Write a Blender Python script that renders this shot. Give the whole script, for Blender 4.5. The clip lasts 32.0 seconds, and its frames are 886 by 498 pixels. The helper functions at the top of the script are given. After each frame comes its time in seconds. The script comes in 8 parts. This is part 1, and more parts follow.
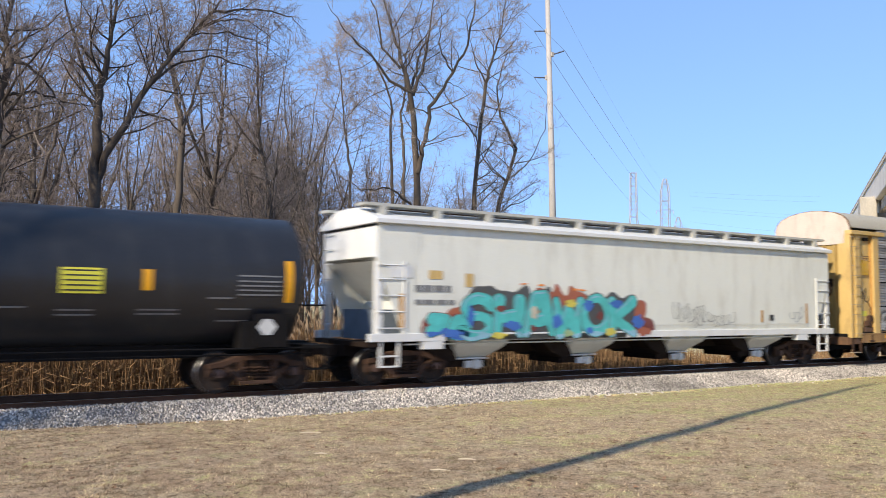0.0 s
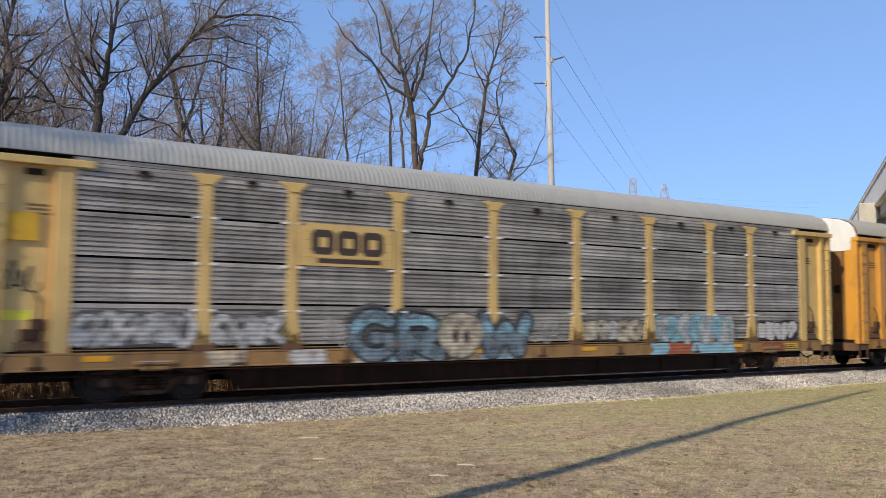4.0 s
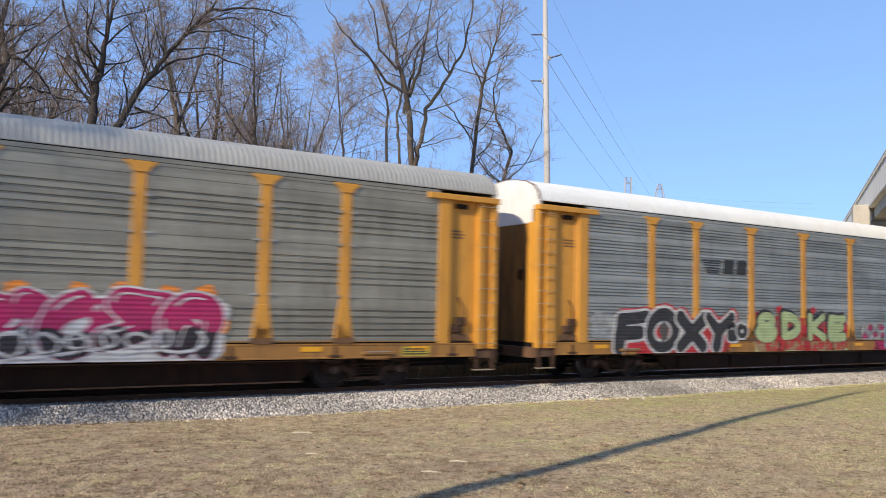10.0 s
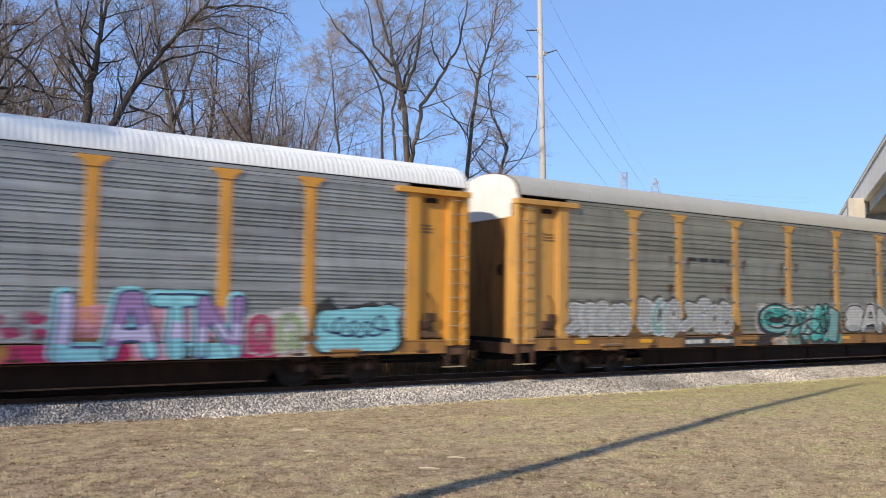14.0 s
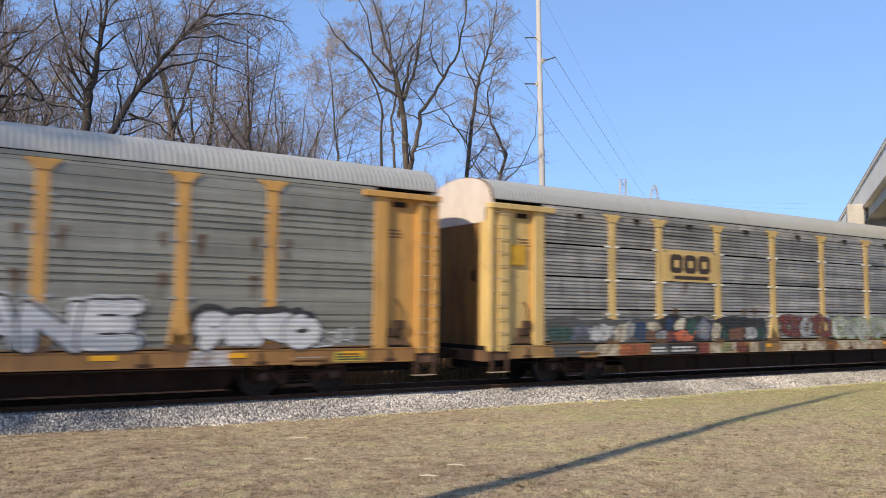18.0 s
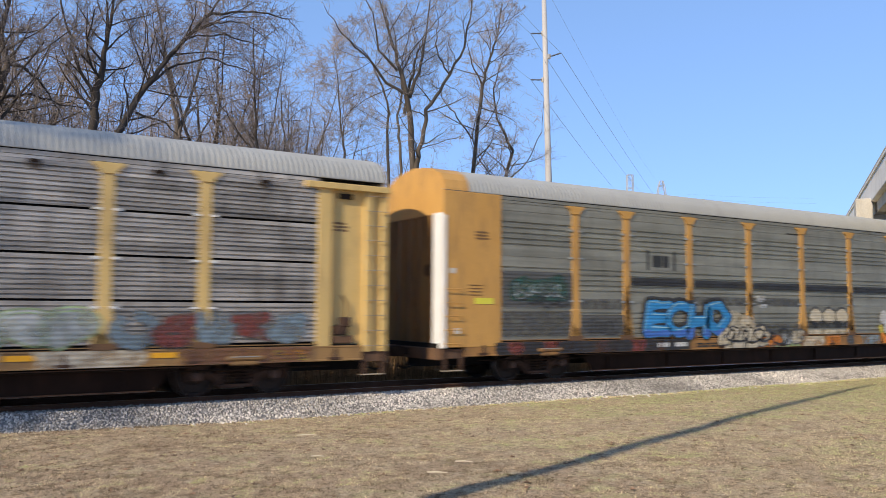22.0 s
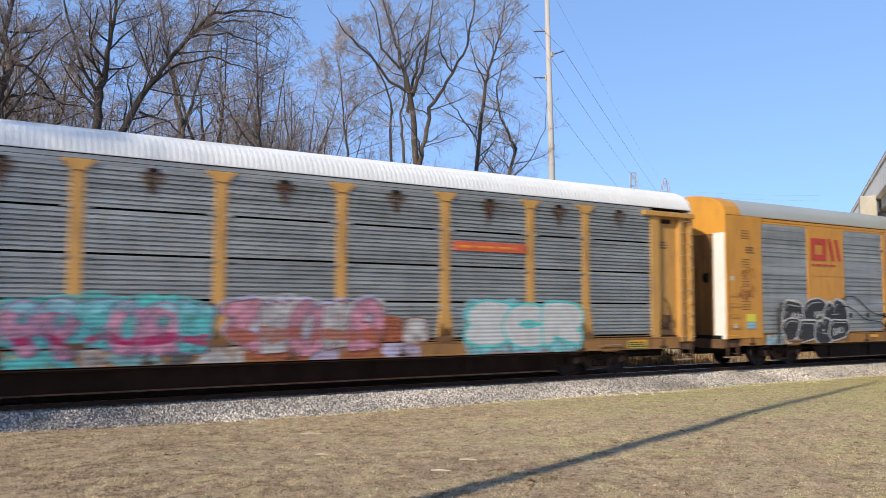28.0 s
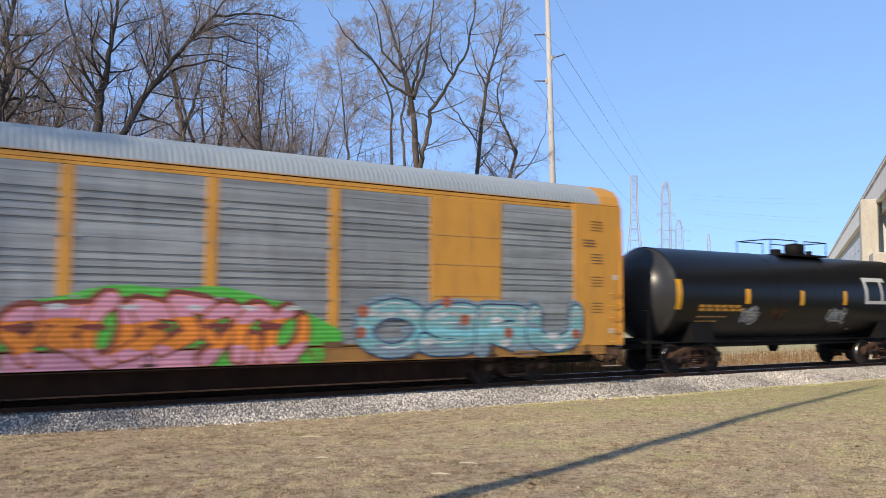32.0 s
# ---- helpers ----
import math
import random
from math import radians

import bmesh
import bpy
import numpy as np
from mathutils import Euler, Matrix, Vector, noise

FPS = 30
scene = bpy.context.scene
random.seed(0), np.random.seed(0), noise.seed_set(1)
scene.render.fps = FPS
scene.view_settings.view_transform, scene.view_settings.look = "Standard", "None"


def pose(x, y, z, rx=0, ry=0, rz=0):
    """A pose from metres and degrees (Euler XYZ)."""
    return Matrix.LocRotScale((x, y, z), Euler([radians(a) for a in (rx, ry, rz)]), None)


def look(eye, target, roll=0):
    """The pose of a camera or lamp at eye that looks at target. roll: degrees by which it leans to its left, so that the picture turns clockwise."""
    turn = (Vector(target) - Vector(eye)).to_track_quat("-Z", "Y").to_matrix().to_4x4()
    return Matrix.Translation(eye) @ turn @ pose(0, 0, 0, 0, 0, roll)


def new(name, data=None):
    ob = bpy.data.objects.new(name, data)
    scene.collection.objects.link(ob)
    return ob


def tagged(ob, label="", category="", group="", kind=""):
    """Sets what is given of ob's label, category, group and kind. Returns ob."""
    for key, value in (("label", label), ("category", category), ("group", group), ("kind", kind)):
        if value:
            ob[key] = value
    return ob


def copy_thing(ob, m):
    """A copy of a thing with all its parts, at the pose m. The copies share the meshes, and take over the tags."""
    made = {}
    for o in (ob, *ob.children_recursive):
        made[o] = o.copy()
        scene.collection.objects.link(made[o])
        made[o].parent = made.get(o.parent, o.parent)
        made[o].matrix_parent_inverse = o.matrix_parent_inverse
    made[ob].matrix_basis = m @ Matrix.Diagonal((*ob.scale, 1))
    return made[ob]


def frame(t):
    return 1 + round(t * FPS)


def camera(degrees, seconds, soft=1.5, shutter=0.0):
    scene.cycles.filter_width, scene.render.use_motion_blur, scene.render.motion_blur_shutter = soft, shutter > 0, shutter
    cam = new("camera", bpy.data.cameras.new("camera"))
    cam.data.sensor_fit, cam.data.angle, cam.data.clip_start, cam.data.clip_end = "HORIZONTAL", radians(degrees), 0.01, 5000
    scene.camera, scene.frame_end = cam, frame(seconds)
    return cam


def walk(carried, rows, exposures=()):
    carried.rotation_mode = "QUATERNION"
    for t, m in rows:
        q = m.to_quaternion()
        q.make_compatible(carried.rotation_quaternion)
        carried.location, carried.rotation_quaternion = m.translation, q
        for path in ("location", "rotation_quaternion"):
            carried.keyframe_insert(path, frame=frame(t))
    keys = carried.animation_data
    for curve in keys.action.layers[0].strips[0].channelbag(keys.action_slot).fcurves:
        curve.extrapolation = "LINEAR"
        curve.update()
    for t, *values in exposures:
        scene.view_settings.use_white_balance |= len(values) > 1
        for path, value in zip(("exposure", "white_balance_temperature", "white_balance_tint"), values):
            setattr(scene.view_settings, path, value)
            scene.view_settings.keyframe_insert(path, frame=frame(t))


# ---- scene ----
# ---- camera: a person stands on the lawn and holds it by hand ----
# x runs along the track, y away from the camera across it, z up from the top of the rails
EYE = (0.0, 0.0, 2.013)
SIDE = 17.58          # y of the near sides of the cars
TRACK = SIDE + 1.6    # y of the track's middle
cam = camera(57.13, 32.0, soft=0.5, shutter=0.75)
# seconds, turn from the track's normal, tilt up, lean
CAM = [
    (0, 31.966, 3.983, 0.480), (0.5, 31.987, 4.101, 0.496), (1, 31.987, 4.121, 0.524),
    (1.5, 32.007, 4.173, 0.464), (2, 32.058, 4.192, 0.545), (2.5, 32.152, 4.253, 0.518),
    (3, 32.130, 4.321, 0.649), (3.5, 32.032, 4.360, 0.574), (5.5, 31.923, 4.318, 0.668),
    (6, 32.043, 4.296, 0.675), (6.5, 32.106, 4.392, 0.557), (7, 32.092, 4.414, 0.613),
    (7.5, 32.189, 4.328, 0.623), (8, 32.249, 4.189, 0.731), (8.5, 32.251, 4.127, 0.843),
    (9, 32.301, 4.111, 0.856), (9.5, 32.387, 4.060, 1.111), (10, 32.373, 4.115, 1.264),
    (10.5, 32.400, 4.008, 1.013), (11, 32.459, 3.947, 0.905), (11.5, 32.503, 3.812, 0.708),
    (12, 32.530, 3.654, 0.797), (12.5, 32.522, 3.599, 0.798), (13, 32.572, 3.673, 0.850),
    (13.5, 32.599, 3.754, 0.770), (14, 32.630, 3.869, 0.804), (14.5, 32.711, 3.979, 0.734),
    (16.5, 32.666, 4.320, 0.685), (17, 32.608, 4.423, 0.701), (17.5, 32.641, 4.453, 0.724),
    (18, 32.667, 4.365, 0.682), (18.5, 32.687, 4.277, 0.637), (19, 32.710, 4.281, 0.428),
    (19.5, 32.743, 4.254, 0.386), (20, 32.694, 4.240, 0.359), (20.5, 32.470, 4.187, 0.093),
    (21, 32.261, 4.127, 0.414), (21.5, 32.193, 4.153, 0.397), (22, 32.188, 4.135, 0.403),
    (22.5, 32.186, 4.233, 0.311), (23, 32.146, 4.283, 0.341), (23.5, 32.180, 4.171, 0.510),
    (24, 32.163, 4.007, 0.447), (24.5, 32.113, 3.885, 0.427), (25, 32.095, 3.887, 0.349),
    (25.5, 32.049, 3.917, 0.434), (27.5, 31.989, 4.065, 0.291), (28, 31.947, 4.015, 0.284),
    (28.5, 31.957, 4.023, 0.227), (29, 31.950, 4.129, 0.199), (29.5, 31.924, 4.291, 0.194),
    (30, 31.958, 4.357, 0.384), (30.5, 31.973, 4.387, 0.410), (31, 31.957, 4.405, 0.418),
    (31.5, 31.922, 4.348, 0.448), (32, 31.912, 4.230, 0.342),
]
TRAIN = [(0, -0.00), (1, -7.09), (2, -14.17), (3, -21.18), (4, -28.34), (5, -35.55), (6, -42.80), (7, -50.09), (8, -57.34), (9, -64.59), (10, -71.90), (11, -79.11), (12, -86.38), (13, -93.88), (14, -101.27), (15, -108.67), (16, -116.16), (17, -123.51), (18, -130.93), (19, -138.57), (20, -146.16), (21, -153.73), (22, -161.40), (23, -169.20), (24, -176.96), (25, -184.77), (26, -192.57), (27, -200.37), (28, -208.23), (29, -216.11), (30, -223.95), (31, -231.91), (32, -240.01)]


def aim(yaw, tilt, lean):
    a, b = radians(yaw), radians(tilt)
    way = Vector((math.sin(a) * math.cos(b), math.cos(a) * math.cos(b), math.sin(b)))
    return look(EYE, Vector(EYE) + 10 * way, lean)


walk(cam, [(t, aim(a, b, c)) for t, a, b, c in CAM], exposures=[(0, 0.27, 6500, 12), (0.6, 0.22, 6500, 12), (1.5, 0.06, 6500, 12), (3, -0.13, 6500, 12), (6, 0.12, 6500, 12), (32, 0.12, 6500, 12)])

# ---- light: clear sky, spring sun low from the left behind ----
SUN_TURN, SUN_HEIGHT = 20.0, 31.0
world = bpy.data.worlds.new("sky")
scene.world = world
world.use_nodes = True
wn = world.node_tree.nodes
sky = wn.new("ShaderNodeTexSky")
sky.sky_type, sky.sun_disc = "NISHITA", False
sky.sun_elevation, sky.sun_rotation = radians(SUN_HEIGHT), radians(270 - SUN_TURN)
sky.air_density, sky.dust_density, sky.ozone_density = 1.0, 0.0, 5.0
# a hazy spring day: the sky is more even from top to horizon than in clean air
even, hue = wn.new("ShaderNodeGamma"), wn.new("ShaderNodeMix")
even.inputs[1].default_value = 0.45
hue.data_type, hue.blend_type = "RGBA", "MULTIPLY"
hue.inputs[0].default_value, hue.inputs[7].default_value = 1.0, (1.42, 1.95, 2.96, 1)
grey, haze = wn.new("ShaderNodeRGBToBW"), wn.new("ShaderNodeMix")
haze.data_type, haze.inputs[0].default_value = "RGBA", 0.8
world.node_tree.links.new(sky.outputs[0], even.inputs[0])
world.node_tree.links.new(even.outputs[0], grey.inputs[0])
world.node_tree.links.new(even.outputs[0], haze.inputs[6])
blue = wn.new("ShaderNodeMix")
blue.data_type, blue.blend_type = "RGBA", "MULTIPLY"
blue.inputs[0].default_value, blue.inputs[7].default_value = 1.0, (0.78, 1.03, 1.28, 1)
world.node_tree.links.new(grey.outputs[0], blue.inputs[6])
world.node_tree.links.new(blue.outputs[2], haze.inputs[7])
world.node_tree.links.new(haze.outputs[2], hue.inputs[6])
world.node_tree.links.new(hue.outputs[2], wn["Background"].inputs[0])
wn["Background"].inputs[1].default_value = 0.15
sun = new("sun", bpy.data.lights.new("sun", "SUN"))
sun.data.energy, sun.data.angle, sun.data.color = 4.6, radians(0.7), (1.0, 0.888, 0.685)
sa, sh = radians(SUN_TURN), radians(SUN_HEIGHT)
SUN_WAY = Vector((math.cos(sa) * math.cos(sh), math.sin(sa) * math.cos(sh), -math.sin(sh)))
sun.matrix_world = look((-60, -30, 60), Vector((-60, -30, 60)) + SUN_WAY)


# ---- materials ----
def mat(name, base, rough=0.6, metal=0.0, vary=0.25, scale=3.0, fine=40.0, bump=0.0, tint=None, streak=0.0, piece=0.0, island=0.0, dirt=None, dirt_amount=0.0, spec=0.5, band=0.0):
    """A painted or natural surface: base colour, cloudy variation, grain, relief, streaks of dirt."""
    m = bpy.data.materials.new(name)
    m.use_nodes = True
    n, l = m.node_tree.nodes, m.node_tree.links
    p = n["Principled BSDF"]
    p.inputs["Roughness"].default_value, p.inputs["Metallic"].default_value = rough, metal
    p.inputs["Specular IOR Level"].default_value = spec
    co = n.new("ShaderNodeTexCoord")
    big, small = n.new("ShaderNodeTexNoise"), n.new("ShaderNodeTexNoise")
    big.inputs["Scale"].default_value, big.inputs["Detail"].default_value = scale, 5
    small.inputs["Scale"].default_value, small.inputs["Detail"].default_value = fine, 4
    mp = n.new("ShaderNodeMapping")
    mp.inputs["Scale"].default_value = (1, 1, 1 - 0.85 * streak) if streak else (1, 1, 1)
    place = co.outputs["Object"]
    if piece:
        # every sheet has its own stains
        own, far, off = n.new("ShaderNodeObjectInfo"), n.new("ShaderNodeMath"), n.new("ShaderNodeVectorMath")
        far.operation, far.inputs[1].default_value = "MULTIPLY", 60.0
        l.new(own.outputs["Random"], far.inputs[0]), l.new(far.outputs[0], off.inputs[0]), l.new(place, off.inputs[1])
        place = off.outputs[0]
    l.new(place, mp.inputs[0])
    l.new(mp.outputs[0], big.inputs[0]), l.new(co.outputs["Object"], small.inputs[0])
    tint = tint or tuple(c * 0.6 for c in base)
    mix = n.new("ShaderNodeMix")
    mix.data_type = "RGBA"
    mix.inputs[6].default_value, mix.inputs[7].default_value = (*base, 1), (*tint, 1)
    ramp = n.new("ShaderNodeMapRange")
    ramp.inputs[1].default_value, ramp.inputs[2].default_value = 0.35, 0.72
    ramp.inputs[3].default_value, ramp.inputs[4].default_value = 0.0, min(1.0, vary * 2)
    l.new(big.outputs[0], ramp.inputs[0]), l.new(ramp.outputs[0], mix.inputs[0])
    colour = mix.outputs[2]
    if dirt:
        d = n.new("ShaderNodeTexNoise")
        d.inputs["Scale"].default_value, d.inputs["Detail"].default_value, d.inputs["Roughness"].default_value = scale * 2.7, 8, 0.7
        dm = n.new("ShaderNodeMapping")
        dm.inputs["Scale"].default_value, dm.inputs["Location"].default_value = (1.6, 1, 0.3), (7, 3, 1)
        l.new(place, dm.inputs[0]), l.new(dm.outputs[0], d.inputs[0])
        r2 = n.new("ShaderNodeMapRange")
        r2.inputs[1].default_value, r2.inputs[2].default_value, r2.inputs[4].default_value = 0.5, 0.75, dirt_amount
        m3 = n.new("ShaderNodeMix")
        m3.data_type = "RGBA"
        m3.inputs[7].default_value = (*dirt, 1)
        l.new(d.outputs[0], r2.inputs[0]), l.new(r2.outputs[0], m3.inputs[0]), l.new(colour, m3.inputs[6])
        colour = m3.outputs[2]
    hv = n.new("ShaderNodeHueSaturation")
    v = n.new("ShaderNodeMapRange")
    v.inputs[3].default_value, v.inputs[4].default_value = 1 - vary * 0.8, 1 + vary * 0.8
    l.new(small.outputs[0], v.inputs[0]), l.new(colour, hv.inputs["Color"])
    value = v.outputs[0]
    if piece or island:
        info = n.new("ShaderNodeObjectInfo") if piece else n.new("ShaderNodeNewGeometry")
        pr = n.new("ShaderNodeMapRange")
        k = piece or island
        pr.inputs[3].default_value, pr.inputs[4].default_value = 1 - k, 1 + k
        l.new(info.outputs["Random" if piece else "Random Per Island"], pr.inputs[0])
        mul = n.new("ShaderNodeMath")
        mul.operation = "MULTIPLY"
        l.new(value, mul.inputs[0]), l.new(pr.outputs[0], mul.inputs[1])
        value = mul.outputs[0]
    if band:
        # grime and bright wear that run along the ribs
        bm_, bn, br, bx = n.new("ShaderNodeMapping"), n.new("ShaderNodeTexNoise"), n.new("ShaderNodeMapRange"), n.new("ShaderNodeMath")
        bm_.inputs["Scale"].default_value = (0.22, 0.22, 5.5)
        bn.inputs["Scale"].default_value, bn.inputs["Detail"].default_value, bn.inputs["Roughness"].default_value = 1.0, 5, 0.62
        br.inputs[1].default_value, br.inputs[2].default_value = 0.32, 0.68
        br.inputs[3].default_value, br.inputs[4].default_value = 1 - band, 1 + band
        bx.operation = "MULTIPLY"
        l.new(place, bm_.inputs[0]), l.new(bm_.outputs[0], bn.inputs[0]), l.new(bn.outputs[0], br.inputs[0])
        l.new(value, bx.inputs[0]), l.new(br.outputs[0], bx.inputs[1])
        value = bx.outputs[0]
    l.new(value, hv.inputs["Value"])
    l.new(hv.outputs[0], p.inputs["Base Color"])
    if bump:
        b = n.new("ShaderNodeBump")
        b.inputs["Strength"].default_value, b.inputs["Distance"].default_value = 0.6, bump
        l.new(small.outputs[0], b.inputs["Height"]), l.new(b.outputs[0], p.inputs["Normal"])
    return m


def ribbed(m, pitch, depth):
    """Adds fine horizontal ribs, at true size, to a material's relief."""
    n, l = m.node_tree.nodes, m.node_tree.links
    co, w, b = n.new("ShaderNodeTexCoord"), n.new("ShaderNodeTexWave"), n.new("ShaderNodeBump")
    w.wave_type, w.bands_direction = "BANDS", "Z"
    w.inputs["Scale"].default_value = 0.314 / pitch
    b.inputs["Strength"].default_value, b.inputs["Distance"].default_value = 1.0, depth
    l.new(co.outputs["Object"], w.inputs[0]), l.new(w.outputs[1], b.inputs["Height"])
    l.new(b.outputs[0], n["Principled BSDF"].inputs["Normal"])
    return m


RUST = (0.13, 0.06, 0.03)
GRIME = (0.06, 0.05, 0.04)
steel_dark = mat("dark grimy steel", (0.03, 0.02, 0.015), 0.75, 0.2, 0.4, 4, 60, 0.003, dirt=(0.06, 0.038, 0.026), dirt_amount=0.5, spec=0.1)
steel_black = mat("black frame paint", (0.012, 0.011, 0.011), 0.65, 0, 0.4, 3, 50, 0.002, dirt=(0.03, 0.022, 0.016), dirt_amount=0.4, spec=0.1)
truck_rust = mat("rusty cast steel", (0.10, 0.056, 0.038), 0.85, 0.1, 0.5, 5, 60, 0.004, dirt=GRIME, dirt_amount=0.8, spec=0.15)
wheel_steel = mat("worn wheel steel", (0.045, 0.035, 0.03), 0.65, 0.3, 0.4, 6, 60, 0.002, dirt=RUST, dirt_amount=0.5, spec=0.2)
tread_steel = mat("polished wheel tread", (0.45, 0.44, 0.43), 0.3, 1.0, 0.2)
rail_steel = mat("rusty rail web", (0.13, 0.058, 0.03), 0.8, 0.2, 0.4, 2, 40, 0.003)
rail_top = mat("polished rail head", (0.42, 0.40, 0.38), 0.3, 1.0, 0.2)
tie_wood = mat("creosoted tie timber", (0.075, 0.048, 0.033), 0.9, 0, 0.5, 4, 50, 0.006, piece=0.3, spec=0.1)
galv = mat("weathered galvanised panel", (0.39, 0.395, 0.375), 0.5, 0.5, 0.3, 0.7, 30, 0.001, tint=(0.27, 0.275, 0.26), piece=0.07, band=0.3, dirt=(0.16, 0.14, 0.11), dirt_amount=0.45)
galv_dirty = mat("sooty galvanised panel", (0.50, 0.45, 0.39), 0.5, 0.5, 0.35, 0.8, 30, 0.001, tint=(0.23, 0.20, 0.17), piece=0.1, band=0.5, dirt=(0.10, 0.075, 0.055), dirt_amount=0.7)
galv_green = mat("grey green weathered panel", (0.335, 0.315, 0.252), 0.5, 0.5, 0.3, 0.7, 30, 0.001, tint=(0.225, 0.21, 0.165), piece=0.07, band=0.22, dirt=(0.13, 0.12, 0.1), dirt_amount=0.45)
galv_pale = mat("pale bluish galvanised panel", (0.38, 0.39, 0.38), 0.5, 0.5, 0.25, 0.7, 30, 0.001, tint=(0.29, 0.30, 0.295), piece=0.07, band=0.26, dirt=(0.2, 0.19, 0.17), dirt_amount=0.35)
roof_grey = mat("galvanised roof", (0.375, 0.365, 0.335), 0.55, 0.05, 0.2, 0.5, 20, 0.001, tint=(0.32, 0.315, 0.29), dirt=(0.2, 0.18, 0.16), dirt_amount=0.3)
roof_white = mat("white painted roof", (0.74, 0.74, 0.72), 0.5, 0, 0.12, 0.5, 20, 0.001, tint=(0.6, 0.59, 0.56), dirt=(0.45, 0.42, 0.38), dirt_amount=0.3)
roof_blue = mat("bluish grey roof", (0.36, 0.39, 0.395), 0.5, 0.25, 0.18, 0.5, 20, 0.001, tint=(0.29, 0.315, 0.325))
amber = mat("amber yellow paint", (0.63, 0.295, 0.04), 0.5, 0, 0.14, 1.2, 30, 0.001, tint=(0.48, 0.225, 0.035), dirt=(0.2, 0.1, 0.045), dirt_amount=0.5)
amber_pale = mat("faded yellow paint", (0.64, 0.44, 0.165), 0.55, 0, 0.16, 1.2, 30, 0.001, tint=(0.5, 0.34, 0.1), dirt=(0.2, 0.12, 0.06), dirt_amount=0.5)
amber_dull = mat("dull ochre paint", (0.57, 0.305, 0.08), 0.6, 0, 0.16, 1.2, 30, 0.001, tint=(0.43, 0.22, 0.05), dirt=(0.17, 0.1, 0.05), dirt_amount=0.6)
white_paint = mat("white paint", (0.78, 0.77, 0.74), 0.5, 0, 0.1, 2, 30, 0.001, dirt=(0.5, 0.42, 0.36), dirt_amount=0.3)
hopper_paint = mat("light grey hopper paint", (0.765, 0.765, 0.69), 0.5, 0, 0.12, 0.6, 25, 0.001, tint=(0.62, 0.61, 0.55), streak=0.6, dirt=(0.38, 0.33, 0.25), dirt_amount=0.4)
hopper_white = mat("off white paint", (0.74, 0.74, 0.72), 0.5, 0, 0.1, 1, 25, 0.001, dirt=(0.45, 0.4, 0.33), dirt_amount=0.3)
# cloudy tone in the navy colour imitates wavy reflections on the tank
tank_navy = mat("navy tank paint with cloudy reflections", (0.022, 0.0225, 0.026), 0.36, 0, 0.35, 0.5, 20, 0.0005, dirt=(0.05, 0.05, 0.05), dirt_amount=0.4)
tank_black = mat("black tank paint", (0.007, 0.007, 0.008), 0.36, 0, 0.2, 0.8, 20, 0.0005, dirt=(0.014, 0.012, 0.01), dirt_amount=0.4, spec=0.28)


def grubby(name, yellow, amount):
    """Sill paint under road film and rust."""
    return mat(name, yellow, 0.65, 0, 0.3, 0.9, 30, 0.002, tint=(0.16, 0.085, 0.035), dirt=(0.075, 0.045, 0.03), dirt_amount=amount)


sill_amber = grubby("grimy amber sill", (0.40, 0.19, 0.04), 1.0)
sill_pale = grubby("grimy pale sill", (0.35, 0.20, 0.07), 1.0)
sill_dull = grubby("grimy ochre sill", (0.35, 0.172, 0.048), 1.0)
skirt_black = mat("brown black skirt paint", (0.028, 0.0145, 0.009), 0.6, 0, 0.5, 1.2, 40, 0.002, dirt=(0.06, 0.028, 0.016), dirt_amount=0.7, spec=0.08)
rung_steel = mat("worn bright rung", (0.48, 0.38, 0.26), 0.45, 0.2, 0.3, 5, 40)
shoe_rust = mat("rust brown shoe paint", (0.17, 0.085, 0.035), 0.75, 0, 0.4, 3, 40, 0.002, tint=(0.09, 0.05, 0.03))
grimy_end = mat("rust stained end sill", (0.17, 0.085, 0.04), 0.75, 0, 0.4, 1.5, 40, 0.003, tint=(0.06, 0.038, 0.026), dirt=(0.03, 0.022, 0.017), dirt_amount=0.9)
# end doors: dirty paint, darkened further for the shade between two cars
end_brown_shaded = mat("rust brown end door paint with gap shade", (0.30, 0.15, 0.04), 0.7, 0, 0.3, 1.0, 30, 0.002, tint=(0.13, 0.065, 0.03), streak=0.7, dirt=(0.05, 0.03, 0.02), dirt_amount=0.8)
end_ochre_shaded = mat("dirty pale end door paint with gap shade", (0.47, 0.32, 0.10), 0.7, 0, 0.3, 1.0, 30, 0.002, tint=(0.24, 0.15, 0.06), streak=0.7, dirt=(0.07, 0.045, 0.03), dirt_amount=0.8)
sticker_dull = mat("dull yellow plate", (0.5, 0.4, 0.05), 0.5, 0, 0.15, 3)
end_peel = mat("peeling pinkish end paint", (0.66, 0.57, 0.48), 0.6, 0, 0.25, 1.5, 25, 0.002, tint=(0.62, 0.46, 0.38), dirt=(0.24, 0.15, 0.11), dirt_amount=0.4)
door_pale = mat("dusty white door paint", (0.60, 0.58, 0.53), 0.6, 0, 0.2, 1.5, 25, 0.002, tint=(0.44, 0.42, 0.38), dirt=(0.2, 0.15, 0.1), dirt_amount=0.5)
head_dust = mat("dusty black head paint", (0.032, 0.031, 0.031), 0.3, 0, 0.3, 1.2, 25, 0.001, tint=(0.03, 0.03, 0.031), dirt=(0.09, 0.08, 0.07), dirt_amount=0.4, spec=0.3)

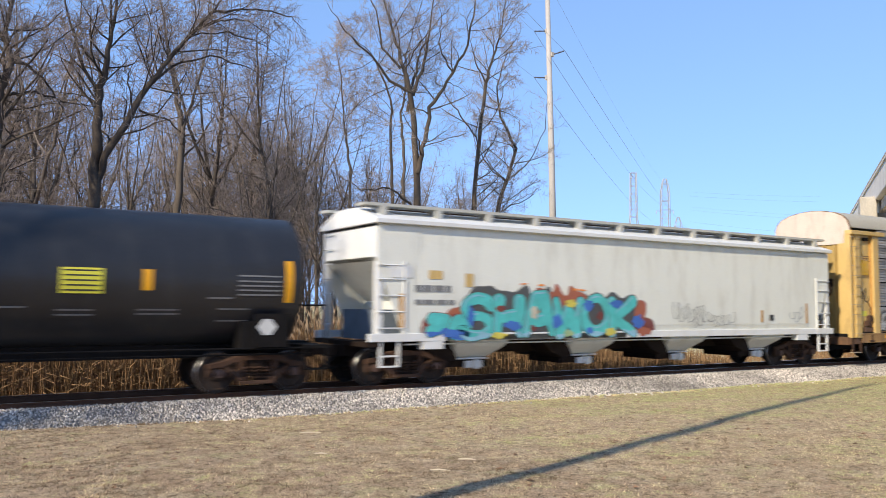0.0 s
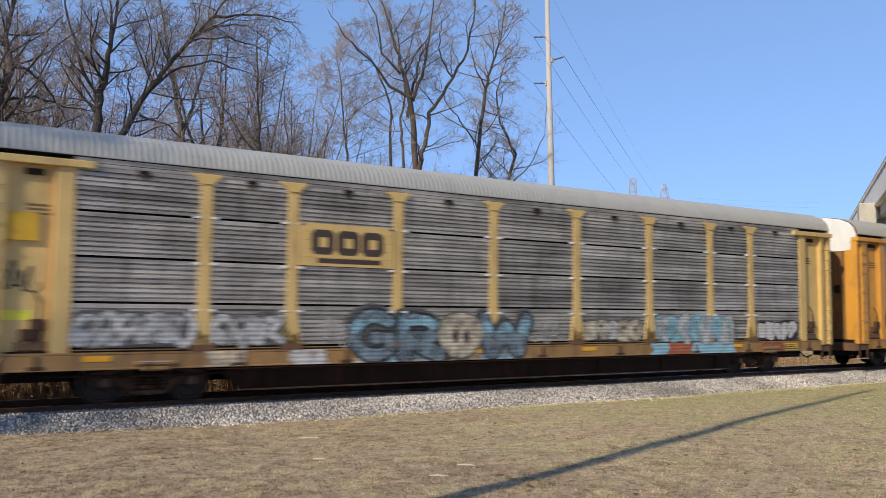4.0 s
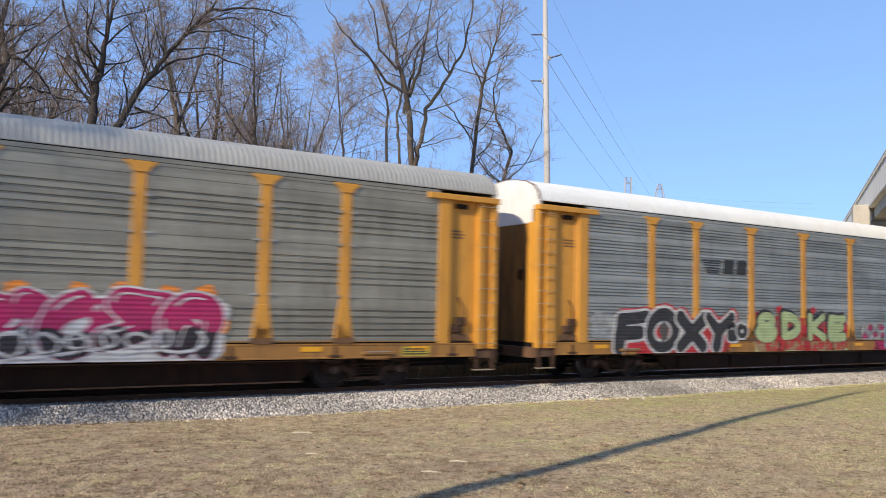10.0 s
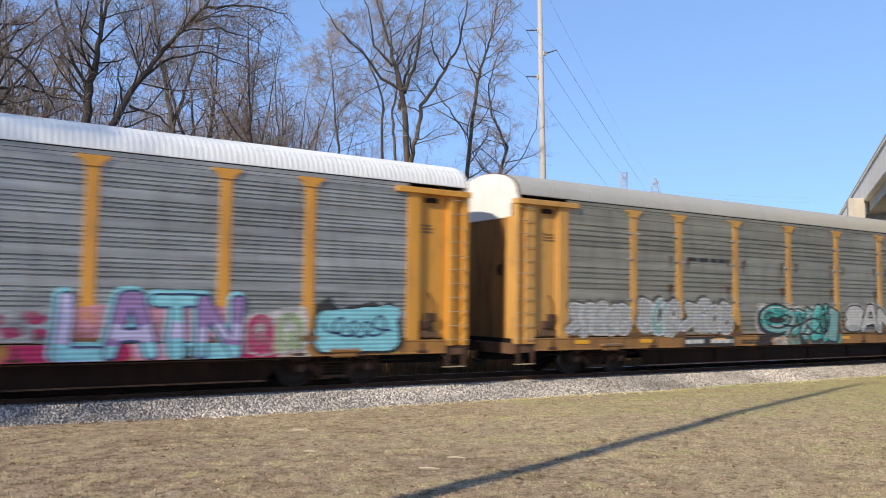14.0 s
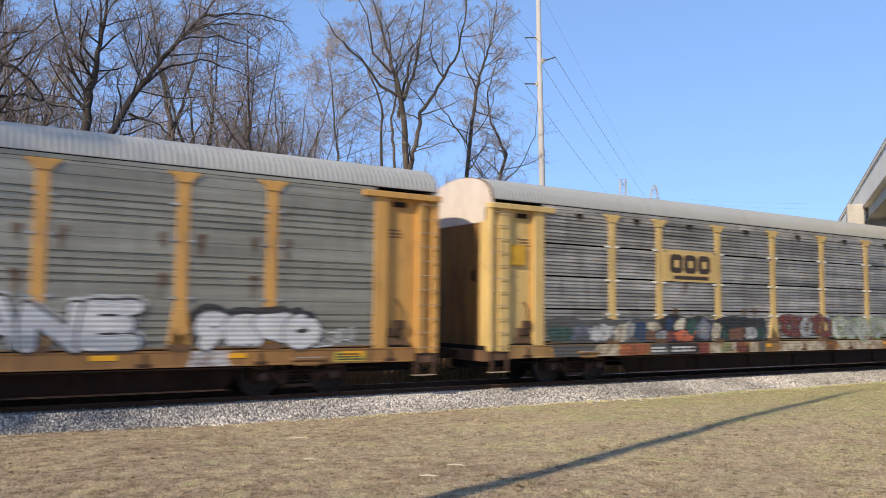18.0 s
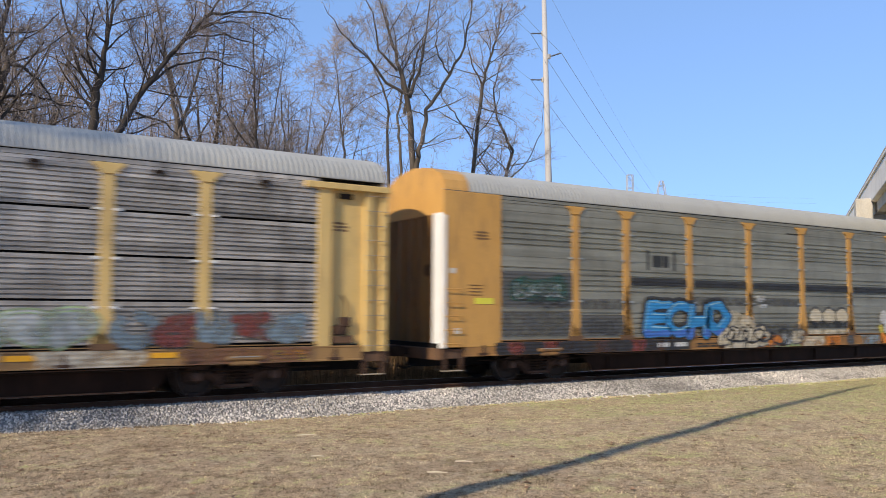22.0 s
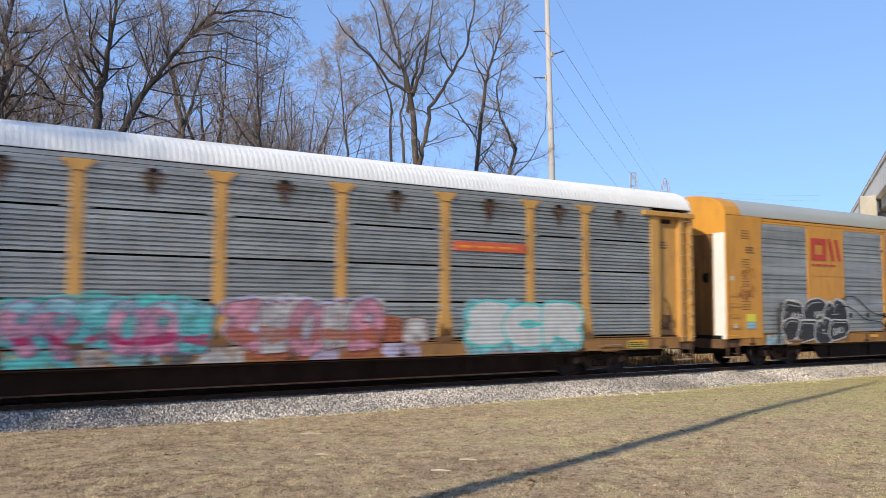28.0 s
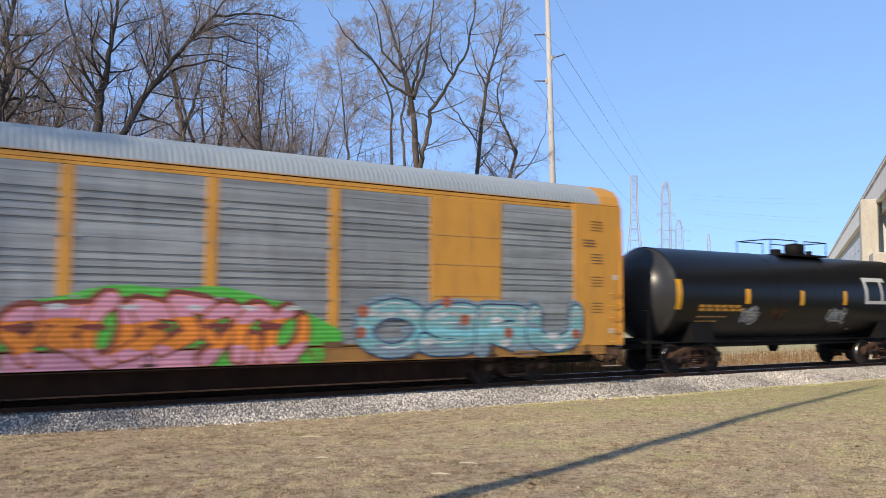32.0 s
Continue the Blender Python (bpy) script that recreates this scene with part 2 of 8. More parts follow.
# ---- mesh tools ----
class Mesh:
    """Gathers the faces of one part."""

    def __init__(self):
        self.v, self.f = [], []

    def add(self, vs, fs):
        k = len(self.v)
        self.v += [tuple(a) for a in vs]
        self.f += [tuple(i + k for i in f) for f in fs]
        return self

    def box(self, x0, x1, y0, y1, z0, z1):
        return self.add([(x0, y0, z0), (x1, y0, z0), (x1, y1, z0), (x0, y1, z0), (x0, y0, z1), (x1, y0, z1), (x1, y1, z1), (x0, y1, z1)],
                        [(3, 2, 1, 0), (4, 5, 6, 7), (0, 1, 5, 4), (1, 2, 6, 5), (2, 3, 7, 6), (3, 0, 4, 7)])

    def prism(self, ring, axis, a, b, caps=True):
        """A ring of 2D points pushed from a to b along x, y or z."""
        n = len(ring)
        def at(u, v, w):
            return (w, u, v) if axis == "x" else (u, w, v) if axis == "y" else (u, v, w)
        fs = [(i, (i + 1) % n, n + (i + 1) % n, n + i) for i in range(n)]
        if caps:
            fs += [tuple(range(n - 1, -1, -1)), tuple(range(n, 2 * n))]
        return self.add([at(u, v, a) for u, v in ring] + [at(u, v, b) for u, v in ring], fs)

    def tube(self, pts, radii, sides=6, cap=True):
        pts = [Vector(p) for p in pts]
        if not hasattr(radii, "__len__"):
            radii = [radii] * len(pts)
        vs, fs, n = [], [], len(pts)
        up = None
        for i, p in enumerate(pts):
            d = (pts[min(i + 1, n - 1)] - pts[max(i - 1, 0)]).normalized()
            if up is None:
                up = Vector((0, 0, 1)) if abs(d.z) < 0.9 else Vector((1, 0, 0))
            s = d.cross(up).normalized()
            up = s.cross(d).normalized()
            for j in range(sides):
                a = 2 * math.pi * j / sides
                vs.append(p + (s * math.cos(a) + up * math.sin(a)) * radii[i])
        for i in range(n - 1):
            for j in range(sides):
                k = (j + 1) % sides
                fs.append((i * sides + j, i * sides + k, (i + 1) * sides + k, (i + 1) * sides + j))
        if cap:
            fs += [tuple(range(sides - 1, -1, -1)), tuple(range((n - 1) * sides, n * sides))]
        return self.add(vs, fs)

    def lathe(self, prof, axis, centre, sides=24):
        """A profile of (along, radius) turned round an axis through centre."""
        vs, fs = [], []
        cx, cy, cz = centre
        for a, r in prof:
            for j in range(sides):
                t = 2 * math.pi * j / sides
                u, w = r * math.cos(t), r * math.sin(t)
                vs.append((cx + a, cy + u, cz + w) if axis == "x" else (cx + u, cy + a, cz + w) if axis == "y" else (cx + u, cy + w, cz + a))
        n = len(prof)
        for i in range(n - 1):
            for j in range(sides):
                k = (j + 1) % sides
                fs.append((i * sides + j, i * sides + k, (i + 1) * sides + k, (i + 1) * sides + j))
        fs += [tuple(range(sides)), tuple(range((n - 1) * sides, n * sides))]
        return self.add(vs, fs)

    def data(self, name, material, bevel=0.0, smooth=False):
        me = bpy.data.meshes.new(name)
        me.from_pydata(self.v, [], self.f)
        bm = bmesh.new()
        bm.from_mesh(me)
        if bevel:
            bmesh.ops.bevel(bm, geom=bm.edges[:], offset=bevel, segments=1, affect="EDGES", clamp_overlap=True)
        bmesh.ops.recalc_face_normals(bm, faces=bm.faces[:])
        bm.to_mesh(me)
        bm.free()
        if smooth:
            me.shade_smooth()
        me.materials.append(material)
        return me


def raw(name, vs, fs, material):
    me = bpy.data.meshes.new(name)
    me.from_pydata(vs, [], fs)
    me.materials.append(material)
    return me


def part(name, mesh, material, parent, label="", bevel=0.0, smooth=False):
    me = mesh if isinstance(mesh, bpy.types.Mesh) else mesh.data(name, material, bevel, smooth)
    ob = new(name, me)
    ob.parent = parent
    return tagged(ob, label) if label else ob


def thing(name, label, category, group="", kind="", at=None, mesh=None):
    ob = new(name, mesh)
    if mesh is None:
        ob.empty_display_size = 0.3
    if at:
        ob.location = at
    return tagged(ob, label, category, group, kind)


def letters(text, size, offset=0.0, spread=1.0):
    """The outline of text as a flat mesh, upright, facing the camera side; x, z from its left base."""
    cu = bpy.data.curves.new("letters", "FONT")
    cu.body, cu.size, cu.offset, cu.space_character, cu.resolution_u = text, size, offset, spread, 3
    ob = bpy.data.objects.new("letters", cu)
    me = bpy.data.meshes.new_from_object(ob)
    bpy.data.objects.remove(ob)
    bpy.data.curves.remove(cu)
    me.transform(Matrix.Rotation(math.pi / 2, 4, "X"))
    return me


def stretched(me, x0, x1, z0, z1, y):
    """Moves and scales a flat mesh into the box x0..x1, z0..z1 at depth y."""
    xs, zs = [v.co.x for v in me.vertices], [v.co.z for v in me.vertices]
    ax, bx, az, bz = min(xs), max(xs), min(zs), max(zs)
    for v in me.vertices:
        v.co = (x0 + (v.co.x - ax) / (bx - ax) * (x1 - x0), y, z0 + (v.co.z - az) / (bz - az) * (z1 - z0))
    return me


def sheet(shapes, y, z_lift=0.0):
    """Flat polygons (lists of x, z) facing the camera side at depth y."""
    m = Mesh()
    for s in shapes:
        m.add([(a, y, b + z_lift) for a, b in s], [tuple(range(len(s)))])
    return m


def rect(x0, x1, z0, z1):
    return [(x0, z0), (x1, z0), (x1, z1), (x0, z1)]


def blob(cx, cz, rx, rz, rng, rough=0.15, n=18, spikes=0):
    out = []
    for i in range(n):
        a = 2 * math.pi * i / n
        k = 1 + rng.uniform(-rough, rough) + (0.25 if spikes and i % spikes == 0 else 0)
        out.append((cx + rx * k * math.cos(a), cz + rz * k * math.sin(a)))
    return out


def disc(cx, cz, r, n=14):
    return [(cx + r * math.cos(2 * math.pi * i / n), cz + r * math.sin(2 * math.pi * i / n)) for i in range(n)]

# ---- ground ----
def level(x, y):
    """Height of the ground: a lawn that falls gently to the track, a shallow ditch behind it."""
    ys = (-60, 0, 6.8, 8.1, 9.6, 11.4, 13.0, 14.5, 16.2, 17.5, 22.0, 24.0, 27.0, 60.0, 2000)
    zs = (0.6, 0.36, 0.15, 0.10, 0.05, -0.03, -0.15, -0.27, -0.34, -0.5, -0.6, -0.9, -0.8, -0.4, -0.4)
    z = float(np.interp(y, ys, zs))
    near = max(0.0, 1 - max(0, y - 17) / 3) if y > 0 else 1
    z += near * 0.04 * noise.noise(Vector((x * 0.25, y * 0.35, 0)))
    z += 0.1 * min(1.0, max(0.0, (5.5 - x) / 4.5)) * min(1.0, max(0.0, (y - 13) / 3.5)) * (1 if y < 19 else 0)
    if 4 < y < 18 and -3 < x < 37:      # clumps and hollows of the turf
        z += 0.016 * noise.noise(Vector((x * 7.5, y * 7.5, 4))) + 0.02 * noise.noise(Vector((x * 2.6, y * 2.6, 8)))
    return z


def lawn_material():
    m = bpy.data.materials.new("dry spring lawn")
    m.use_nodes = True
    n, l = m.node_tree.nodes, m.node_tree.links
    p = n["Principled BSDF"]
    p.inputs["Roughness"].default_value, p.inputs["Specular IOR Level"].default_value = 0.95, 0.1
    co = n.new("ShaderNodeTexCoord")
    def nz(scale, detail=5):
        t = n.new("ShaderNodeTexNoise")
        t.inputs["Scale"].default_value, t.inputs["Detail"].default_value, t.inputs["Roughness"].default_value = scale, detail, 0.65
        l.new(co.outputs["Object"], t.inputs[0])
        return t
    def mixed(fac, a, b, lo, hi, top=1.0):
        r, x = n.new("ShaderNodeMapRange"), n.new("ShaderNodeMix")
        r.inputs[1].default_value, r.inputs[2].default_value, r.inputs[4].default_value = lo, hi, top
        x.data_type = "RGBA"
        l.new(fac, r.inputs[0]), l.new(r.outputs[0], x.inputs[0])
        for sock, c in ((x.inputs[6], a), (x.inputs[7], b)):
            if isinstance(c, tuple):
                sock.default_value = (*c, 1)
            else:
                l.new(c, sock)
        return x.outputs[2]
    straw = mixed(nz(48, 8).outputs[0], (0.25, 0.18, 0.108), (0.82, 0.645, 0.425), 0.34, 0.66)
    green = mixed(nz(44, 8).outputs[0], (0.195, 0.187, 0.08), (0.76, 0.675, 0.345), 0.34, 0.66)
    brown = mixed(nz(52, 8).outputs[0], (0.18, 0.127, 0.08), (0.74, 0.53, 0.345), 0.34, 0.66)
    # greener towards the far right of the lawn
    sep, lean = n.new("ShaderNodeSeparateXYZ"), n.new("ShaderNodeMapRange")
    l.new(co.outputs["Object"], sep.inputs[0])
    lean.inputs[1].default_value, lean.inputs[2].default_value, lean.inputs[3].default_value, lean.inputs[4].default_value = 2.0, 20.0, -0.2, 0.14
    l.new(sep.outputs[0], lean.inputs[0])
    add = n.new("ShaderNodeMath")
    l.new(nz(0.45, 6).outputs[0], add.inputs[0]), l.new(lean.outputs[0], add.inputs[1])
    c = mixed(add.outputs[0], straw, green, 0.45, 0.58, 0.9)
    # worn brown soil to the left, more of it showing through
    worn, add2 = n.new("ShaderNodeMapRange"), n.new("ShaderNodeMath")
    worn.inputs[1].default_value, worn.inputs[2].default_value, worn.inputs[3].default_value, worn.inputs[4].default_value = 0.0, 14.0, 0.13, -0.06
    l.new(sep.outputs[0], worn.inputs[0])
    l.new(nz(0.9, 7).outputs[0], add2.inputs[0]), l.new(worn.outputs[0], add2.inputs[1])
    c = mixed(add2.outputs[0], c, brown, 0.50, 0.62, 0.85)
    c = mixed(nz(1.7, 6).outputs[0], c, green, 0.54, 0.63, 0.6)
    c = mixed(nz(5.0, 6).outputs[0], c, brown, 0.50, 0.60, 0.9)
    c = mixed(nz(17.0, 5).outputs[0], c, (0.14, 0.103, 0.064), 0.54, 0.66, 0.75)
    c = mixed(nz(8.5, 6).outputs[0], c, (0.17, 0.13, 0.075), 0.52, 0.63, 0.7)
    c = mixed(nz(7.0, 5).outputs[0], c, (0.60, 0.50, 0.355), 0.55, 0.68, 0.6)
    l.new(c, p.inputs["Base Color"])
    b = n.new("ShaderNodeBump")
    b.inputs["Distance"].default_value, b.inputs["Strength"].default_value = 0.07, 1.0
    l.new(nz(13, 9).outputs[0], b.inputs["Height"]), l.new(b.outputs[0], p.inputs["Normal"])
    return m


lawn = lawn_material()


def ground_sheet():
    xs = [-2000, -800, -300, -120, -60, -40] + [-30 + 0.6 * i for i in range(46)] + [-2.9 + 0.1 * i for i in range(390)] + [37 + 0.6 * i for i in range(39)] + [70, 90, 130, 250, 600, 1200, 3000]
    ys = [-800, -200, -60, -30, -12] + [-4 + 0.5 * i for i in range(17)] + [4.6 + 0.11 * i for i in range(113)] + [17.1 + 0.5 * i for i in range(30)] + [34, 40, 60, 100, 200, 500, 1200, 3000]
    vs = [(x, y, level(x, y)) for y in ys for x in xs]
    w = len(xs)
    fs = [(j * w + i, j * w + i + 1, (j + 1) * w + i + 1, (j + 1) * w + i) for j in range(len(ys) - 1) for i in range(w - 1)]
    me = raw("ground", vs, fs, lawn)
    me.shade_smooth()
    tagged(new("ground", me), "patchy dry spring lawn, tan and green", "ground", kind="structure")


ground_sheet()

stone_mat = mat("crushed grey limestone", (0.56, 0.51, 0.46), 0.9, 0, 0.5, 0.3, 30, 0.004, tint=(0.24, 0.22, 0.2), island=0.6, spec=0.2)
bed_mat = mat("ballast bed", (0.24, 0.22, 0.2), 0.95, 0, 0.5, 0.8, 22, 0.05, tint=(0.2, 0.19, 0.19), spec=0.1)


def toe(x):
    return float(np.interp(x, (0, 2, 5.5, 8, 34), (17.5, 17.4, 17.0, 16.85, 16.35))) + 0.25 * noise.noise(Vector((x * 0.5, 3, 0))) + 0.22 * noise.noise(Vector((x * 2.1, 9, 0))) + 0.09 * noise.noise(Vector((x * 6.5, 5, 0)))


def bed_level(x, y):
    k = min(1.0, max(0.0, (y - toe(x)) / (17.95 - toe(x))))
    return level(x, toe(x)) - 0.025 + k * (-0.11 - level(x, toe(x)))


def ballast():
    xs = [-45 + 0.5 * i for i in range(84)] + [-3 + 0.12 * i for i in range(320)] + [35.5 + 0.5 * i for i in range(240)]
    cols = 8
    vs, fs = [], []
    for x in xs:
        for i in range(cols):
            y = toe(x) + (18.0 - toe(x)) * i / (cols - 1)
            vs.append((x, y, bed_level(x, y) + 0.015 * noise.noise(Vector((x * 3, y * 3, 0)))))
        vs += [(x, TRACK + 1.5, -0.16), (x, TRACK + 2.6, -0.75)]
    w = cols + 2
    fs = [(j * w + i, (j + 1) * w + i, (j + 1) * w + i + 1, j * w + i + 1) for j in range(len(xs) - 1) for i in range(w - 1)]
    tagged(new("ballast_bed", raw("ballast_bed", vs, fs, bed_mat)), "grey crushed stone ballast bed under the track", "ballast", kind="structure")
    rng = random.Random(4)
    vs, fs = [], []
    base = [(1, 0, 0), (-1, 0, 0), (0, 1, 0), (0, -1, 0), (0, 0, 1), (0, 0, -1)]
    tri = [(0, 2, 4), (2, 1, 4), (1, 3, 4), (3, 0, 4), (2, 0, 5), (1, 2, 5), (3, 1, 5), (0, 3, 5)]
    for i in range(46000):
        x = rng.uniform(-2, 34) if i % 6 else rng.uniform(34, 60)
        y = toe(x) + (rng.random() ** 0.9) * (18.7 - toe(x)) - 0.07 + (-abs(rng.gauss(0, 0.5)) if i % 9 == 0 else 0)
        r = rng.uniform(0.016, 0.038)
        z = (bed_level(x, y) if y > toe(x) else level(x, y)) + r * 0.35
        q = Euler((rng.uniform(0, 6), rng.uniform(0, 6), rng.uniform(0, 6))).to_matrix()
        k = len(vs)
        for b in base:
            p = q @ Vector((b[0] * r * rng.uniform(0.8, 1.4), b[1] * r * rng.uniform(0.7, 1.2), b[2] * r * rng.uniform(0.6, 1.0)))
            vs.append((x + p.x, y + p.y, z + p.z))
        fs += [(a + k, c + k, d + k) for a, c, d in tri]
    tagged(new("ballast_stones", raw("ballast_stones", vs, fs, stone_mat)), "loose angular grey and white ballast stones", "stones", kind="stuff")


ballast()


def rails():
    prof = [(-0.07, -0.17), (0.07, -0.17), (0.07, -0.155), (0.012, -0.13), (0.012, -0.045), (0.036, -0.03), (0.036, -0.004), (0.028, -0.001), (-0.028, -0.001), (-0.036, -0.004), (-0.036, -0.03), (-0.012, -0.045), (-0.012, -0.13), (-0.07, -0.155)]
    for y in (TRACK - 0.7525, TRACK + 0.7525):
        r = thing("rail", "rusty steel rail with a polished head", "rail", "rails of the track", "structure", mesh=Mesh().prism([(y + a, b) for a, b in prof], "x", -60, 300).data("rail", rail_steel))
        part("rail_head", Mesh().box(-60, 300, y - 0.027, y + 0.027, -0.003, 0.0), rail_top, r, "polished running surface")
    tie = Mesh().box(-0.115, 0.115, -1.3, 1.3, -0.36, -0.175).data("tie", tie_wood, 0.01)
    bed = thing("track_ties", "dark creosoted timber ties half sunk in ballast", "ties", kind="structure", mesh=Mesh().box(-60, 120, TRACK - 0.3, TRACK + 0.3, -0.42, -0.4).data("track_ties", tie_wood))
    for i in range(110):
        t = part("tie", tie, None, bed)
        t.location = (-6 + i * 0.5, TRACK, 0.0)


rails()

# ---- behind the track: bridge, pole, towers, lines ----
concrete = mat("weathered cream concrete", (0.54, 0.49, 0.41), 0.9, 0, 0.25, 0.5, 12, 0.01, tint=(0.40, 0.36, 0.30), streak=0.5, dirt=(0.24, 0.2, 0.16), dirt_amount=0.5)
concrete_cream = mat("cream painted concrete", (0.86, 0.80, 0.71), 0.9, 0, 0.15, 0.5, 12, 0.01, tint=(0.72, 0.65, 0.56), streak=0.5, dirt=(0.4, 0.33, 0.27), dirt_amount=0.4)
concrete_grey = mat("grey wall block concrete", (0.62, 0.64, 0.66), 0.9, 0, 0.2, 0.6, 12, 0.01, tint=(0.33, 0.35, 0.37), piece=0.06)
pole_mat = mat("pale weathered pole", (0.48, 0.44, 0.40), 0.8, 0, 0.25, 1.5, 15, 0.005, tint=(0.36, 0.32, 0.28), streak=0.8)
arm_mat = mat("dark insulator", (0.10, 0.095, 0.10), 0.5, 0.1, 0.2)
lattice_mat = mat("galvanised lattice steel", (0.50, 0.51, 0.53), 0.5, 0.5, 0.15)
wire_mat = mat("aluminium line wire", (0.25, 0.26, 0.28), 0.5, 0.6, 0.1)


def bridge():
    """A road overpass whose ramp runs away behind the track on a block wall."""
    a, b = Vector((39.0, 21.75, 0)), Vector((116.0, 75.0, 0))
    along = (b - a).normalized()
    out = Vector((-along.y, along.x, 0))      # towards the camera's side of the view
    ramp = thing("overpass_bridge", "cream concrete road overpass on a grey block wall", "bridge")
    def slab(name, s0, s1, o0, o1, z0, z1, material, label="", bevel=0.0):
        m = Mesh()
        c = []
        for s, o in ((s0, o0), (s1, o0), (s1, o1), (s0, o1)):
            p = a + along * s + out * o
            c.append((p.x, p.y))
        m.prism(c, "z", z0, z1)
        return part(name, m, material, ramp, label, bevel)
    slab("deck", -45, 240, -11.5, -0.3, 7.6, 8.5, concrete)
    slab("parapet", -45, 240, -0.35, 0.0, 8.2, 9.45, concrete_cream, "cream concrete parapet", 0.03)
    slab("parapet_cap", -45, 240, -0.42, 0.07, 9.46, 9.6, concrete_cream, "weathered parapet cap", 0.02)
    slab("hand_rail", -45, 240, -0.2, -0.12, 9.98, 10.06, concrete, "thin steel rail over the parapet")
    for k in range(28):
        slab("rail_post", -44 + 6 * k, -43.9 + 6 * k, -0.2, -0.12, 9.6, 9.98, concrete)
    slab("fascia_beam", -45, 7.0, -2.6, -1.9, 6.6, 7.59, concrete, "concrete edge beam")
    slab("abutment_column", 7.3, 8.6, -0.1, 0.78, -1, 8.4, concrete, "square concrete column", 0.05)
    slab("bearing_shelf", 4.6, 7.6, -11, 0.45, 4.5, 5.2, concrete, "projecting bearing shelf", 0.04)
    slab("abutment_wall", 4.2, 6.59, -11, -0.4, -1, 4.49, concrete)
    slab("wall_core", 8.7, 240, -11, -0.22, -1, 7.59, concrete_grey, "grey block retaining wall")
    # wall panels, staggered
    rng = random.Random(9)
    mesh = Mesh().box(0, 1.46, -0.06, 0.06, 0, 1.46).data("wall_panel", concrete_grey, 0.02)
    half = Mesh().box(0, 1.46, -0.06, 0.06, 0, 0.68).data("wall_panel", concrete_grey, 0.02)
    ang = math.atan2(along.y, along.x)
    for i in range(34):
        for j in range(6):
            p = a + along * (8.75 + 1.5 * i) + out * -0.2
            last = j == 5 and not i % 2
            o = part("wall_panel", half if last else mesh, None, ramp)
            o.matrix_basis = Matrix.Translation((p.x, p.y, -0.9 + 1.5 * j - (0.75 if i % 2 else 0))) @ Matrix.Rotation(ang, 4, "Z")


bridge()


def bearing_point(az, dist, z):
    return Vector((math.sin(radians(az)) * dist, math.cos(radians(az)) * dist, z))


def pole():
    p = bearing_point(39.45, 72, 0)
    top = thing("power_pole", "tall pale tapered power line pole with dark insulator arms", "power pole", at=(p.x, p.y, -0.5))
    part("pole_shaft", Mesh().tube([(0.35, -0.28, 0), (0.16, -0.13, 14), (-0.2, 0.17, 34)], [0.34, 0.285, 0.19], 14), pole_mat, top, smooth=True)
    right = Vector((math.cos(radians(39.5)), -math.sin(radians(39.5)), 0))
    tips = []
    for z, side, rise in ((27.15, -1, 0.02), (25.0, 1, 0.3), (22.9, -1, 0.05)):
        e = right * side
        arm = part("insulator_arm", Mesh().tube([e * 0.3 + Vector((0, 0, z)), e * 1.0 + Vector((0, 0, z + rise * 0.6)), e * 1.36 + Vector((0, 0, z + rise))], 0.045, 8), arm_mat, top, "dark line insulator")
        discs = Mesh()
        for k in range(8):
            c = e * (0.45 + 0.11 * k) + Vector((0, 0, z + rise * (k + 1) / 9))
            discs.tube([c - e * 0.025, c + e * 0.025], 0.085, 8)
        part("insulator_discs", discs, arm_mat, arm)
        part("arm_bracket", Mesh().box(-0.13, 0.13, -0.13, 0.13, -0.2, 0.2), pole_mat, top).location = e * 0.24 + Vector((0, 0, z))
        tips.append(p + e * 1.36 + Vector((0, 0, z + rise - 0.5)))
    return tips


TIPS = pole()


def lattice(az, dist, height, width, splay, knee, arms, r=0.1, arm=1.6, point=True):
    """A slim mast of four legs that spread below the knee and close to a point at the top."""
    p = bearing_point(az, dist, -1)
    t = thing("lattice_tower", "distant galvanised lattice power tower", "power tower", "lattice towers", at=p)
    t.rotation_euler = (0, 0, radians(-az + 12))
    def wid(z):
        if z < knee:
            return width + (splay - width) * (1 - z / knee)
        return width * (1 - 0.12 * (z - knee) / (height - knee)) if z < height - 3.4 or not point else width * (0.3 + 0.6 * (height - z) / 3.4)
    def ring(z):
        w = wid(z) / 2
        return [Vector((-w, -w, z)), Vector((w, -w, z)), Vector((w, w, z)), Vector((-w, w, z))]
    zs = [0]
    while zs[-1] < height:
        zs.append(min(height, zs[-1] + max(2.2, wid(zs[-1]) * 1.1)))
    for k in range(4):
        part("corner_leg", Mesh().tube([ring(z)[k] for z in zs], r, 4), lattice_mat, t)
    for i in range(len(zs) - 1):
        a, b = ring(zs[i]), ring(zs[i + 1])
        m = Mesh()
        for k in range(4):
            n = (k + 1) % 4
            m.tube([a[k], b[n]] if (i + k) % 2 else [a[n], b[k]], r * 0.35, 4), m.tube([b[k], b[n]], r * 0.5, 4)
        part("brace", m, lattice_mat, t)
    for z in arms:
        w = wid(z)
        m = Mesh()
        for side in (-1, 1):
            m.tube([(side * w / 2, 0, z + 0.5), (side * (w / 2 + arm), 0, z), (side * w / 2, 0, z - 0.2)], r * 0.7, 4)
            m.tube([(side * (w / 2 + arm), 0, z), (side * (w / 2 + arm), 0, z - 1.0)], r * 0.7, 5)
        part("cross_arm", m, lattice_mat, t)
    return p


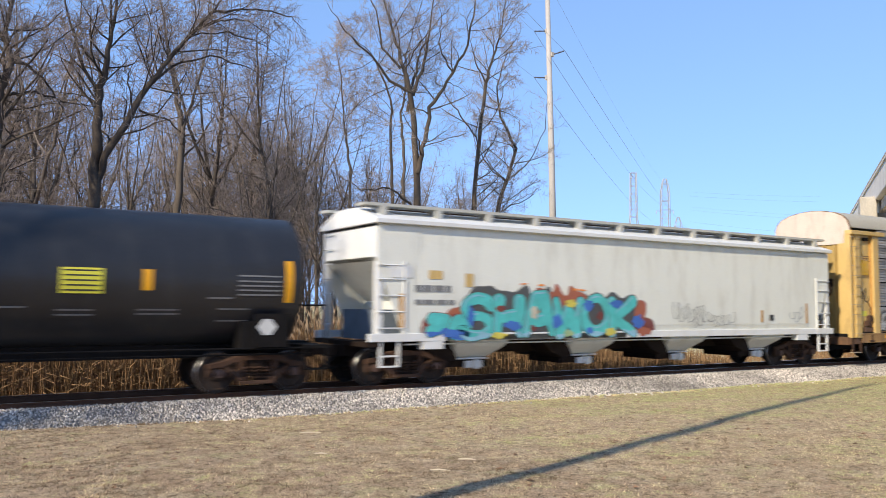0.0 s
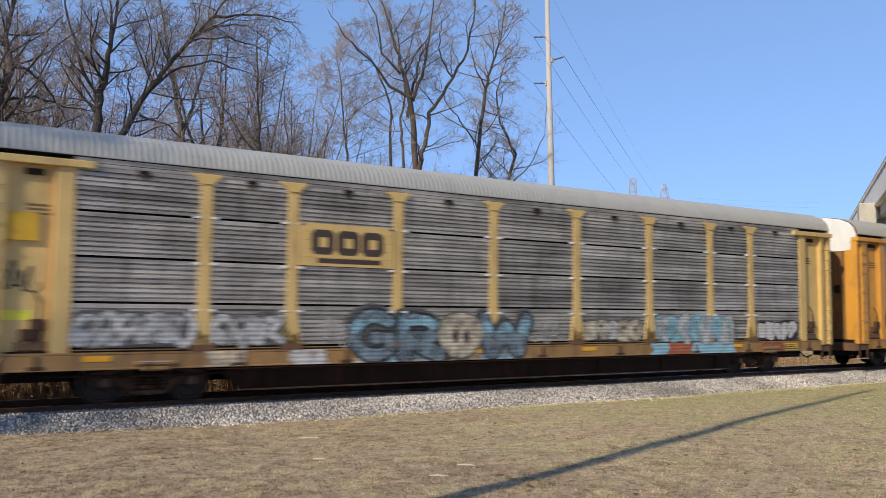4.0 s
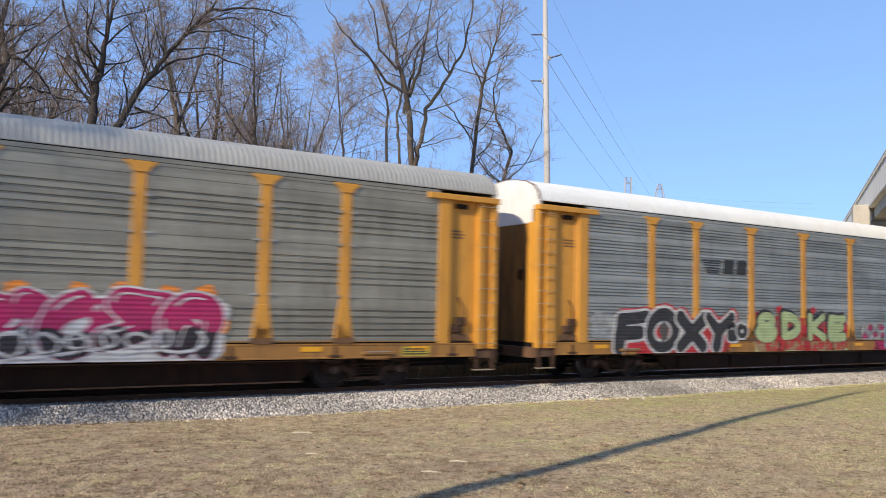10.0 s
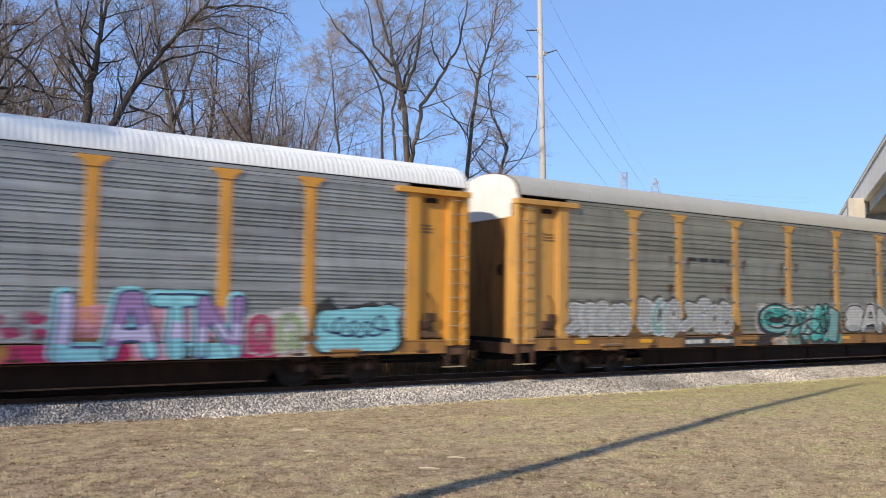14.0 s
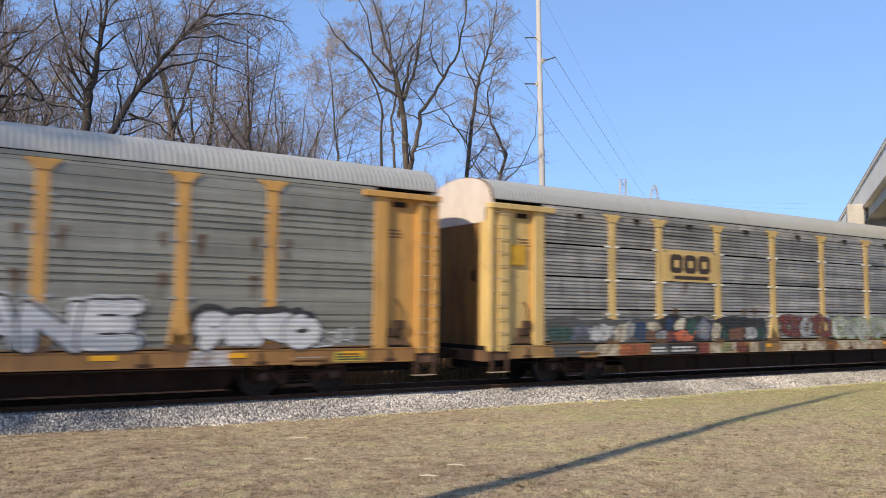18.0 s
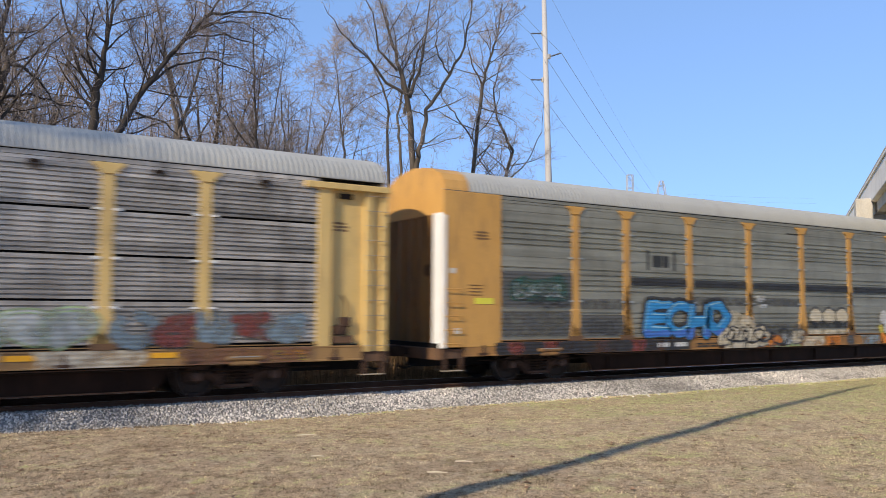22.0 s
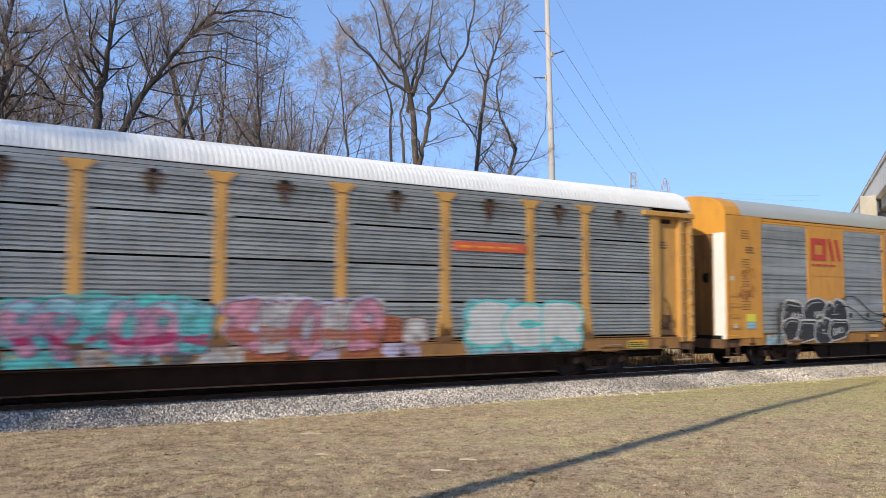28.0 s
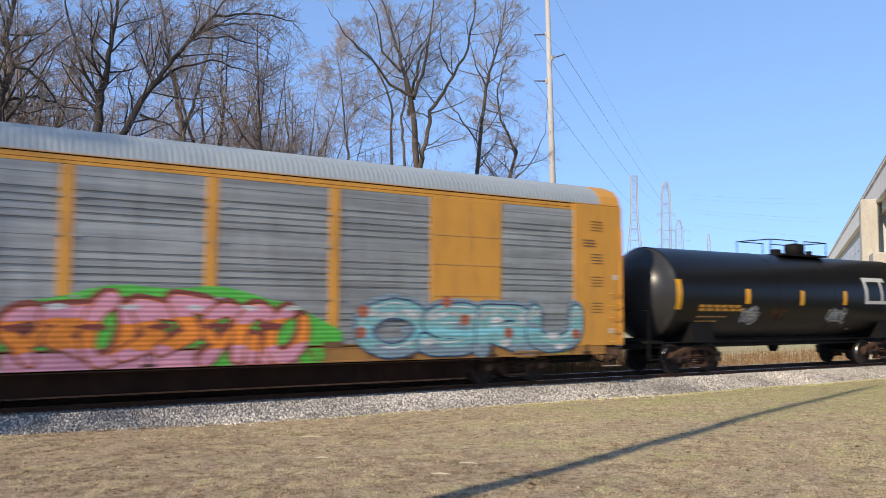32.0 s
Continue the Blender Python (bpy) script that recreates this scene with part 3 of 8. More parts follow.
lattice(45.2, 235, 41.0, 1.75, 7.0, 29.0, (28.5, 34.5), 0.13, 0.25, False)
lattice(47.3, 300, 49.0, 3.1, 5.5, 14.0, (26, 31.5, 37.5), 0.17, 1.6)
lattice(48.15, 430, 49.0, 3.6, 5.0, 12.0, (33.5, 38.5, 43.5), 0.15, 3.6)
lattice(50.05, 430, 41.5, 1.6, 2.4, 10.0, (), 0.12)


def wire(name, a, b, sag, r):
    pts = [a.lerp(b, i / 24) - Vector((0, 0, sag * 4 * (i / 24) * (1 - i / 24))) for i in range(25)]
    thing(name, "thin grey power line wire", "wire", "power line wires", mesh=Mesh().tube(pts, r, 4).data(name, wire_mat))


# from high over the trees, by the pole, to the far towers
FAR = [Vector((219.7, 204.3, 38.7)), Vector((324.0, 282.7, 41.5)), Vector((219.6, 204.4, 31.0))]
NEAR = [Vector((24.14, 37.98, 22.6)), Vector((24.95, 37.45, 22.5)), Vector((22.77, 38.81, 20.56))]
for tip, far, near in zip(TIPS, FAR, NEAR):
    wire("power_line", tip, far, 2.5, 0.023)
    wire("power_line", near, tip, 0.25, 0.015)
wire("power_line", Vector((37.4, 46.9, 27.9)), Vector((220.5, 203.4, 46.4)), 2.0, 0.011)
for z0, z1 in ((43.0, 39.8), (41.6, 38.0), (37.7, 33.2), (36.6, 32.0), (32.4, 26.9)):
    wire("power_line", Vector((226.0, 197.0, z0)), Vector((251.5, 163.8, z1)), 0.4, 0.014)

# the pole behind the camera that lays its shadow over the lawn
caster = thing("utility_pole", "round wooden utility pole standing on the lawn", "utility pole", at=(-3.6, 4.0, 0))
part("pole_shaft", Mesh().tube([(0, 0, 0), (0, 0, 17.5)], [0.17, 0.12], 12), tie_wood, caster)

# ---- the train ----
HALF = 13.6
POSTS = (-9.1, -7.1, -4.35, -1.45, 1.45, 4.35, 7.1, 9.1)


def wheel_mesh():
    m = Mesh()
    for s in (-1, 1):
        y = s * 0.7525
        prof = [(-0.075, 0.05), (-0.075, 0.16), (-0.03, 0.2), (-0.03, 0.36), (-0.07, 0.38), (-0.07, 0.455), (0.05, 0.46), (0.055, 0.49), (0.085, 0.487), (0.085, 0.4), (0.0, 0.36), (0.0, 0.2), (0.06, 0.16), (0.06, 0.05)]
        m.lathe([(a if s < 0 else -a, r) for a, r in prof], "y", (0, y, 0), 28)
    m.tube([(0, -0.98, 0), (0, 0.98, 0)], 0.08, 10)
    for s in (-1, 1):
        m.lathe([(0, 0.02), (0, 0.12), (s * 0.13, 0.12), (s * 0.15, 0.06)], "y", (0, s * 0.9, 0), 10)
        for k in range(3):
            a = k * 2.094
            m.box(0.07 * math.cos(a) - 0.018, 0.07 * math.cos(a) + 0.018, min(s * 1.04, s * 1.075), max(s * 1.04, s * 1.075), 0.07 * math.sin(a) - 0.018, 0.07 * math.sin(a) + 0.018)
    return m.data("wheelset", wheel_steel)


def sideframe_mesh():
    """A cast truss: arched top member, sloping lower members, columns beside the springs, pedestals over the axles."""
    m = Mesh()
    m.prism([(-1.15, 0.56), (-0.82, 0.6), (-0.42, 0.74), (0.42, 0.74), (0.82, 0.6), (1.15, 0.56), (1.15, 0.66), (0.82, 0.72), (0.45, 0.86), (-0.45, 0.86), (-0.82, 0.72), (-1.15, 0.66)], "y", -0.09, 0.09)
    for g in (-1, 1):
        m.prism([(g * 0.74, 0.6), (g * 0.66, 0.48), (g * 0.36, 0.2), (g * 0.28, 0.3), (g * 0.5, 0.52)][::g], "y", -0.08, 0.08)
        m.prism([(g * 0.44, 0.3), (g * 0.34, 0.28), (g * 0.34, 0.78), (g * 0.46, 0.78)][::g], "y", -0.09, 0.09)
        m.prism([(g * 1.15, 0.6), (g * 1.13, 0.36), (g * 1.05, 0.36), (g * 1.03, 0.58), (g * 0.76, 0.58), (g * 0.73, 0.36), (g * 0.66, 0.4), (g * 0.68, 0.62)][::g], "y", -0.07, 0.07)
    m.box(-0.4, 0.4, -0.12, 0.12, 0.2, 0.28)
    return m.data("side_frame", truck_rust, 0.008)


def spring_mesh():
    pts = [(0.085 * math.cos(a * 0.9), 0.085 * math.sin(a * 0.9), 0.3 + a * 0.0105) for a in range(0, 29)]
    return Mesh().tube(pts, 0.02, 5).data("coil_spring", truck_rust)


WHEEL, FRAME, SPRING = wheel_mesh(), sideframe_mesh(), spring_mesh()
TREAD = Mesh().lathe([(-0.068, 0.448), (-0.068, 0.4565), (-0.02, 0.4605), (0.048, 0.4625), (0.048, 0.45)], "y", (0, -0.7525, 0), 28)
TREAD.f = TREAD.f[:-2]
TREAD = TREAD.data("wheel_tread", tread_steel, smooth=True)
CAP = Mesh().lathe([(0, 0.02), (0, 0.1), (-0.03, 0.1), (-0.045, 0.03)], "y", (0, -1.055, 0), 12).data("bearing_cap", mat("rust brown bearing cap", (0.16, 0.09, 0.065), 0.7, 0.1, 0.4))
BOLSTER = Mesh().box(-0.22, 0.22, -1.02, 1.02, 0.52, 0.78).data("bolster", steel_dark, 0.03)
WHEELS = []


def truck(car, x):
    b = part("bolster", BOLSTER, None, car)
    b.location = (x, 0, 0)
    for s in (-1, 1):
        part("side_frame", FRAME, None, car).location = (x, s * 0.98, 0)
        for dx in (-0.24, 0, 0.24):
            part("coil_spring", SPRING, None, car).location = (x + dx, s * 0.98, 0)
    for dx in (-0.89, 0.89):
        w = part("wheelset", WHEEL, None, car, "steel wheels on an axle")
        w.location = (x + dx, 0, 0.46)
        part("wheel_tread", TREAD, None, w, "bright worn wheel tread")
        part("bearing_cap", CAP, None, w, "rust brown bearing end cap")
        WHEELS.append((w, x + dx))


COUPLER = Mesh().box(0, 0.75, -0.09, 0.09, 0.76, 0.95).box(0.62, 0.98, -0.16, 0.12, 0.72, 1.0).box(0.9, 1.04, -0.02, 0.14, 0.74, 0.98)
COUPLER = COUPLER.data("coupler", steel_dark, 0.02)
HOSE = Mesh().tube([(0, 0, 0.75), (0.25, 0, 0.5), (0.55, 0, 0.42), (0.75, 0, 0.5)], 0.03, 6).data("air_hose", steel_black)


def couplers(car, half):
    for s in (-1, 1):
        c = part("coupler", COUPLER, None, car, "cast steel coupler")
        c.matrix_basis = Matrix.Translation((s * (half - 0.28), 0, 0)) @ Matrix.Rotation(0 if s > 0 else math.pi, 4, "Z")
        h = part("air_hose", HOSE, None, car, "black rubber air hose")
        h.matrix_basis = Matrix.Translation((s * (half - 0.1), -0.35, 0)) @ Matrix.Rotation(0 if s > 0 else math.pi, 4, "Z")


ROOF = [(-1.585, 5.06), (-1.575, 5.12), (-1.5, 5.33), (-1.32, 5.52), (-0.95, 5.68), (-0.45, 5.77), (0, 5.8), (0.45, 5.77), (0.95, 5.68), (1.32, 5.52), (1.5, 5.33), (1.575, 5.12), (1.585, 5.06)]


def roof_mesh(material, half, pitch=0.22):
    """A roof of curved sheets with raised ribs across."""
    n = int(2 * half / pitch)
    xs, off = [], []
    for i in range(n):
        x = -half + 2 * half * i / n
        w = 2 * half / n
        xs += [x, x + w * 0.42, x + w * 0.52, x + w * 0.9]
        off += [0.0, 0.0, 0.016, 0.016]
    xs.append(half), off.append(0.0)
    vs, fs = [], []
    k = len(ROOF)
    for x, o in zip(xs, off):
        for y, z in ROOF:
            r = Vector((y, z - 4.4)).normalized()
            vs.append((x, y + r.x * o, z + r.y * o))
    for i in range(len(xs) - 1):
        fs += [(i * k + j, i * k + j + 1, (i + 1) * k + j + 1, (i + 1) * k + j) for j in range(k - 1)]
    fs += [tuple(range(k)), tuple(range(len(vs) - k, len(vs)))]
    me = Mesh().add(vs, fs).data("roof", material)
    for f in me.polygons:
        f.use_smooth = len(f.vertices) == 4
    return me


def panel_profile(style):
    """Outline in (y, z) of the outer face of a ribbed side sheet; y grows inward."""
    z, pts = 1.17, []
    tiers = {"four": 4, "fine": 6, "wide": 3}[style]
    h = (4.86 - 1.17) / tiers
    for t in range(tiers):
        z0 = 1.17 + t * h
        gap = 0.05 if style == "four" else 0.0
        if gap:
            pts += [(0.0, z0), (0.09, z0 + 0.002), (0.09, z0 + gap)]
        ribs = {"four": 8, "fine": 5, "wide": 5}[style]
        flat = {"four": 0.08, "fine": 0.14, "wide": 0.48}[style]
        p = (h - gap - flat) / ribs
        for r in range(ribs):
            a = z0 + gap + r * p
            deep = {"four": 0.055, "fine": 0.036, "wide": 0.032}[style]
            pts += [(0.0, a), (0.0, a + p * 0.54), (deep, a + p * 0.64), (deep, a + p * 0.84), (0.0, a + p * 0.95)]
        if style == "wide":
            seam = z0 + h - flat * 0.45
            pts += [(0.0, seam), (0.012, seam + 0.004), (0.012, seam + 0.012), (0.0, seam + 0.016)]
        if flat:
            pts.append((0.0, z0 + h))
    return pts


PANELS = {}


def panels(car, style, material, x0, x1):
    """The ribbed sheets of one bay: one sheet, or four with open slots between them."""
    w = x1 - x0
    key = (style, material.name, round(w, 3))
    if key not in PANELS:
        runs, run = [], []
        for p in panel_profile(style):
            if p[0] > 0.08:
                if len(run) > 1:
                    runs.append(run)
                run = []
            else:
                run.append(p)
        runs.append(run)
        PANELS[key] = []
        for pr in runs:
            pr = [(0.05, pr[0][1])] + pr + [(0.05, pr[-1][1])]
            n = len(pr)
            vs = [(0, -1.585 + y, z) for y, z in pr] + [(w, -1.585 + y, z) for y, z in pr]
            PANELS[key].append(Mesh().add(vs, [(i, n + i, n + i + 1, i + 1) for i in range(n - 1)]).data("side_panel", material))
    for me in PANELS[key]:
        part("side_panel", me, None, car).location = (x0, 0, 0)


def post_mesh(material, cap=True):
    m = Mesh()
    m.box(-0.13, 0.13, -1.607, -1.5, 1.17, 4.85)
    if cap:
        m.prism([(-0.15, 4.7), (0.15, 4.7), (0.2, 4.8), (0.33, 4.88), (0.33, 4.93), (-0.33, 4.93), (-0.33, 4.88), (-0.2, 4.8)], "y", -1.63, -1.5)
        m.prism([(-0.25, 1.17), (0.25, 1.17), (0.22, 1.4), (0.14, 2.0), (-0.14, 2.0), (-0.22, 1.4)], "y", -1.616, -1.5)
    return m.data("side_post", material, 0.008)


RUNG = {}


def rungs(car, x0, x1, z0, z1, y, count, material, r=0.014):
    w = round(x1 - x0, 2)
    if (w, material.name) not in RUNG:
        RUNG[w, material.name] = Mesh().tube([(0, 0.1, 0), (0, 0, 0), (w, 0, 0), (w, 0.1, 0)], r, 6).data("ladder_rung", material)
    for i in range(count):
        part("ladder_rung", RUNG[w, material.name], None, car).location = (x0, y, z0 + (z1 - z0) * i / (count - 1))


reflector = mat("yellow reflector", (0.80, 0.38, 0.012), 0.35, 0, 0.08, 3)
sticker_yellow = mat("lemon yellow sticker", (0.72, 0.66, 0.06), 0.45, 0, 0.08, 3)
ink = mat("black lettering paint", (0.03, 0.03, 0.03), 0.6, 0, 0.2, 4)
ink_brown = mat("brown lettering paint", (0.17, 0.09, 0.04), 0.6, 0, 0.2, 4)
ink_white = mat("white lettering paint", (0.62, 0.62, 0.6), 0.6, 0, 0.15, 4)


def bars(name, car, x0, x1, z0, z1, rows, y, material, label="plain bars of unreadable small lettering", rng=None):
    rng = rng or random.Random(int(x0 * 100) + rows)
    h = (z1 - z0) / rows
    sh = []
    for i in range(rows):
        x = x0
        end = x1 - rng.uniform(0, 0.2) * (x1 - x0)
        while x < end:
            w = min(rng.uniform(0.12, 0.35) * (x1 - x0), end - x)
            sh.append(rect(x, x + w * 0.86, z0 + i * h + h * 0.2, z0 + (i + 1) * h - h * 0.2))
            x += w
    if rows == 1:
        for s in sh:
            part(name, sheet([s], y), material, car, label)
        return None
    return part(name, sheet(sh, y), material, car, label)


def thin_film(name, rgb, low, high):
    """Dirt that covers its ground only in part."""
    m = mat(name, rgb, 0.85, 0, 0.3, 3, 30, spec=0.1)
    n, l = m.node_tree.nodes, m.node_tree.links
    co, t, r = n.new("ShaderNodeTexCoord"), n.new("ShaderNodeTexNoise"), n.new("ShaderNodeMapRange")
    t.inputs["Scale"].default_value, t.inputs["Detail"].default_value, t.inputs["Roughness"].default_value = 6.0, 6, 0.7
    r.inputs[1].default_value, r.inputs[2].default_value, r.inputs[3].default_value, r.inputs[4].default_value = 0.35, 0.65, low, high
    l.new(co.outputs["Object"], t.inputs[0]), l.new(t.outputs[0], r.inputs[0]), l.new(r.outputs[0], n["Principled BSDF"].inputs["Alpha"])
    return m


grime_film = thin_film("brown black grime film", (0.05, 0.03, 0.018), 0.1, 0.9)
rust_film = thin_film("brown rust film", (0.11, 0.055, 0.028), 0.1, 0.8)
rust_paint = thin_film("rust bleed", (0.15, 0.07, 0.035), 0.0, 0.75)
scrawl_later = []


def autorack(label, yellow, side, roof, style="fine", end_white=True, flush=False, framed=False, sill=None, end=None):
    sill, end = sill or sill_amber, end or yellow
    car = thing("autorack_car", label, "rail car", "cars of the freight train")
    # underframe
    channel = [(-1.61, 1.112), (-1.61, 1.075), (-1.6, 1.065), (-1.6, 0.8), (-1.61, 0.79), (-1.61, 0.76), (-1.45, 0.76), (-1.45, 1.112)]
    part("side_sill", Mesh().prism(channel, "x", -HALF + 0.7, HALF - 0.7), sill, car)
    part("side_sill", Mesh().box(-HALF + 0.7, HALF - 0.7, 1.45, 1.61, 0.76, 1.12), sill, car, bevel=0.012)
    part("sill_slot", Mesh().box(-HALF + 0.75, HALF - 0.75, -1.565, -1.45, 1.113, 1.146), steel_black, car, "dark slot over the sill")
    part("top_lip", Mesh().box(-HALF + 1.8, HALF - 1.8, -1.612, -1.46, 1.147, 1.166), sill, car)
    for x in (-10.05, 10.05):
        part("jacking_pad", Mesh().box(x - 0.42, x + 0.42, -1.66, -1.5, 0.83, 0.93).box(x - 0.3, x + 0.3, -1.64, -1.5, 0.72, 0.83), sill, car, "worn jacking pad on the sill", bevel=0.03)
        # pale strip painted as the highlight along the top of the pad
        part("pad_wear", Mesh().box(x - 0.3, x + 0.3, -1.665, -1.655, 0.9, 0.922), galv_pale, car, "pale strip for the highlight on the pad")
    for x in (-12.3, -8.3, -5.7, -2.9, 0.2, 3.1, 6.4, 8.9, 12.2):
        part("sill_bracket", Mesh().box(x - 0.16, x + 0.16, -1.618, -1.59, 0.775, 0.85).box(x - 0.03, x + 0.03, -1.63, -1.59, 0.8, 1.05), truck_rust, car, "rusty bracket on the sill", bevel=0.008)
    part("deck_floor", Mesh().box(-HALF, HALF, -1.44, 1.44, 0.85, 1.1), steel_black, car)
    part("centre_sill", Mesh().box(-HALF + 0.1, HALF - 0.1, -0.35, 0.35, 0.45, 0.84), steel_black, car)
    part("drop_skirt", Mesh().prism([(-8.6, 0.65), (8.6, 0.65), (8.2, 0.24), (-8.2, 0.24)], "y", -1.3, -1.25), skirt_black, car, "black well skirt")
    part("drop_skirt", Mesh().prism([(-8.6, 0.65), (8.6, 0.65), (8.2, 0.24), (-8.2, 0.24)], "y", 1.25, 1.3), steel_black, car)
    # rust flanges, lighter than the skirt, stand in for its thin highlight lines
    part("skirt_flange", Mesh().box(-8.2, 8.2, -1.36, -1.27, 0.215, 0.238), truck_rust, car, "rusty skirt flange standing for a highlight line")
    part("skirt_flange", Mesh().box(-8.9, 8.9, -1.5, -1.31, 0.7, 0.725), truck_rust, car)
    for x in (-7.6, -5.1, -2.5, 0.0, 2.5, 5.1, 7.6):
        part("skirt_rib", Mesh().box(x - 0.02, x + 0.02, -1.34, -1.301, 0.26, 0.64), skirt_black, car)
    part("brake_pipe", Mesh().tube([(-12.2, -1.2, 0.62), (-8.7, -1.2, 0.6), (-8.4, -1.42, 0.68), (8.4, -1.42, 0.68), (8.7, -1.2, 0.6), (12.2, -1.2, 0.62)], 0.022, 6), steel_dark, car, "thin dark brake pipe")
    for k in range(6):
        part("floor_beam", Mesh().box(-7 + 2.8 * k - 0.08, -7 + 2.8 * k + 0.08, -1.24, 1.24, 0.5, 0.84), steel_black, car)
    part("brake_reservoir", Mesh().lathe([(-0.5, 0.08), (-0.42, 0.19), (0.42, 0.19), (0.5, 0.08)], "x", (2.2, -0.85, 0.6), 12), steel_dark, car, smooth=True)
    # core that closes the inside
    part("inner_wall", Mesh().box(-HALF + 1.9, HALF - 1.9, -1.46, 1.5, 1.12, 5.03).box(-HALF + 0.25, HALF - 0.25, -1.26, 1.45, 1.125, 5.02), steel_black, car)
    part("roof", roof_mesh(roof, HALF - 0.08, 0.13), None, car)
    if flush:
        for s in (-1, 1):
            x = s * (HALF - 0.08)
            ring = [(y * 1.012, 4.4 + (z - 4.4) * 1.012) for y, z in ROOF]
            part("roof_end_strip", Mesh().prism(ring, "x", min(x, x - s * 0.75), max(x, x - s * 0.75)), yellow, car, "yellow painted end of the roof")
    part("roof_gutter", Mesh().box(-HALF + 0.1, HALF - 0.1, -1.56, -1.46, 5.036, 5.058), steel_black, car)
    part("roof_rail", Mesh().box(-HALF + 1.86, HALF - 1.86, -1.592, -1.47, 4.862, 4.93).box(-HALF + 1.86, HALF - 1.86, -1.578, -1.47, 4.945, 5.036), yellow if framed else side, car, "ribbed rail under the roof")
    part("roof_edge", Mesh().box(-HALF + 0.05, HALF - 0.05, -1.597, -1.5, 5.059, 5.085), yellow if framed else roof, car)
    # end wall that faces along the track
    for s in (-1, 1):
        x = s * (HALF - 0.16)
        lower = 4.45
        m = Mesh().prism([(-1.52, lower)] + [(y * 0.985, z - 0.01) for y, z in ROOF] + [(1.52, lower)], "x", min(x, x + s * 0.12), max(x, x + s * 0.12))
        rim = [(y * 1.008, 4.4 + (z - 4.4) * 1.008) for y, z in ROOF]
        part("cap_rim", Mesh().prism(rim, "x", min(x + s * 0.05, x + s * 0.1), max(x + s * 0.05, x + s * 0.1)), shoe_rust if end_white else yellow, car, "rusty rim of the end cap" if end_white else "")
        part("end_cap", m, end_peel if end_white == "peel" else white_paint if end_white else yellow, car, "pale end cap" if end_white else "")
        x1 = x + s * 0.06
        # on flush ends the dark door colour carries the shade of the gap
        door = part("end_door", Mesh().box(min(x, x1), max(x, x1), -1.11, 1.5, 1.0, lower), end_brown_shaded if flush else end, car)
        # post added as the sunlit strip of the end, white on flush cars
        part("lit_corner_post", Mesh().box(min(x, x + s * 0.15), max(x, x + s * 0.15), -1.585, -1.12, 0.98, lower + 0.02), white_paint if flush else yellow, car, "corner post added for the sunlit strip of the end", bevel=0.01)
        for y in (-0.95, -0.55, 0, 0.55, 1.1, 1.44):
            part("door_rib", Mesh().box(min(x1, x + s * 0.13), max(x1, x + s * 0.13), y - 0.05, y + 0.05, 1.0, lower - 0.01), end_brown_shaded if flush else end, door)
        part("hand_brake", Mesh().lathe([(0, 0.02), (0.03, 0.17), (0.06, 0.17), (0.07, 0.02)], "x", (x + s * 0.1, -0.75, 3.0), 14), steel_dark, car, "dark hand brake wheel")
        part("end_sill", Mesh().box(min(x, x + s * 0.22), max(x, x + s * 0.22), -1.5, 1.5, 0.68, 0.98), grimy_end, car, bevel=0.015)
        # ladder column, recess and end post on the near side
        o = s * (HALF - 0.02)
        if not flush:
            a0, a1 = (0.0, 0.17) if s > 0 else (0.0, 0.1)
            part("ladder_post", Mesh().box(min(o - s * a0, o - s * a1), max(o - s * a0, o - s * a1), -1.60, -1.38, 0.95, 4.84), yellow, car, bevel=0.01)
            part("ladder_channel", Mesh().box(min(o - s * 0.02, o - s * 0.6), max(o - s * 0.02, o - s * 0.6), -1.51, -1.30, 0.96, 4.83), yellow, car)
            b0, b1 = (0.44, 0.62) if s > 0 else (0.32, 0.64)
            part("ladder_post", Mesh().box(min(o - s * b0, o - s * b1), max(o - s * b0, o - s * b1), -1.605, -1.31, 0.95, 4.84), yellow, car, bevel=0.01)
            rungs(car, min(o - s * 0.03, o - s * 0.6), max(o - s * 0.03, o - s * 0.6), 1.1, 4.7, -1.645, 11, rung_steel, 0.011)
            part("corner_angle", Mesh().box(min(o - s * 1.5, o - s * 1.44), max(o - s * 1.5, o - s * 1.44), -1.53, -1.475, 1.0, 4.84), amber_dull, car)
            part("recess_panel", Mesh().box(min(o - s * 0.62, o - s * 1.85), max(o - s * 0.62, o - s * 1.85), -1.48, -1.28, 1.0, 4.84), yellow, car)
            part("end_post", Mesh().box(min(o - s * 1.5, o - s * 1.86), max(o - s * 1.5, o - s * 1.86), -1.61, -1.32, 1.1, 4.84), yellow, car, bevel=0.01)
            part("header_beam", Mesh().box(min(o + s * 0.02, o - s * 2.2), max(o + s * 0.02, o - s * 2.2), -1.68, -1.4, 4.8, 4.95), yellow, car, bevel=0.012)
            part("door_roller", Mesh().box(min(o - s * 0.95, o - s * 1.3), max(o - s * 0.95, o - s * 1.3), -1.56, -1.45, 4.6, 4.72), steel_dark, car)
            w0 = o - s * 1.2
            gear = part("door_gear", Mesh().box(w0 - 0.22, w0 + 0.16, -1.58, -1.46, 1.36, 1.58).box(w0 - 0.05, w0 + 0.22, -1.6, -1.46, 1.55, 1.78), truck_rust, car, "rusty door locking gear", bevel=0.02)
            part("gear_wheel", Mesh().lathe([(-0.03, 0.03), (-0.03, 0.1), (0.03, 0.1), (0.03, 0.03)], "y", (w0 - 0.08, -1.6, 1.48), 14), truck_rust, gear)
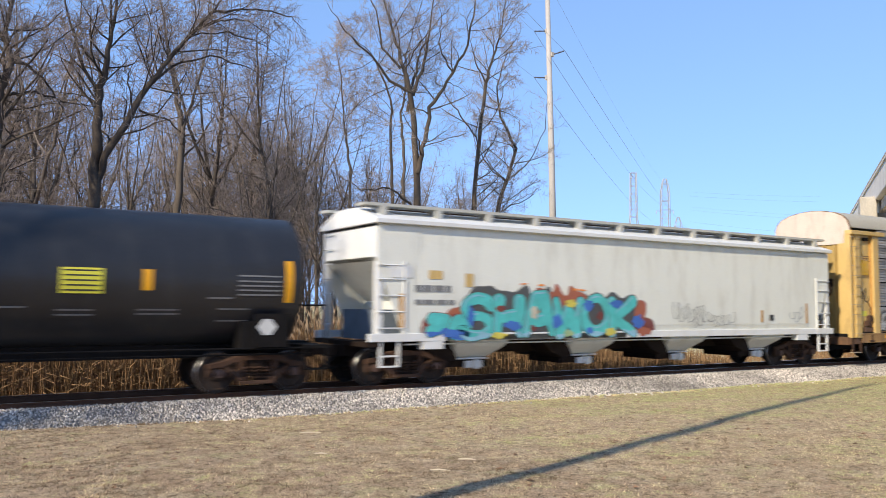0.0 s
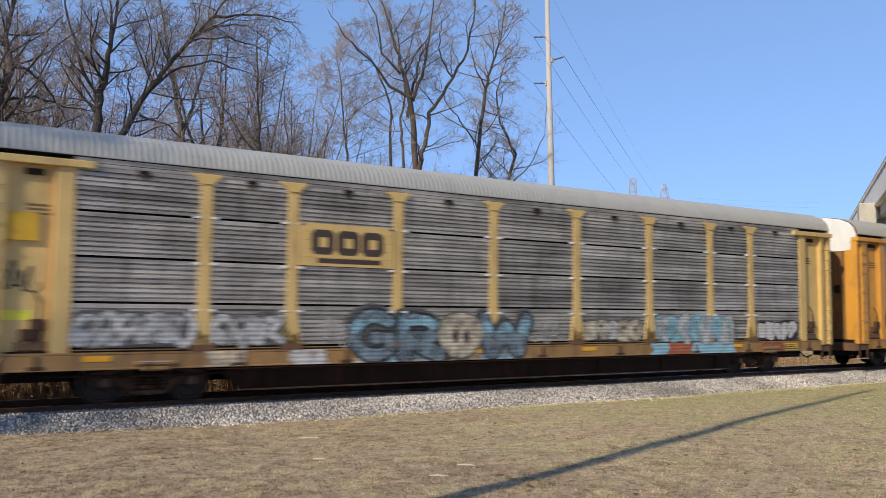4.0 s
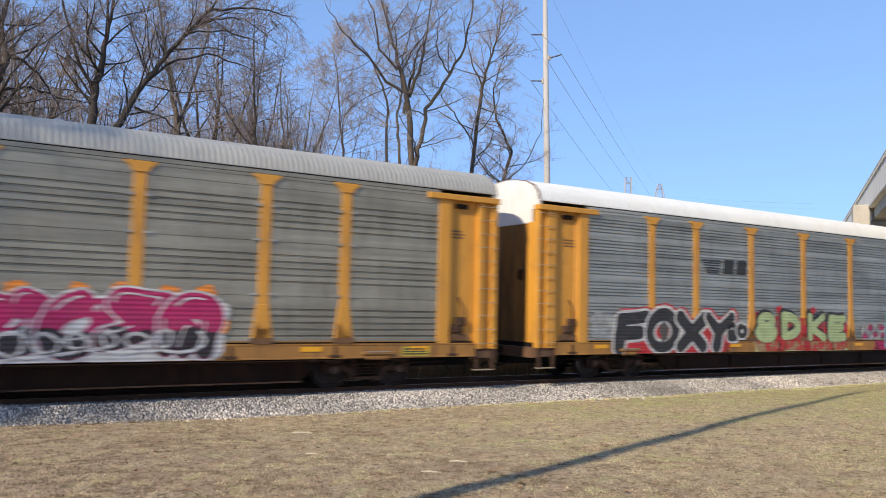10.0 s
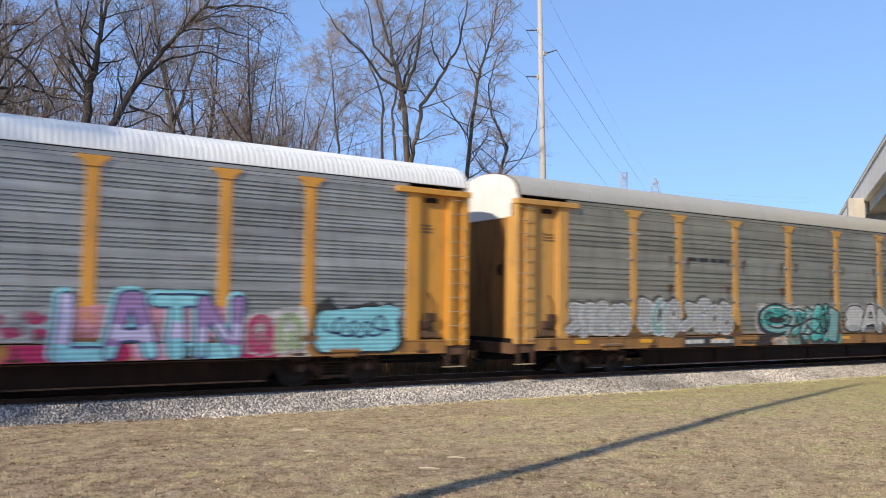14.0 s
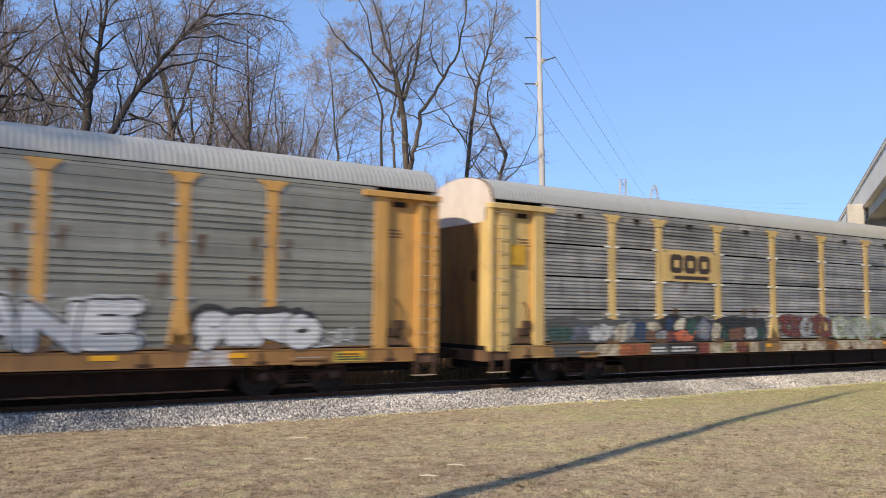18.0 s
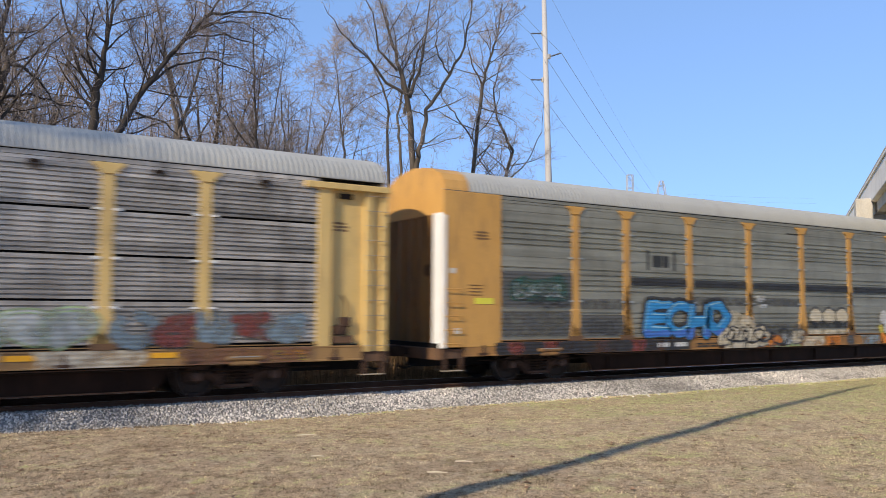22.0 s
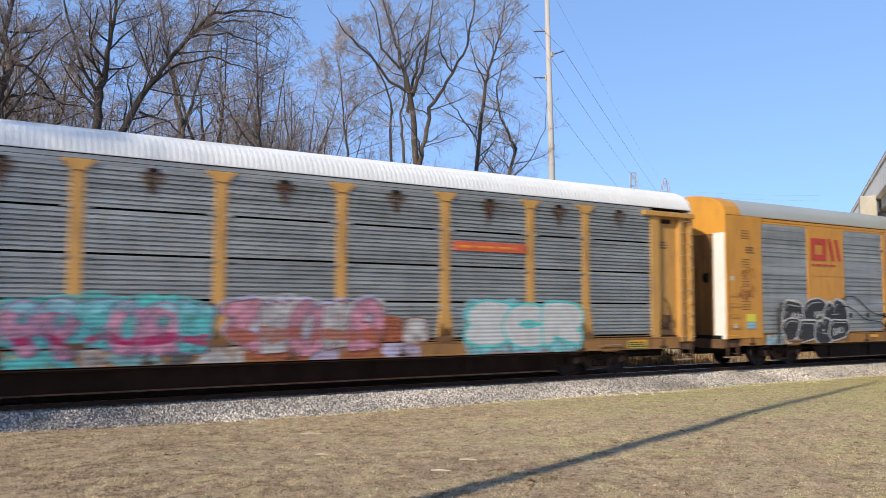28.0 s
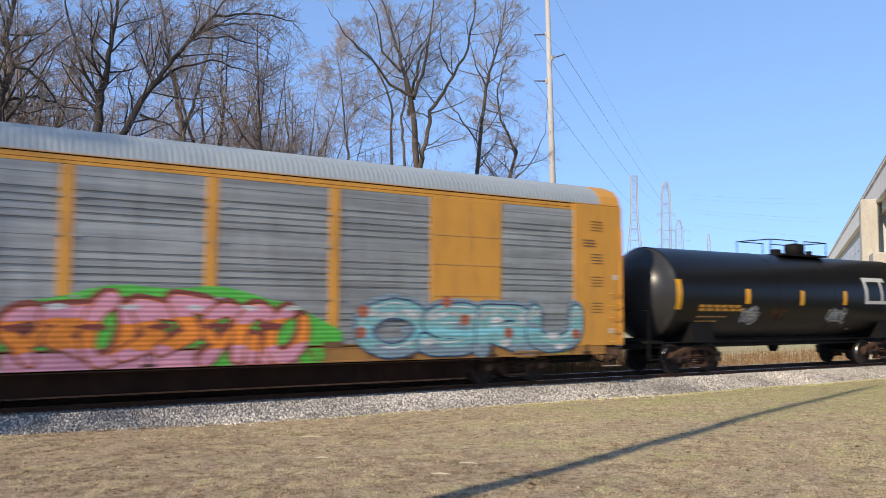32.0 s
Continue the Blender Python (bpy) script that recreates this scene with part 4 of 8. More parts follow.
            part("gear_rod", Mesh().tube([(w0 + 0.1, -1.56, 1.75), (w0 + 0.12, -1.54, 2.1), (w0 + 0.02, -1.49, 2.3)], 0.02, 6), truck_rust, gear)
            part("latch_box", Mesh().box(min(o - s * 0.9, o - s * 1.45), max(o - s * 0.9, o - s * 1.45), -1.57, -1.47, 1.16, 1.34), grimy_end, car, bevel=0.015)
        else:
            part("end_plate", Mesh().box(min(o, o - s * 1.85), max(o, o - s * 1.85), -1.612, -1.40, 1.0, 5.05), yellow, car, bevel=0.012)
            rungs(car, min(o - s * 0.05, o - s * 0.5), max(o - s * 0.05, o - s * 0.5), 1.1, 2.5, -1.69, 5, yellow)
            part("edge_angle", Mesh().box(min(o, o - s * 0.09), max(o, o - s * 0.09), -1.64, -1.613, 1.0, 4.4), white_paint if not framed else yellow, car)
            for z0 in ((1.95, 2.7, 3.35, 4.3) if framed else (2.35,)):
                m = Mesh()
                for q in range(4):
                    m.box(o - s * 1.0 - 0.22, o - s * 1.0 + 0.22, -1.624, -1.61, z0 + 0.085 * q, z0 + 0.085 * q + 0.016)
                part("louvre_vent", m, ink_brown, car, "small louvred vent")
            for x_, z_ in ((0.3, 2.9), (0.45, 1.35)):
                part("end_marking", sheet([rect(o - s * x_ - 0.09, o - s * x_ + 0.09, z_, z_ + 0.14)], -1.6145), door_pale, car)
            if framed and s < 0:
                scrawl_later.append((car, o - s * 1.1, z_))
        m = Mesh()
        for dx in (0.1, 0.6):
            m.box(o - s * dx - 0.05, o - s * dx + 0.05, -1.57, -1.545, 0.42, 0.9)
        m.box(min(o - s * 0.1, o - s * 0.6) - 0.05, max(o - s * 0.1, o - s * 0.6) + 0.05, -1.57, -1.545, 0.9, 0.96)
        step = part("step_stirrup", m, truck_rust, car)
        part("step_tread", Mesh().box(min(o - s * 0.1, o - s * 0.6) - 0.05, max(o - s * 0.1, o - s * 0.6) + 0.05, -1.58, -1.45, 0.395, 0.42), rung_steel, step, "worn steel step")
        part("sill_end", Mesh().box(min(o, o - s * 0.72), max(o, o - s * 0.72), -1.56, -1.4, 0.72, 0.95), grimy_end, car)
        bars("small_lettering", car, o - s * 1.25 - 0.25, o - s * 1.25 + 0.25, 3.8, 4.05, 3, -1.4835 if not flush else -1.617, ink_brown)
    # ribbed bays and posts
    edges = [-HALF + 1.85, *POSTS, HALF - 1.85]
    post = post_mesh(yellow, not framed)
    for i in range(len(edges) - 1):
        x0, x1 = edges[i] + (0.0 if i == 0 else 0.12), edges[i + 1] - (0.0 if i == len(edges) - 2 else 0.12)
        if framed and i in (1, 7):
            part("side_door", Mesh().box(edges[i] - 0.1, edges[i + 1] + 0.1, -1.6, -1.5, 1.163, 4.862), yellow, car, "plain yellow plate", bevel=0.01)
            m = Mesh()
            for z in (2.35, 3.15, 3.9):
                m.box(edges[i] - 0.05, edges[i + 1] + 0.05, -1.61, -1.6, z, z + 0.03)
            m.box((edges[i] + edges[i + 1]) / 2 - 0.015, (edges[i] + edges[i + 1]) / 2 + 0.015, -1.61, -1.6, 1.2, 4.8)
            part("door_seam", m, amber_dull, car)
            continue
        panels(car, style, side, x0, x1)
    for i, x in enumerate(POSTS):
        if framed and i in (0, 1, 6, 7):
            continue
        o = part("side_post", post, None, car)
        o.location = (x, 0, 0)
        part("grime_stain", sheet([[(x - 0.2, 1.17), (x + 0.2, 1.17), (x + 0.15, 1.5), (x + 0.02, 1.42), (x - 0.14, 1.62)]], -1.6185), grime_film, car, "dark grime at the foot of the post")
        part("post_shoe", Mesh().prism([(x - 0.24, 1.115), (x + 0.24, 1.115), (x + 0.27, 1.24), (x - 0.27, 1.24)], "y", -1.626, -1.5), shoe_rust, car, "rusty brown post shoe")
        if style != "fine":
            for z in (1.95, 2.95, 3.95) if style == "four" else (2.2, 3.42, 4.2):
                for g in (-1, 1):
                    part("tie_clip", Mesh().box(x + g * 0.19 - 0.07, x + g * 0.19 + 0.07, -1.625, -1.56, z, z + 0.05), roof_white if side is galv_dirty else galv_pale, car)
    # tie clips on the roof edge, reflectors on the sill
    if style == "four":
        for i in range(len(edges) - 1):
            x = (edges[i] + edges[i + 1]) / 2
            if side is galv_dirty:
                part("grime_stain", sheet([[(x - 0.14, 4.79), (x + 0.16, 4.79), (x + 0.12, 4.72), (x + 0.02, 4.64), (x - 0.1, 4.71)]], -1.6185), grime_film, car, "sooty mark below the roof clip")
            else:
                part("grime_stain", sheet([[(x - 0.26, 4.78), (x + 0.3, 4.78), (x + 0.24, 4.58), (x + 0.12, 4.5), (x + 0.09, 4.3), (x - 0.04, 4.34), (x - 0.12, 4.5), (x - 0.22, 4.58)]], -1.6185), rust_film, car, "brown run below the roof clip")
            part("roof_clip", Mesh().box(x - 0.12, x + 0.12, -1.632, -1.5, 4.8, 4.864), steel_dark, car, "dark clip under the roof edge")
    for x in (-11.2, -8.6, -5.2, -1.9, 1.9, 5.6, 8.3, 11.2):
        part("reflector", sheet([rect(x - 0.27, x + 0.27, 0.93, 1.04)], -1.614), reflector, car, "orange yellow reflector strip")
    bars("data_lettering", car, -4.1, -2.7, 0.82, 0.98, 2, -1.6135, ink)
    part("data_plate", sheet([rect(10.7, 11.5, 0.8, 1.03)], -1.6125), sticker_dull, car, "small yellow data plate")
    bars("data_lettering", car, 10.75, 11.5, 0.82, 1.0, 3, -1.615, ink)
    truck(car, -10.05), truck(car, 10.05)
    couplers(car, HALF - 0.1)
    return car


board_paint = mat("dusty grey walkway paint", (0.50, 0.49, 0.44), 0.6, 0, 0.2, 1.5, 25, 0.001, tint=(0.36, 0.34, 0.29), dirt=(0.2, 0.17, 0.13), dirt_amount=0.4)


def hopper():
    car = thing("covered_hopper_car", "light grey covered hopper car with turquoise graffiti", "rail car", "cars of the freight train")
    h = 9.45
    # bulging side, roof and slope sheets as one shell
    prof = [(-1.55, 1.25), (-1.6, 1.5), (-1.61, 2.6), (-1.58, 3.95), (-1.5, 4.08), (-1.42, 4.15), (-0.7, 4.42), (0, 4.47), (0.7, 4.42), (1.42, 4.15), (1.5, 4.08), (1.58, 3.95), (1.61, 2.6), (1.6, 1.5), (1.55, 1.25)]
    part("body_shell", Mesh().prism(prof, "x", -h + 1.5, h - 1.5), hopper_paint, car, bevel=0.01)
    for s in (-1, 1):
        a, b = s * (h - 1.5), s * (h - 0.3)
        part("end_bay", Mesh().prism([(y, z) for y, z in prof if z > 3.0] + [(1.6, 3.05), (-1.6, 3.05)][0:0], "x", min(a, b), max(a, b)), hopper_paint, car)
        for y in (-1.6, 1.6):
            m = Mesh().add([(a, y, 1.3), (a, y, 3.96), (b, y, 3.96), (b, y, 3.1), (a + s * 0.5, y, 1.3), (a, y * 0.985, 1.3), (a, y * 0.985, 3.96), (b, y * 0.985, 3.96), (b, y * 0.985, 3.1), (a + s * 0.5, y * 0.985, 1.3)], [(0, 1, 2, 3, 4), (9, 8, 7, 6, 5), (0, 4, 9, 5), (4, 3, 8, 9), (3, 2, 7, 8)])
            part("side_gusset", m, hopper_paint, car)
    part("roof_sheet", Mesh().prism([(-1.71, 4.02), (-1.71, 4.13), (-0.7, 4.47), (0, 4.5), (0.7, 4.47), (1.66, 4.14), (1.66, 4.02)], "x", -h + 0.2, h - 0.2), hopper_white, car, bevel=0.01)
    part("side_sill", Mesh().box(-h + 0.1, h - 0.1, -1.63, -1.5, 1.12, 1.32), hopper_white, car, "white side sill", bevel=0.01)
    part("side_sill", Mesh().box(-h + 0.1, h - 0.1, 1.5, 1.63, 1.12, 1.32), hopper_white, car)
    part("centre_sill", Mesh().box(-h, h, -0.3, 0.3, 0.72, 1.1), steel_dark, car)
    # running boards and hatches
    for y in (-1.05, 1.15):
        part("running_board", Mesh().box(-h + 0.05, h - 0.05, y - 0.28, y + 0.2, 4.48, 4.55), board_paint, car)
    for i in range(12):
        x = -h + 0.6 + i * (2 * h - 1.2) / 11
        part("board_support", Mesh().box(x - 0.09, x + 0.09, -1.338, -0.9, 4.2, 4.479), board_paint, car)
    part("trough_hatch", Mesh().box(-h + 0.6, h - 0.6, -0.42, 0.02, 4.45, 4.57).box(-h + 0.6, h - 0.6, 0.42, 0.8, 4.4, 4.6), board_paint, car)
    part("hatch_bar", Mesh().box(-h + 0.6, h - 0.6, -0.75, -0.7, 4.46, 4.52), steel_dark, car, "dark hatch locking bar")
    for s in (-1, 1):
        x = s * (h - 0.3)
        # sloping end sheet and the white end panel over it
        part("end_panel", Mesh().box(min(x, x - s * 0.1), max(x, x - s * 0.1), -1.58, 1.58, 3.1, 4.1), hopper_white, car, "white end panel")
        part("slope_sheet", Mesh().add([(x, -1.5, 3.1), (x, 1.5, 3.1), (x - s * 2.2, 1.5, 1.3), (x - s * 2.2, -1.5, 1.3), (x, -1.5, 3.2), (x, 1.5, 3.2), (x - s * 2.3, 1.5, 1.4), (x - s * 2.3, -1.5, 1.4)], [(0, 1, 2, 3), (4, 5, 6, 7), (0, 1, 5, 4), (2, 3, 7, 6)]), hopper_paint, car)
        for y in (-1.5, 1.5):
            part("corner_post", Mesh().box(min(x, x - s * 0.16), max(x, x - s * 0.16), y - 0.09, y + 0.09, 1.0, 3.1), hopper_white, car)
        part("end_platform", Mesh().box(min(x - s * 0.1, x + s * 0.28), max(x - s * 0.1, x + s * 0.28), -1.6, 1.6, 1.0, 1.12), steel_dark, car)
        m = Mesh()
        for z in (1.45, 1.85, 2.25, 2.65, 3.0):
            m.tube([(x, -1.62, z), (x - s * 0.75, -1.62, z)], 0.02, 6)
        m.tube([(x - s * 0.75, -1.62, 1.2), (x - s * 0.75, -1.62, 3.1)], 0.025, 6)
        part("ladder", m, hopper_white, car, "white side ladder", )
        m = Mesh()
        for z in (1.5, 1.9, 2.3, 2.7, 3.1, 3.5, 3.9):
            m.tube([(x + s * 0.08, 0.9, z), (x + s * 0.08, 1.4, z)], 0.02, 6)
        part("end_ladder", m, hopper_white, car)
        m = Mesh()
        for dx in (0.12, 0.62):
            m.box(x - s * dx - 0.03, x - s * dx + 0.03, -1.6, -1.54, 0.5, 1.12)
        for z in (0.5, 0.75):
            m.box(min(x - s * 0.12, x - s * 0.62), max(x - s * 0.12, x - s * 0.62), -1.6, -1.54, z, z + 0.04)
        part("step_stirrup", m, hopper_white, car)
        part("jacking_pad", Mesh().box(x - s * 1.6 - 0.3, x - s * 1.6 + 0.3, -1.62, -1.4, 0.92, 1.12), hopper_white, car)
        part("brake_gear", Mesh().box(min(x - s * 0.3, x - s * 1.2), max(x - s * 0.3, x - s * 1.2), -1.0, 1.0, 1.13, 1.9), mat("blue grey end gear", (0.16, 0.19, 0.23), 0.7, 0, 0.3, 3, 40, 0.003), car, "blue grey end gear")
        part("slope_shadow_plate", Mesh().box(min(x - s * 1.25, x - s * 1.3), max(x - s * 1.25, x - s * 1.3), -1.5, 1.5, 1.13, 2.4), hopper_paint, car)
    wheel = part("hand_brake", Mesh().lathe([(-0.03, 0.26), (-0.03, 0.31), (0.03, 0.31), (0.03, 0.26)], "x", (h - 0.12, -1.3, 2.7), 22), steel_dark, car, "dark hand brake wheel")
    m = Mesh()
    for k in range(3):
        a = k * math.pi / 3
        m.tube([(h - 0.12, -1.3 - 0.28 * math.cos(a), 2.7 - 0.28 * math.sin(a)), (h - 0.12, -1.3 + 0.28 * math.cos(a), 2.7 + 0.28 * math.sin(a))], 0.014, 5)
    part("wheel_spokes", m, steel_dark, wheel)
    # four outlet bays below the sill, dark shoulders between them
    part("air_pipe", Mesh().tube([(-h + 1.2, -1.42, 1.04), (h - 1.2, -1.42, 1.04)], 0.022, 6), hopper_paint, car, "thin grey air pipe")
    for c in (-5.9, -1.95, 2.0, 5.95):
        m = Mesh()
        vs = []
        for z, k, yw in ((1.16, 0.86, 1.48), (0.95, 0.8, 1.3), (0.64, 0.55, 0.8)):
            vs += [(c - k, -yw, z), (c + k, -yw, z), (c + k, yw, z), (c - k, yw, z)]
        m.add(vs, [(q + i, q + (i + 1) % 4, q + 4 + (i + 1) % 4, q + 4 + i) for q in (0, 4) for i in range(4)] + [(8, 9, 10, 11), (3, 2, 1, 0)])
        part("outlet_hopper", m, hopper_paint, car, "grey tapering outlet bay", bevel=0.01)
        part("bay_shoulder", Mesh().prism([(c - 1.75, 1.11), (c - 0.8, 1.11), (c - 0.6, 0.6), (c - 0.9, 0.55), (c - 1.35, 0.75)], "y", -1.1, 1.1), steel_dark, car)
        part("outlet_gate", Mesh().box(c - 0.6, c + 0.55, -0.85, 0.85, 0.58, 0.63), hopper_white, car, bevel=0.01)
        part("gate_gear", Mesh().lathe([(-0.12, 0.05), (-0.1, 0.13), (0.1, 0.13), (0.12, 0.05)], "y", (c + 0.15, -0.85, 0.45), 10).box(c - 0.2, c + 0.35, -0.9, -0.8, 0.36, 0.54), hopper_white, car)
        part("gate_frame", Mesh().box(c - 0.75, c + 0.6, -0.75, 0.75, 0.38, 0.55), steel_dark, car)
    truck(car, -8.0), truck(car, 8.0)
    couplers(car, h + 0.3)
    return car


def tank_car(label, paint, half, bolster, head=0.9):
    car = thing("tank_car", label, "rail car", "cars of the freight train")
    zc, r = 2.57, 1.52
    curve = [(0, 0.02), (0.06, 0.4), (0.2, 0.8), (0.4, 1.1), (0.68, 1.34), (0.985, 1.5), (1.0, r)]
    part("tank_shell", Mesh().lathe([(-half + head, r - 0.01), (-half + head, r), (half - head, r), (half - head, r - 0.01)], "x", (0, 0, zc), 72), paint, car, smooth=True).data.set_sharp_from_angle(angle=0.6)
    for s in (-1, 1):
        part("tank_head", Mesh().lathe([(s * (half - a * head), q) for a, q in curve], "x", (0, 0, zc), 56), head_dust if s < 0 else paint, car, "dusty dished tank head", smooth=True)
    for x in (-half + head + 0.02, half - head - 0.02, -1.6, 1.6):
        part("jacket_band", Mesh().lathe([(x - 0.04, r - 0.05), (x - 0.04, r + 0.008), (x + 0.04, r + 0.008), (x + 0.04, r - 0.05)], "x", (0, 0, zc), 56), paint, car)
    part("stub_sill", Mesh().box(-half - 0.45, half + 0.45, -0.3, 0.3, 0.78, 1.12), steel_black, car)
    for s in (-1, 1):
        x = s * bolster
        part("saddle", Mesh().prism([(-1.35, 1.0), (1.35, 1.0), (1.2, 1.7), (0.8, 1.25), (0, 1.08), (-0.8, 1.25), (-1.2, 1.7)], "x", x - 0.5, x + 0.5), steel_black, car)
        part("end_platform", Mesh().box(min(s * (half - 0.2), s * (half + 0.45)), max(s * (half - 0.2), s * (half + 0.45)), -1.45, 1.45, 1.0, 1.08), steel_black, car)
        part("step_stirrup", Mesh().box(s * (half + 0.1) - 0.3, s * (half + 0.1) + 0.3, -1.46, -1.4, 0.5, 0.54).box(s * (half + 0.1) - 0.3, s * (half + 0.1) - 0.26, -1.46, -1.4, 0.5, 1.0).box(s * (half + 0.1) + 0.26, s * (half + 0.1) + 0.3, -1.46, -1.4, 0.5, 1.0), steel_black, car)
        part("hand_rail", Mesh().tube([(s * (half + 0.35), -1.4, 1.08), (s * (half + 0.35), -1.4, 2.0), (s * (half + 0.35), 1.4, 2.0), (s * (half + 0.35), 1.4, 1.08)], 0.022, 6), steel_black, car)
    for z, y in ((1.02, -1.42), (0.88, -1.3)):
        part("side_rail", Mesh().tube([(-half, y, z), (half, y, z)], 0.025, 6), steel_black, car)
    # valve platform on top
    part("top_platform", Mesh().box(-0.3, 2.35, -0.75, 0.75, zc + r - 0.05, zc + r + 0.02), steel_black, car)
    part("manway", Mesh().lathe([(0, 0.36), (0.42, 0.36), (0.46, 0.3), (0.5, 0.08)], "z", (1.4, 0, zc + r), 18), steel_black, car, smooth=True)
    part("valve_housing", Mesh().lathe([(0, 0.2), (0.22, 0.2), (0.24, 0.1)], "z", (0.4, 0.1, zc + r), 14), steel_black, car)
    part("valve_housing", Mesh().lathe([(0, 0.12), (0.2, 0.12), (0.22, 0.05)], "z", (2.0, -0.2, zc + r), 12), steel_black, car)
    m = Mesh()
    for y in (-0.72, 0.72):
        m.tube([(-1.0, y, zc + r - 0.2), (-1.0, y, zc + r + 0.5), (0.5, y, zc + r + 0.5), (0.5, y, zc + r)], 0.022, 6)
        m.tube([(0.95, y, zc + r), (0.95, y, zc + r + 0.5), (2.3, y, zc + r + 0.5), (2.3, y, zc + r)], 0.022, 6)
    for x in (-1.0, 2.3):
        m.tube([(x, -0.72, zc + r + 0.5), (x, 0.72, zc + r + 0.5)], 0.022, 6)
    part("platform_rail", m, steel_black, car, "dark pipe rail round the valve platform")
    part("bottom_outlet", Mesh().lathe([(-0.45, 0.12), (-0.3, 0.2), (0.2, 0.3)], "z", (0, 0, 1.0), 14), steel_black, car)
    truck(car, -bolster), truck(car, bolster)
    couplers(car, half + 0.6)
    return car


def curved_mark(car, name, x0, x1, z0, z1, material, label="", lift=0.012):
    """A painted plate that follows the near side of a tank shell."""
    zc, r = 2.57, 1.52 + lift
    vs, fs = [], []
    n = 6
    for i in range(n + 1):
        z = z0 + (z1 - z0) * i / n
        y = -math.sqrt(max(0.0, r * r - (z - zc) ** 2))
        vs += [(x0, y, z), (x1, y, z)]
    fs = [(2 * i, 2 * i + 1, 2 * i + 3, 2 * i + 2) for i in range(n)]
    return part(name, Mesh().add(vs, fs), material, car, label)


tank_0 = tank_car("dark navy tank car with yellow marks", tank_navy, 9.0, 7.85, 0.3)
hopper_1 = hopper()
rack_a = autorack("faded yellow autorack car with sooty ribbed sides", amber_pale, galv_dirty, roof_grey, "four", "peel", sill=sill_pale, end=end_ochre_shaded)
rack_b = autorack("amber autorack car with shield sign and graffiti", amber, galv_green, roof_grey, "wide", end=end_brown_shaded)
rack_c = autorack("amber autorack car with white roof and big letters", amber, galv, roof_white, "fine", end=end_brown_shaded)
rack_d = autorack("amber autorack car with pale outlined graffiti", amber_dull, galv_green, roof_grey, "wide", sill=sill_dull, end=end_brown_shaded)
rack_e = autorack("pale yellow autorack car with sooty ribbed sides", amber_pale, galv_dirty, roof_grey, "four", "peel", sill=sill_pale, end=end_brown_shaded)
rack_f = autorack("flush ended autorack car with bright blue graffiti", amber_dull, galv_green, roof_grey, "wide", end_white=False, flush=True, sill=sill_dull)
rack_g = autorack("amber autorack car with bright white roof", amber_dull, galv, roof_white, "four", sill=sill_dull)
rack_h = autorack("amber framed autorack car with red sign plate", amber, galv, roof_blue, "wide", end_white=False, flush=True, framed=True)
tank_9 = tank_car("black tank car with yellow bars", tank_black, 7.5, 5.3, 0.85)
CARS = [(tank_0, -1.5), (hopper_1, 18.25), (rack_a, 42.38), (rack_b, 71.2), (rack_c, 99.75), (rack_d, 128.5), (rack_e, 157.29), (rack_f, 186.04), (rack_g, 214.92), (rack_h, 243.6), (tank_9, 266.32)]
for car, s in CARS:
    car.location = (s, TRACK, 0)

# ---- writing, signs and graffiti on the cars ----
def paint(name, rgb, thin=0.1, rough=0.55, ribs=True):
    """Spray paint, worn thin in patches so that the metal shows through."""
    m = mat(name, rgb, rough, 0, 0.2, 2.0, 35, 0, tint=tuple(c * 0.7 for c in rgb), dirt=(0.16, 0.14, 0.12), dirt_amount=0.22)
    if ribs:
        ribbed(m, 0.1, 0.008)
    n, l = m.node_tree.nodes, m.node_tree.links
    co, t, r = n.new("ShaderNodeTexCoord"), n.new("ShaderNodeTexNoise"), n.new("ShaderNodeMapRange")
    t.inputs["Scale"].default_value, t.inputs["Detail"].default_value, t.inputs["Roughness"].default_value = 3.5, 7, 0.7
    r.inputs[1].default_value, r.inputs[2].default_value, r.inputs[3].default_value, r.inputs[4].default_value = 0.38, 0.62, 1 - thin * 2.2, 1 - thin * 0.4
    l.new(co.outputs["Object"], t.inputs[0]), l.new(t.outputs[0], r.inputs[0]), l.new(r.outputs[0], n["Principled BSDF"].inputs["Alpha"])
    return m


TONES = dict(
    turquoise=(0.10, 0.58, 0.56), blue=(0.06, 0.17, 0.55), maroon=(0.22, 0.05, 0.04), brick=(0.42, 0.12, 0.06), black=(0.025, 0.025, 0.03),
    white=(0.62, 0.62, 0.62), grey=(0.42, 0.44, 0.45), steel=(0.22, 0.30, 0.36), sky=(0.30, 0.55, 0.68), navy=(0.03, 0.06, 0.14), azure=(0.03, 0.27, 0.62),
    magenta=(0.44, 0.01, 0.11), pink=(0.70, 0.32, 0.42), orange=(0.85, 0.27, 0.03), green=(0.09, 0.50, 0.06), leaf=(0.36, 0.48, 0.24), lime=(0.46, 0.58, 0.30),
    red=(0.55, 0.03, 0.04), violet=(0.32, 0.20, 0.42), lavender=(0.55, 0.52, 0.75), teal=(0.22, 0.46, 0.47), cyan=(0.25, 0.62, 0.70), cream=(0.66, 0.58, 0.44), yellow=(0.70, 0.60, 0.10), pine=(0.03, 0.10, 0.08), salmon=(0.62, 0.16, 0.08), umber=(0.20, 0.09, 0.05), slate=(0.17, 0.19, 0.26), soot=(0.09, 0.09, 0.09))
P = {k: paint(k + " spray paint", v) for k, v in TONES.items()}
P.update({"old " + k: paint("faded " + k + " spray paint", v, 0.33) for k, v in TONES.items()})
SMOOTH = {k: paint("smooth " + k + " spray paint", v, 0.08, 0.5, False) for k, v in TONES.items()}
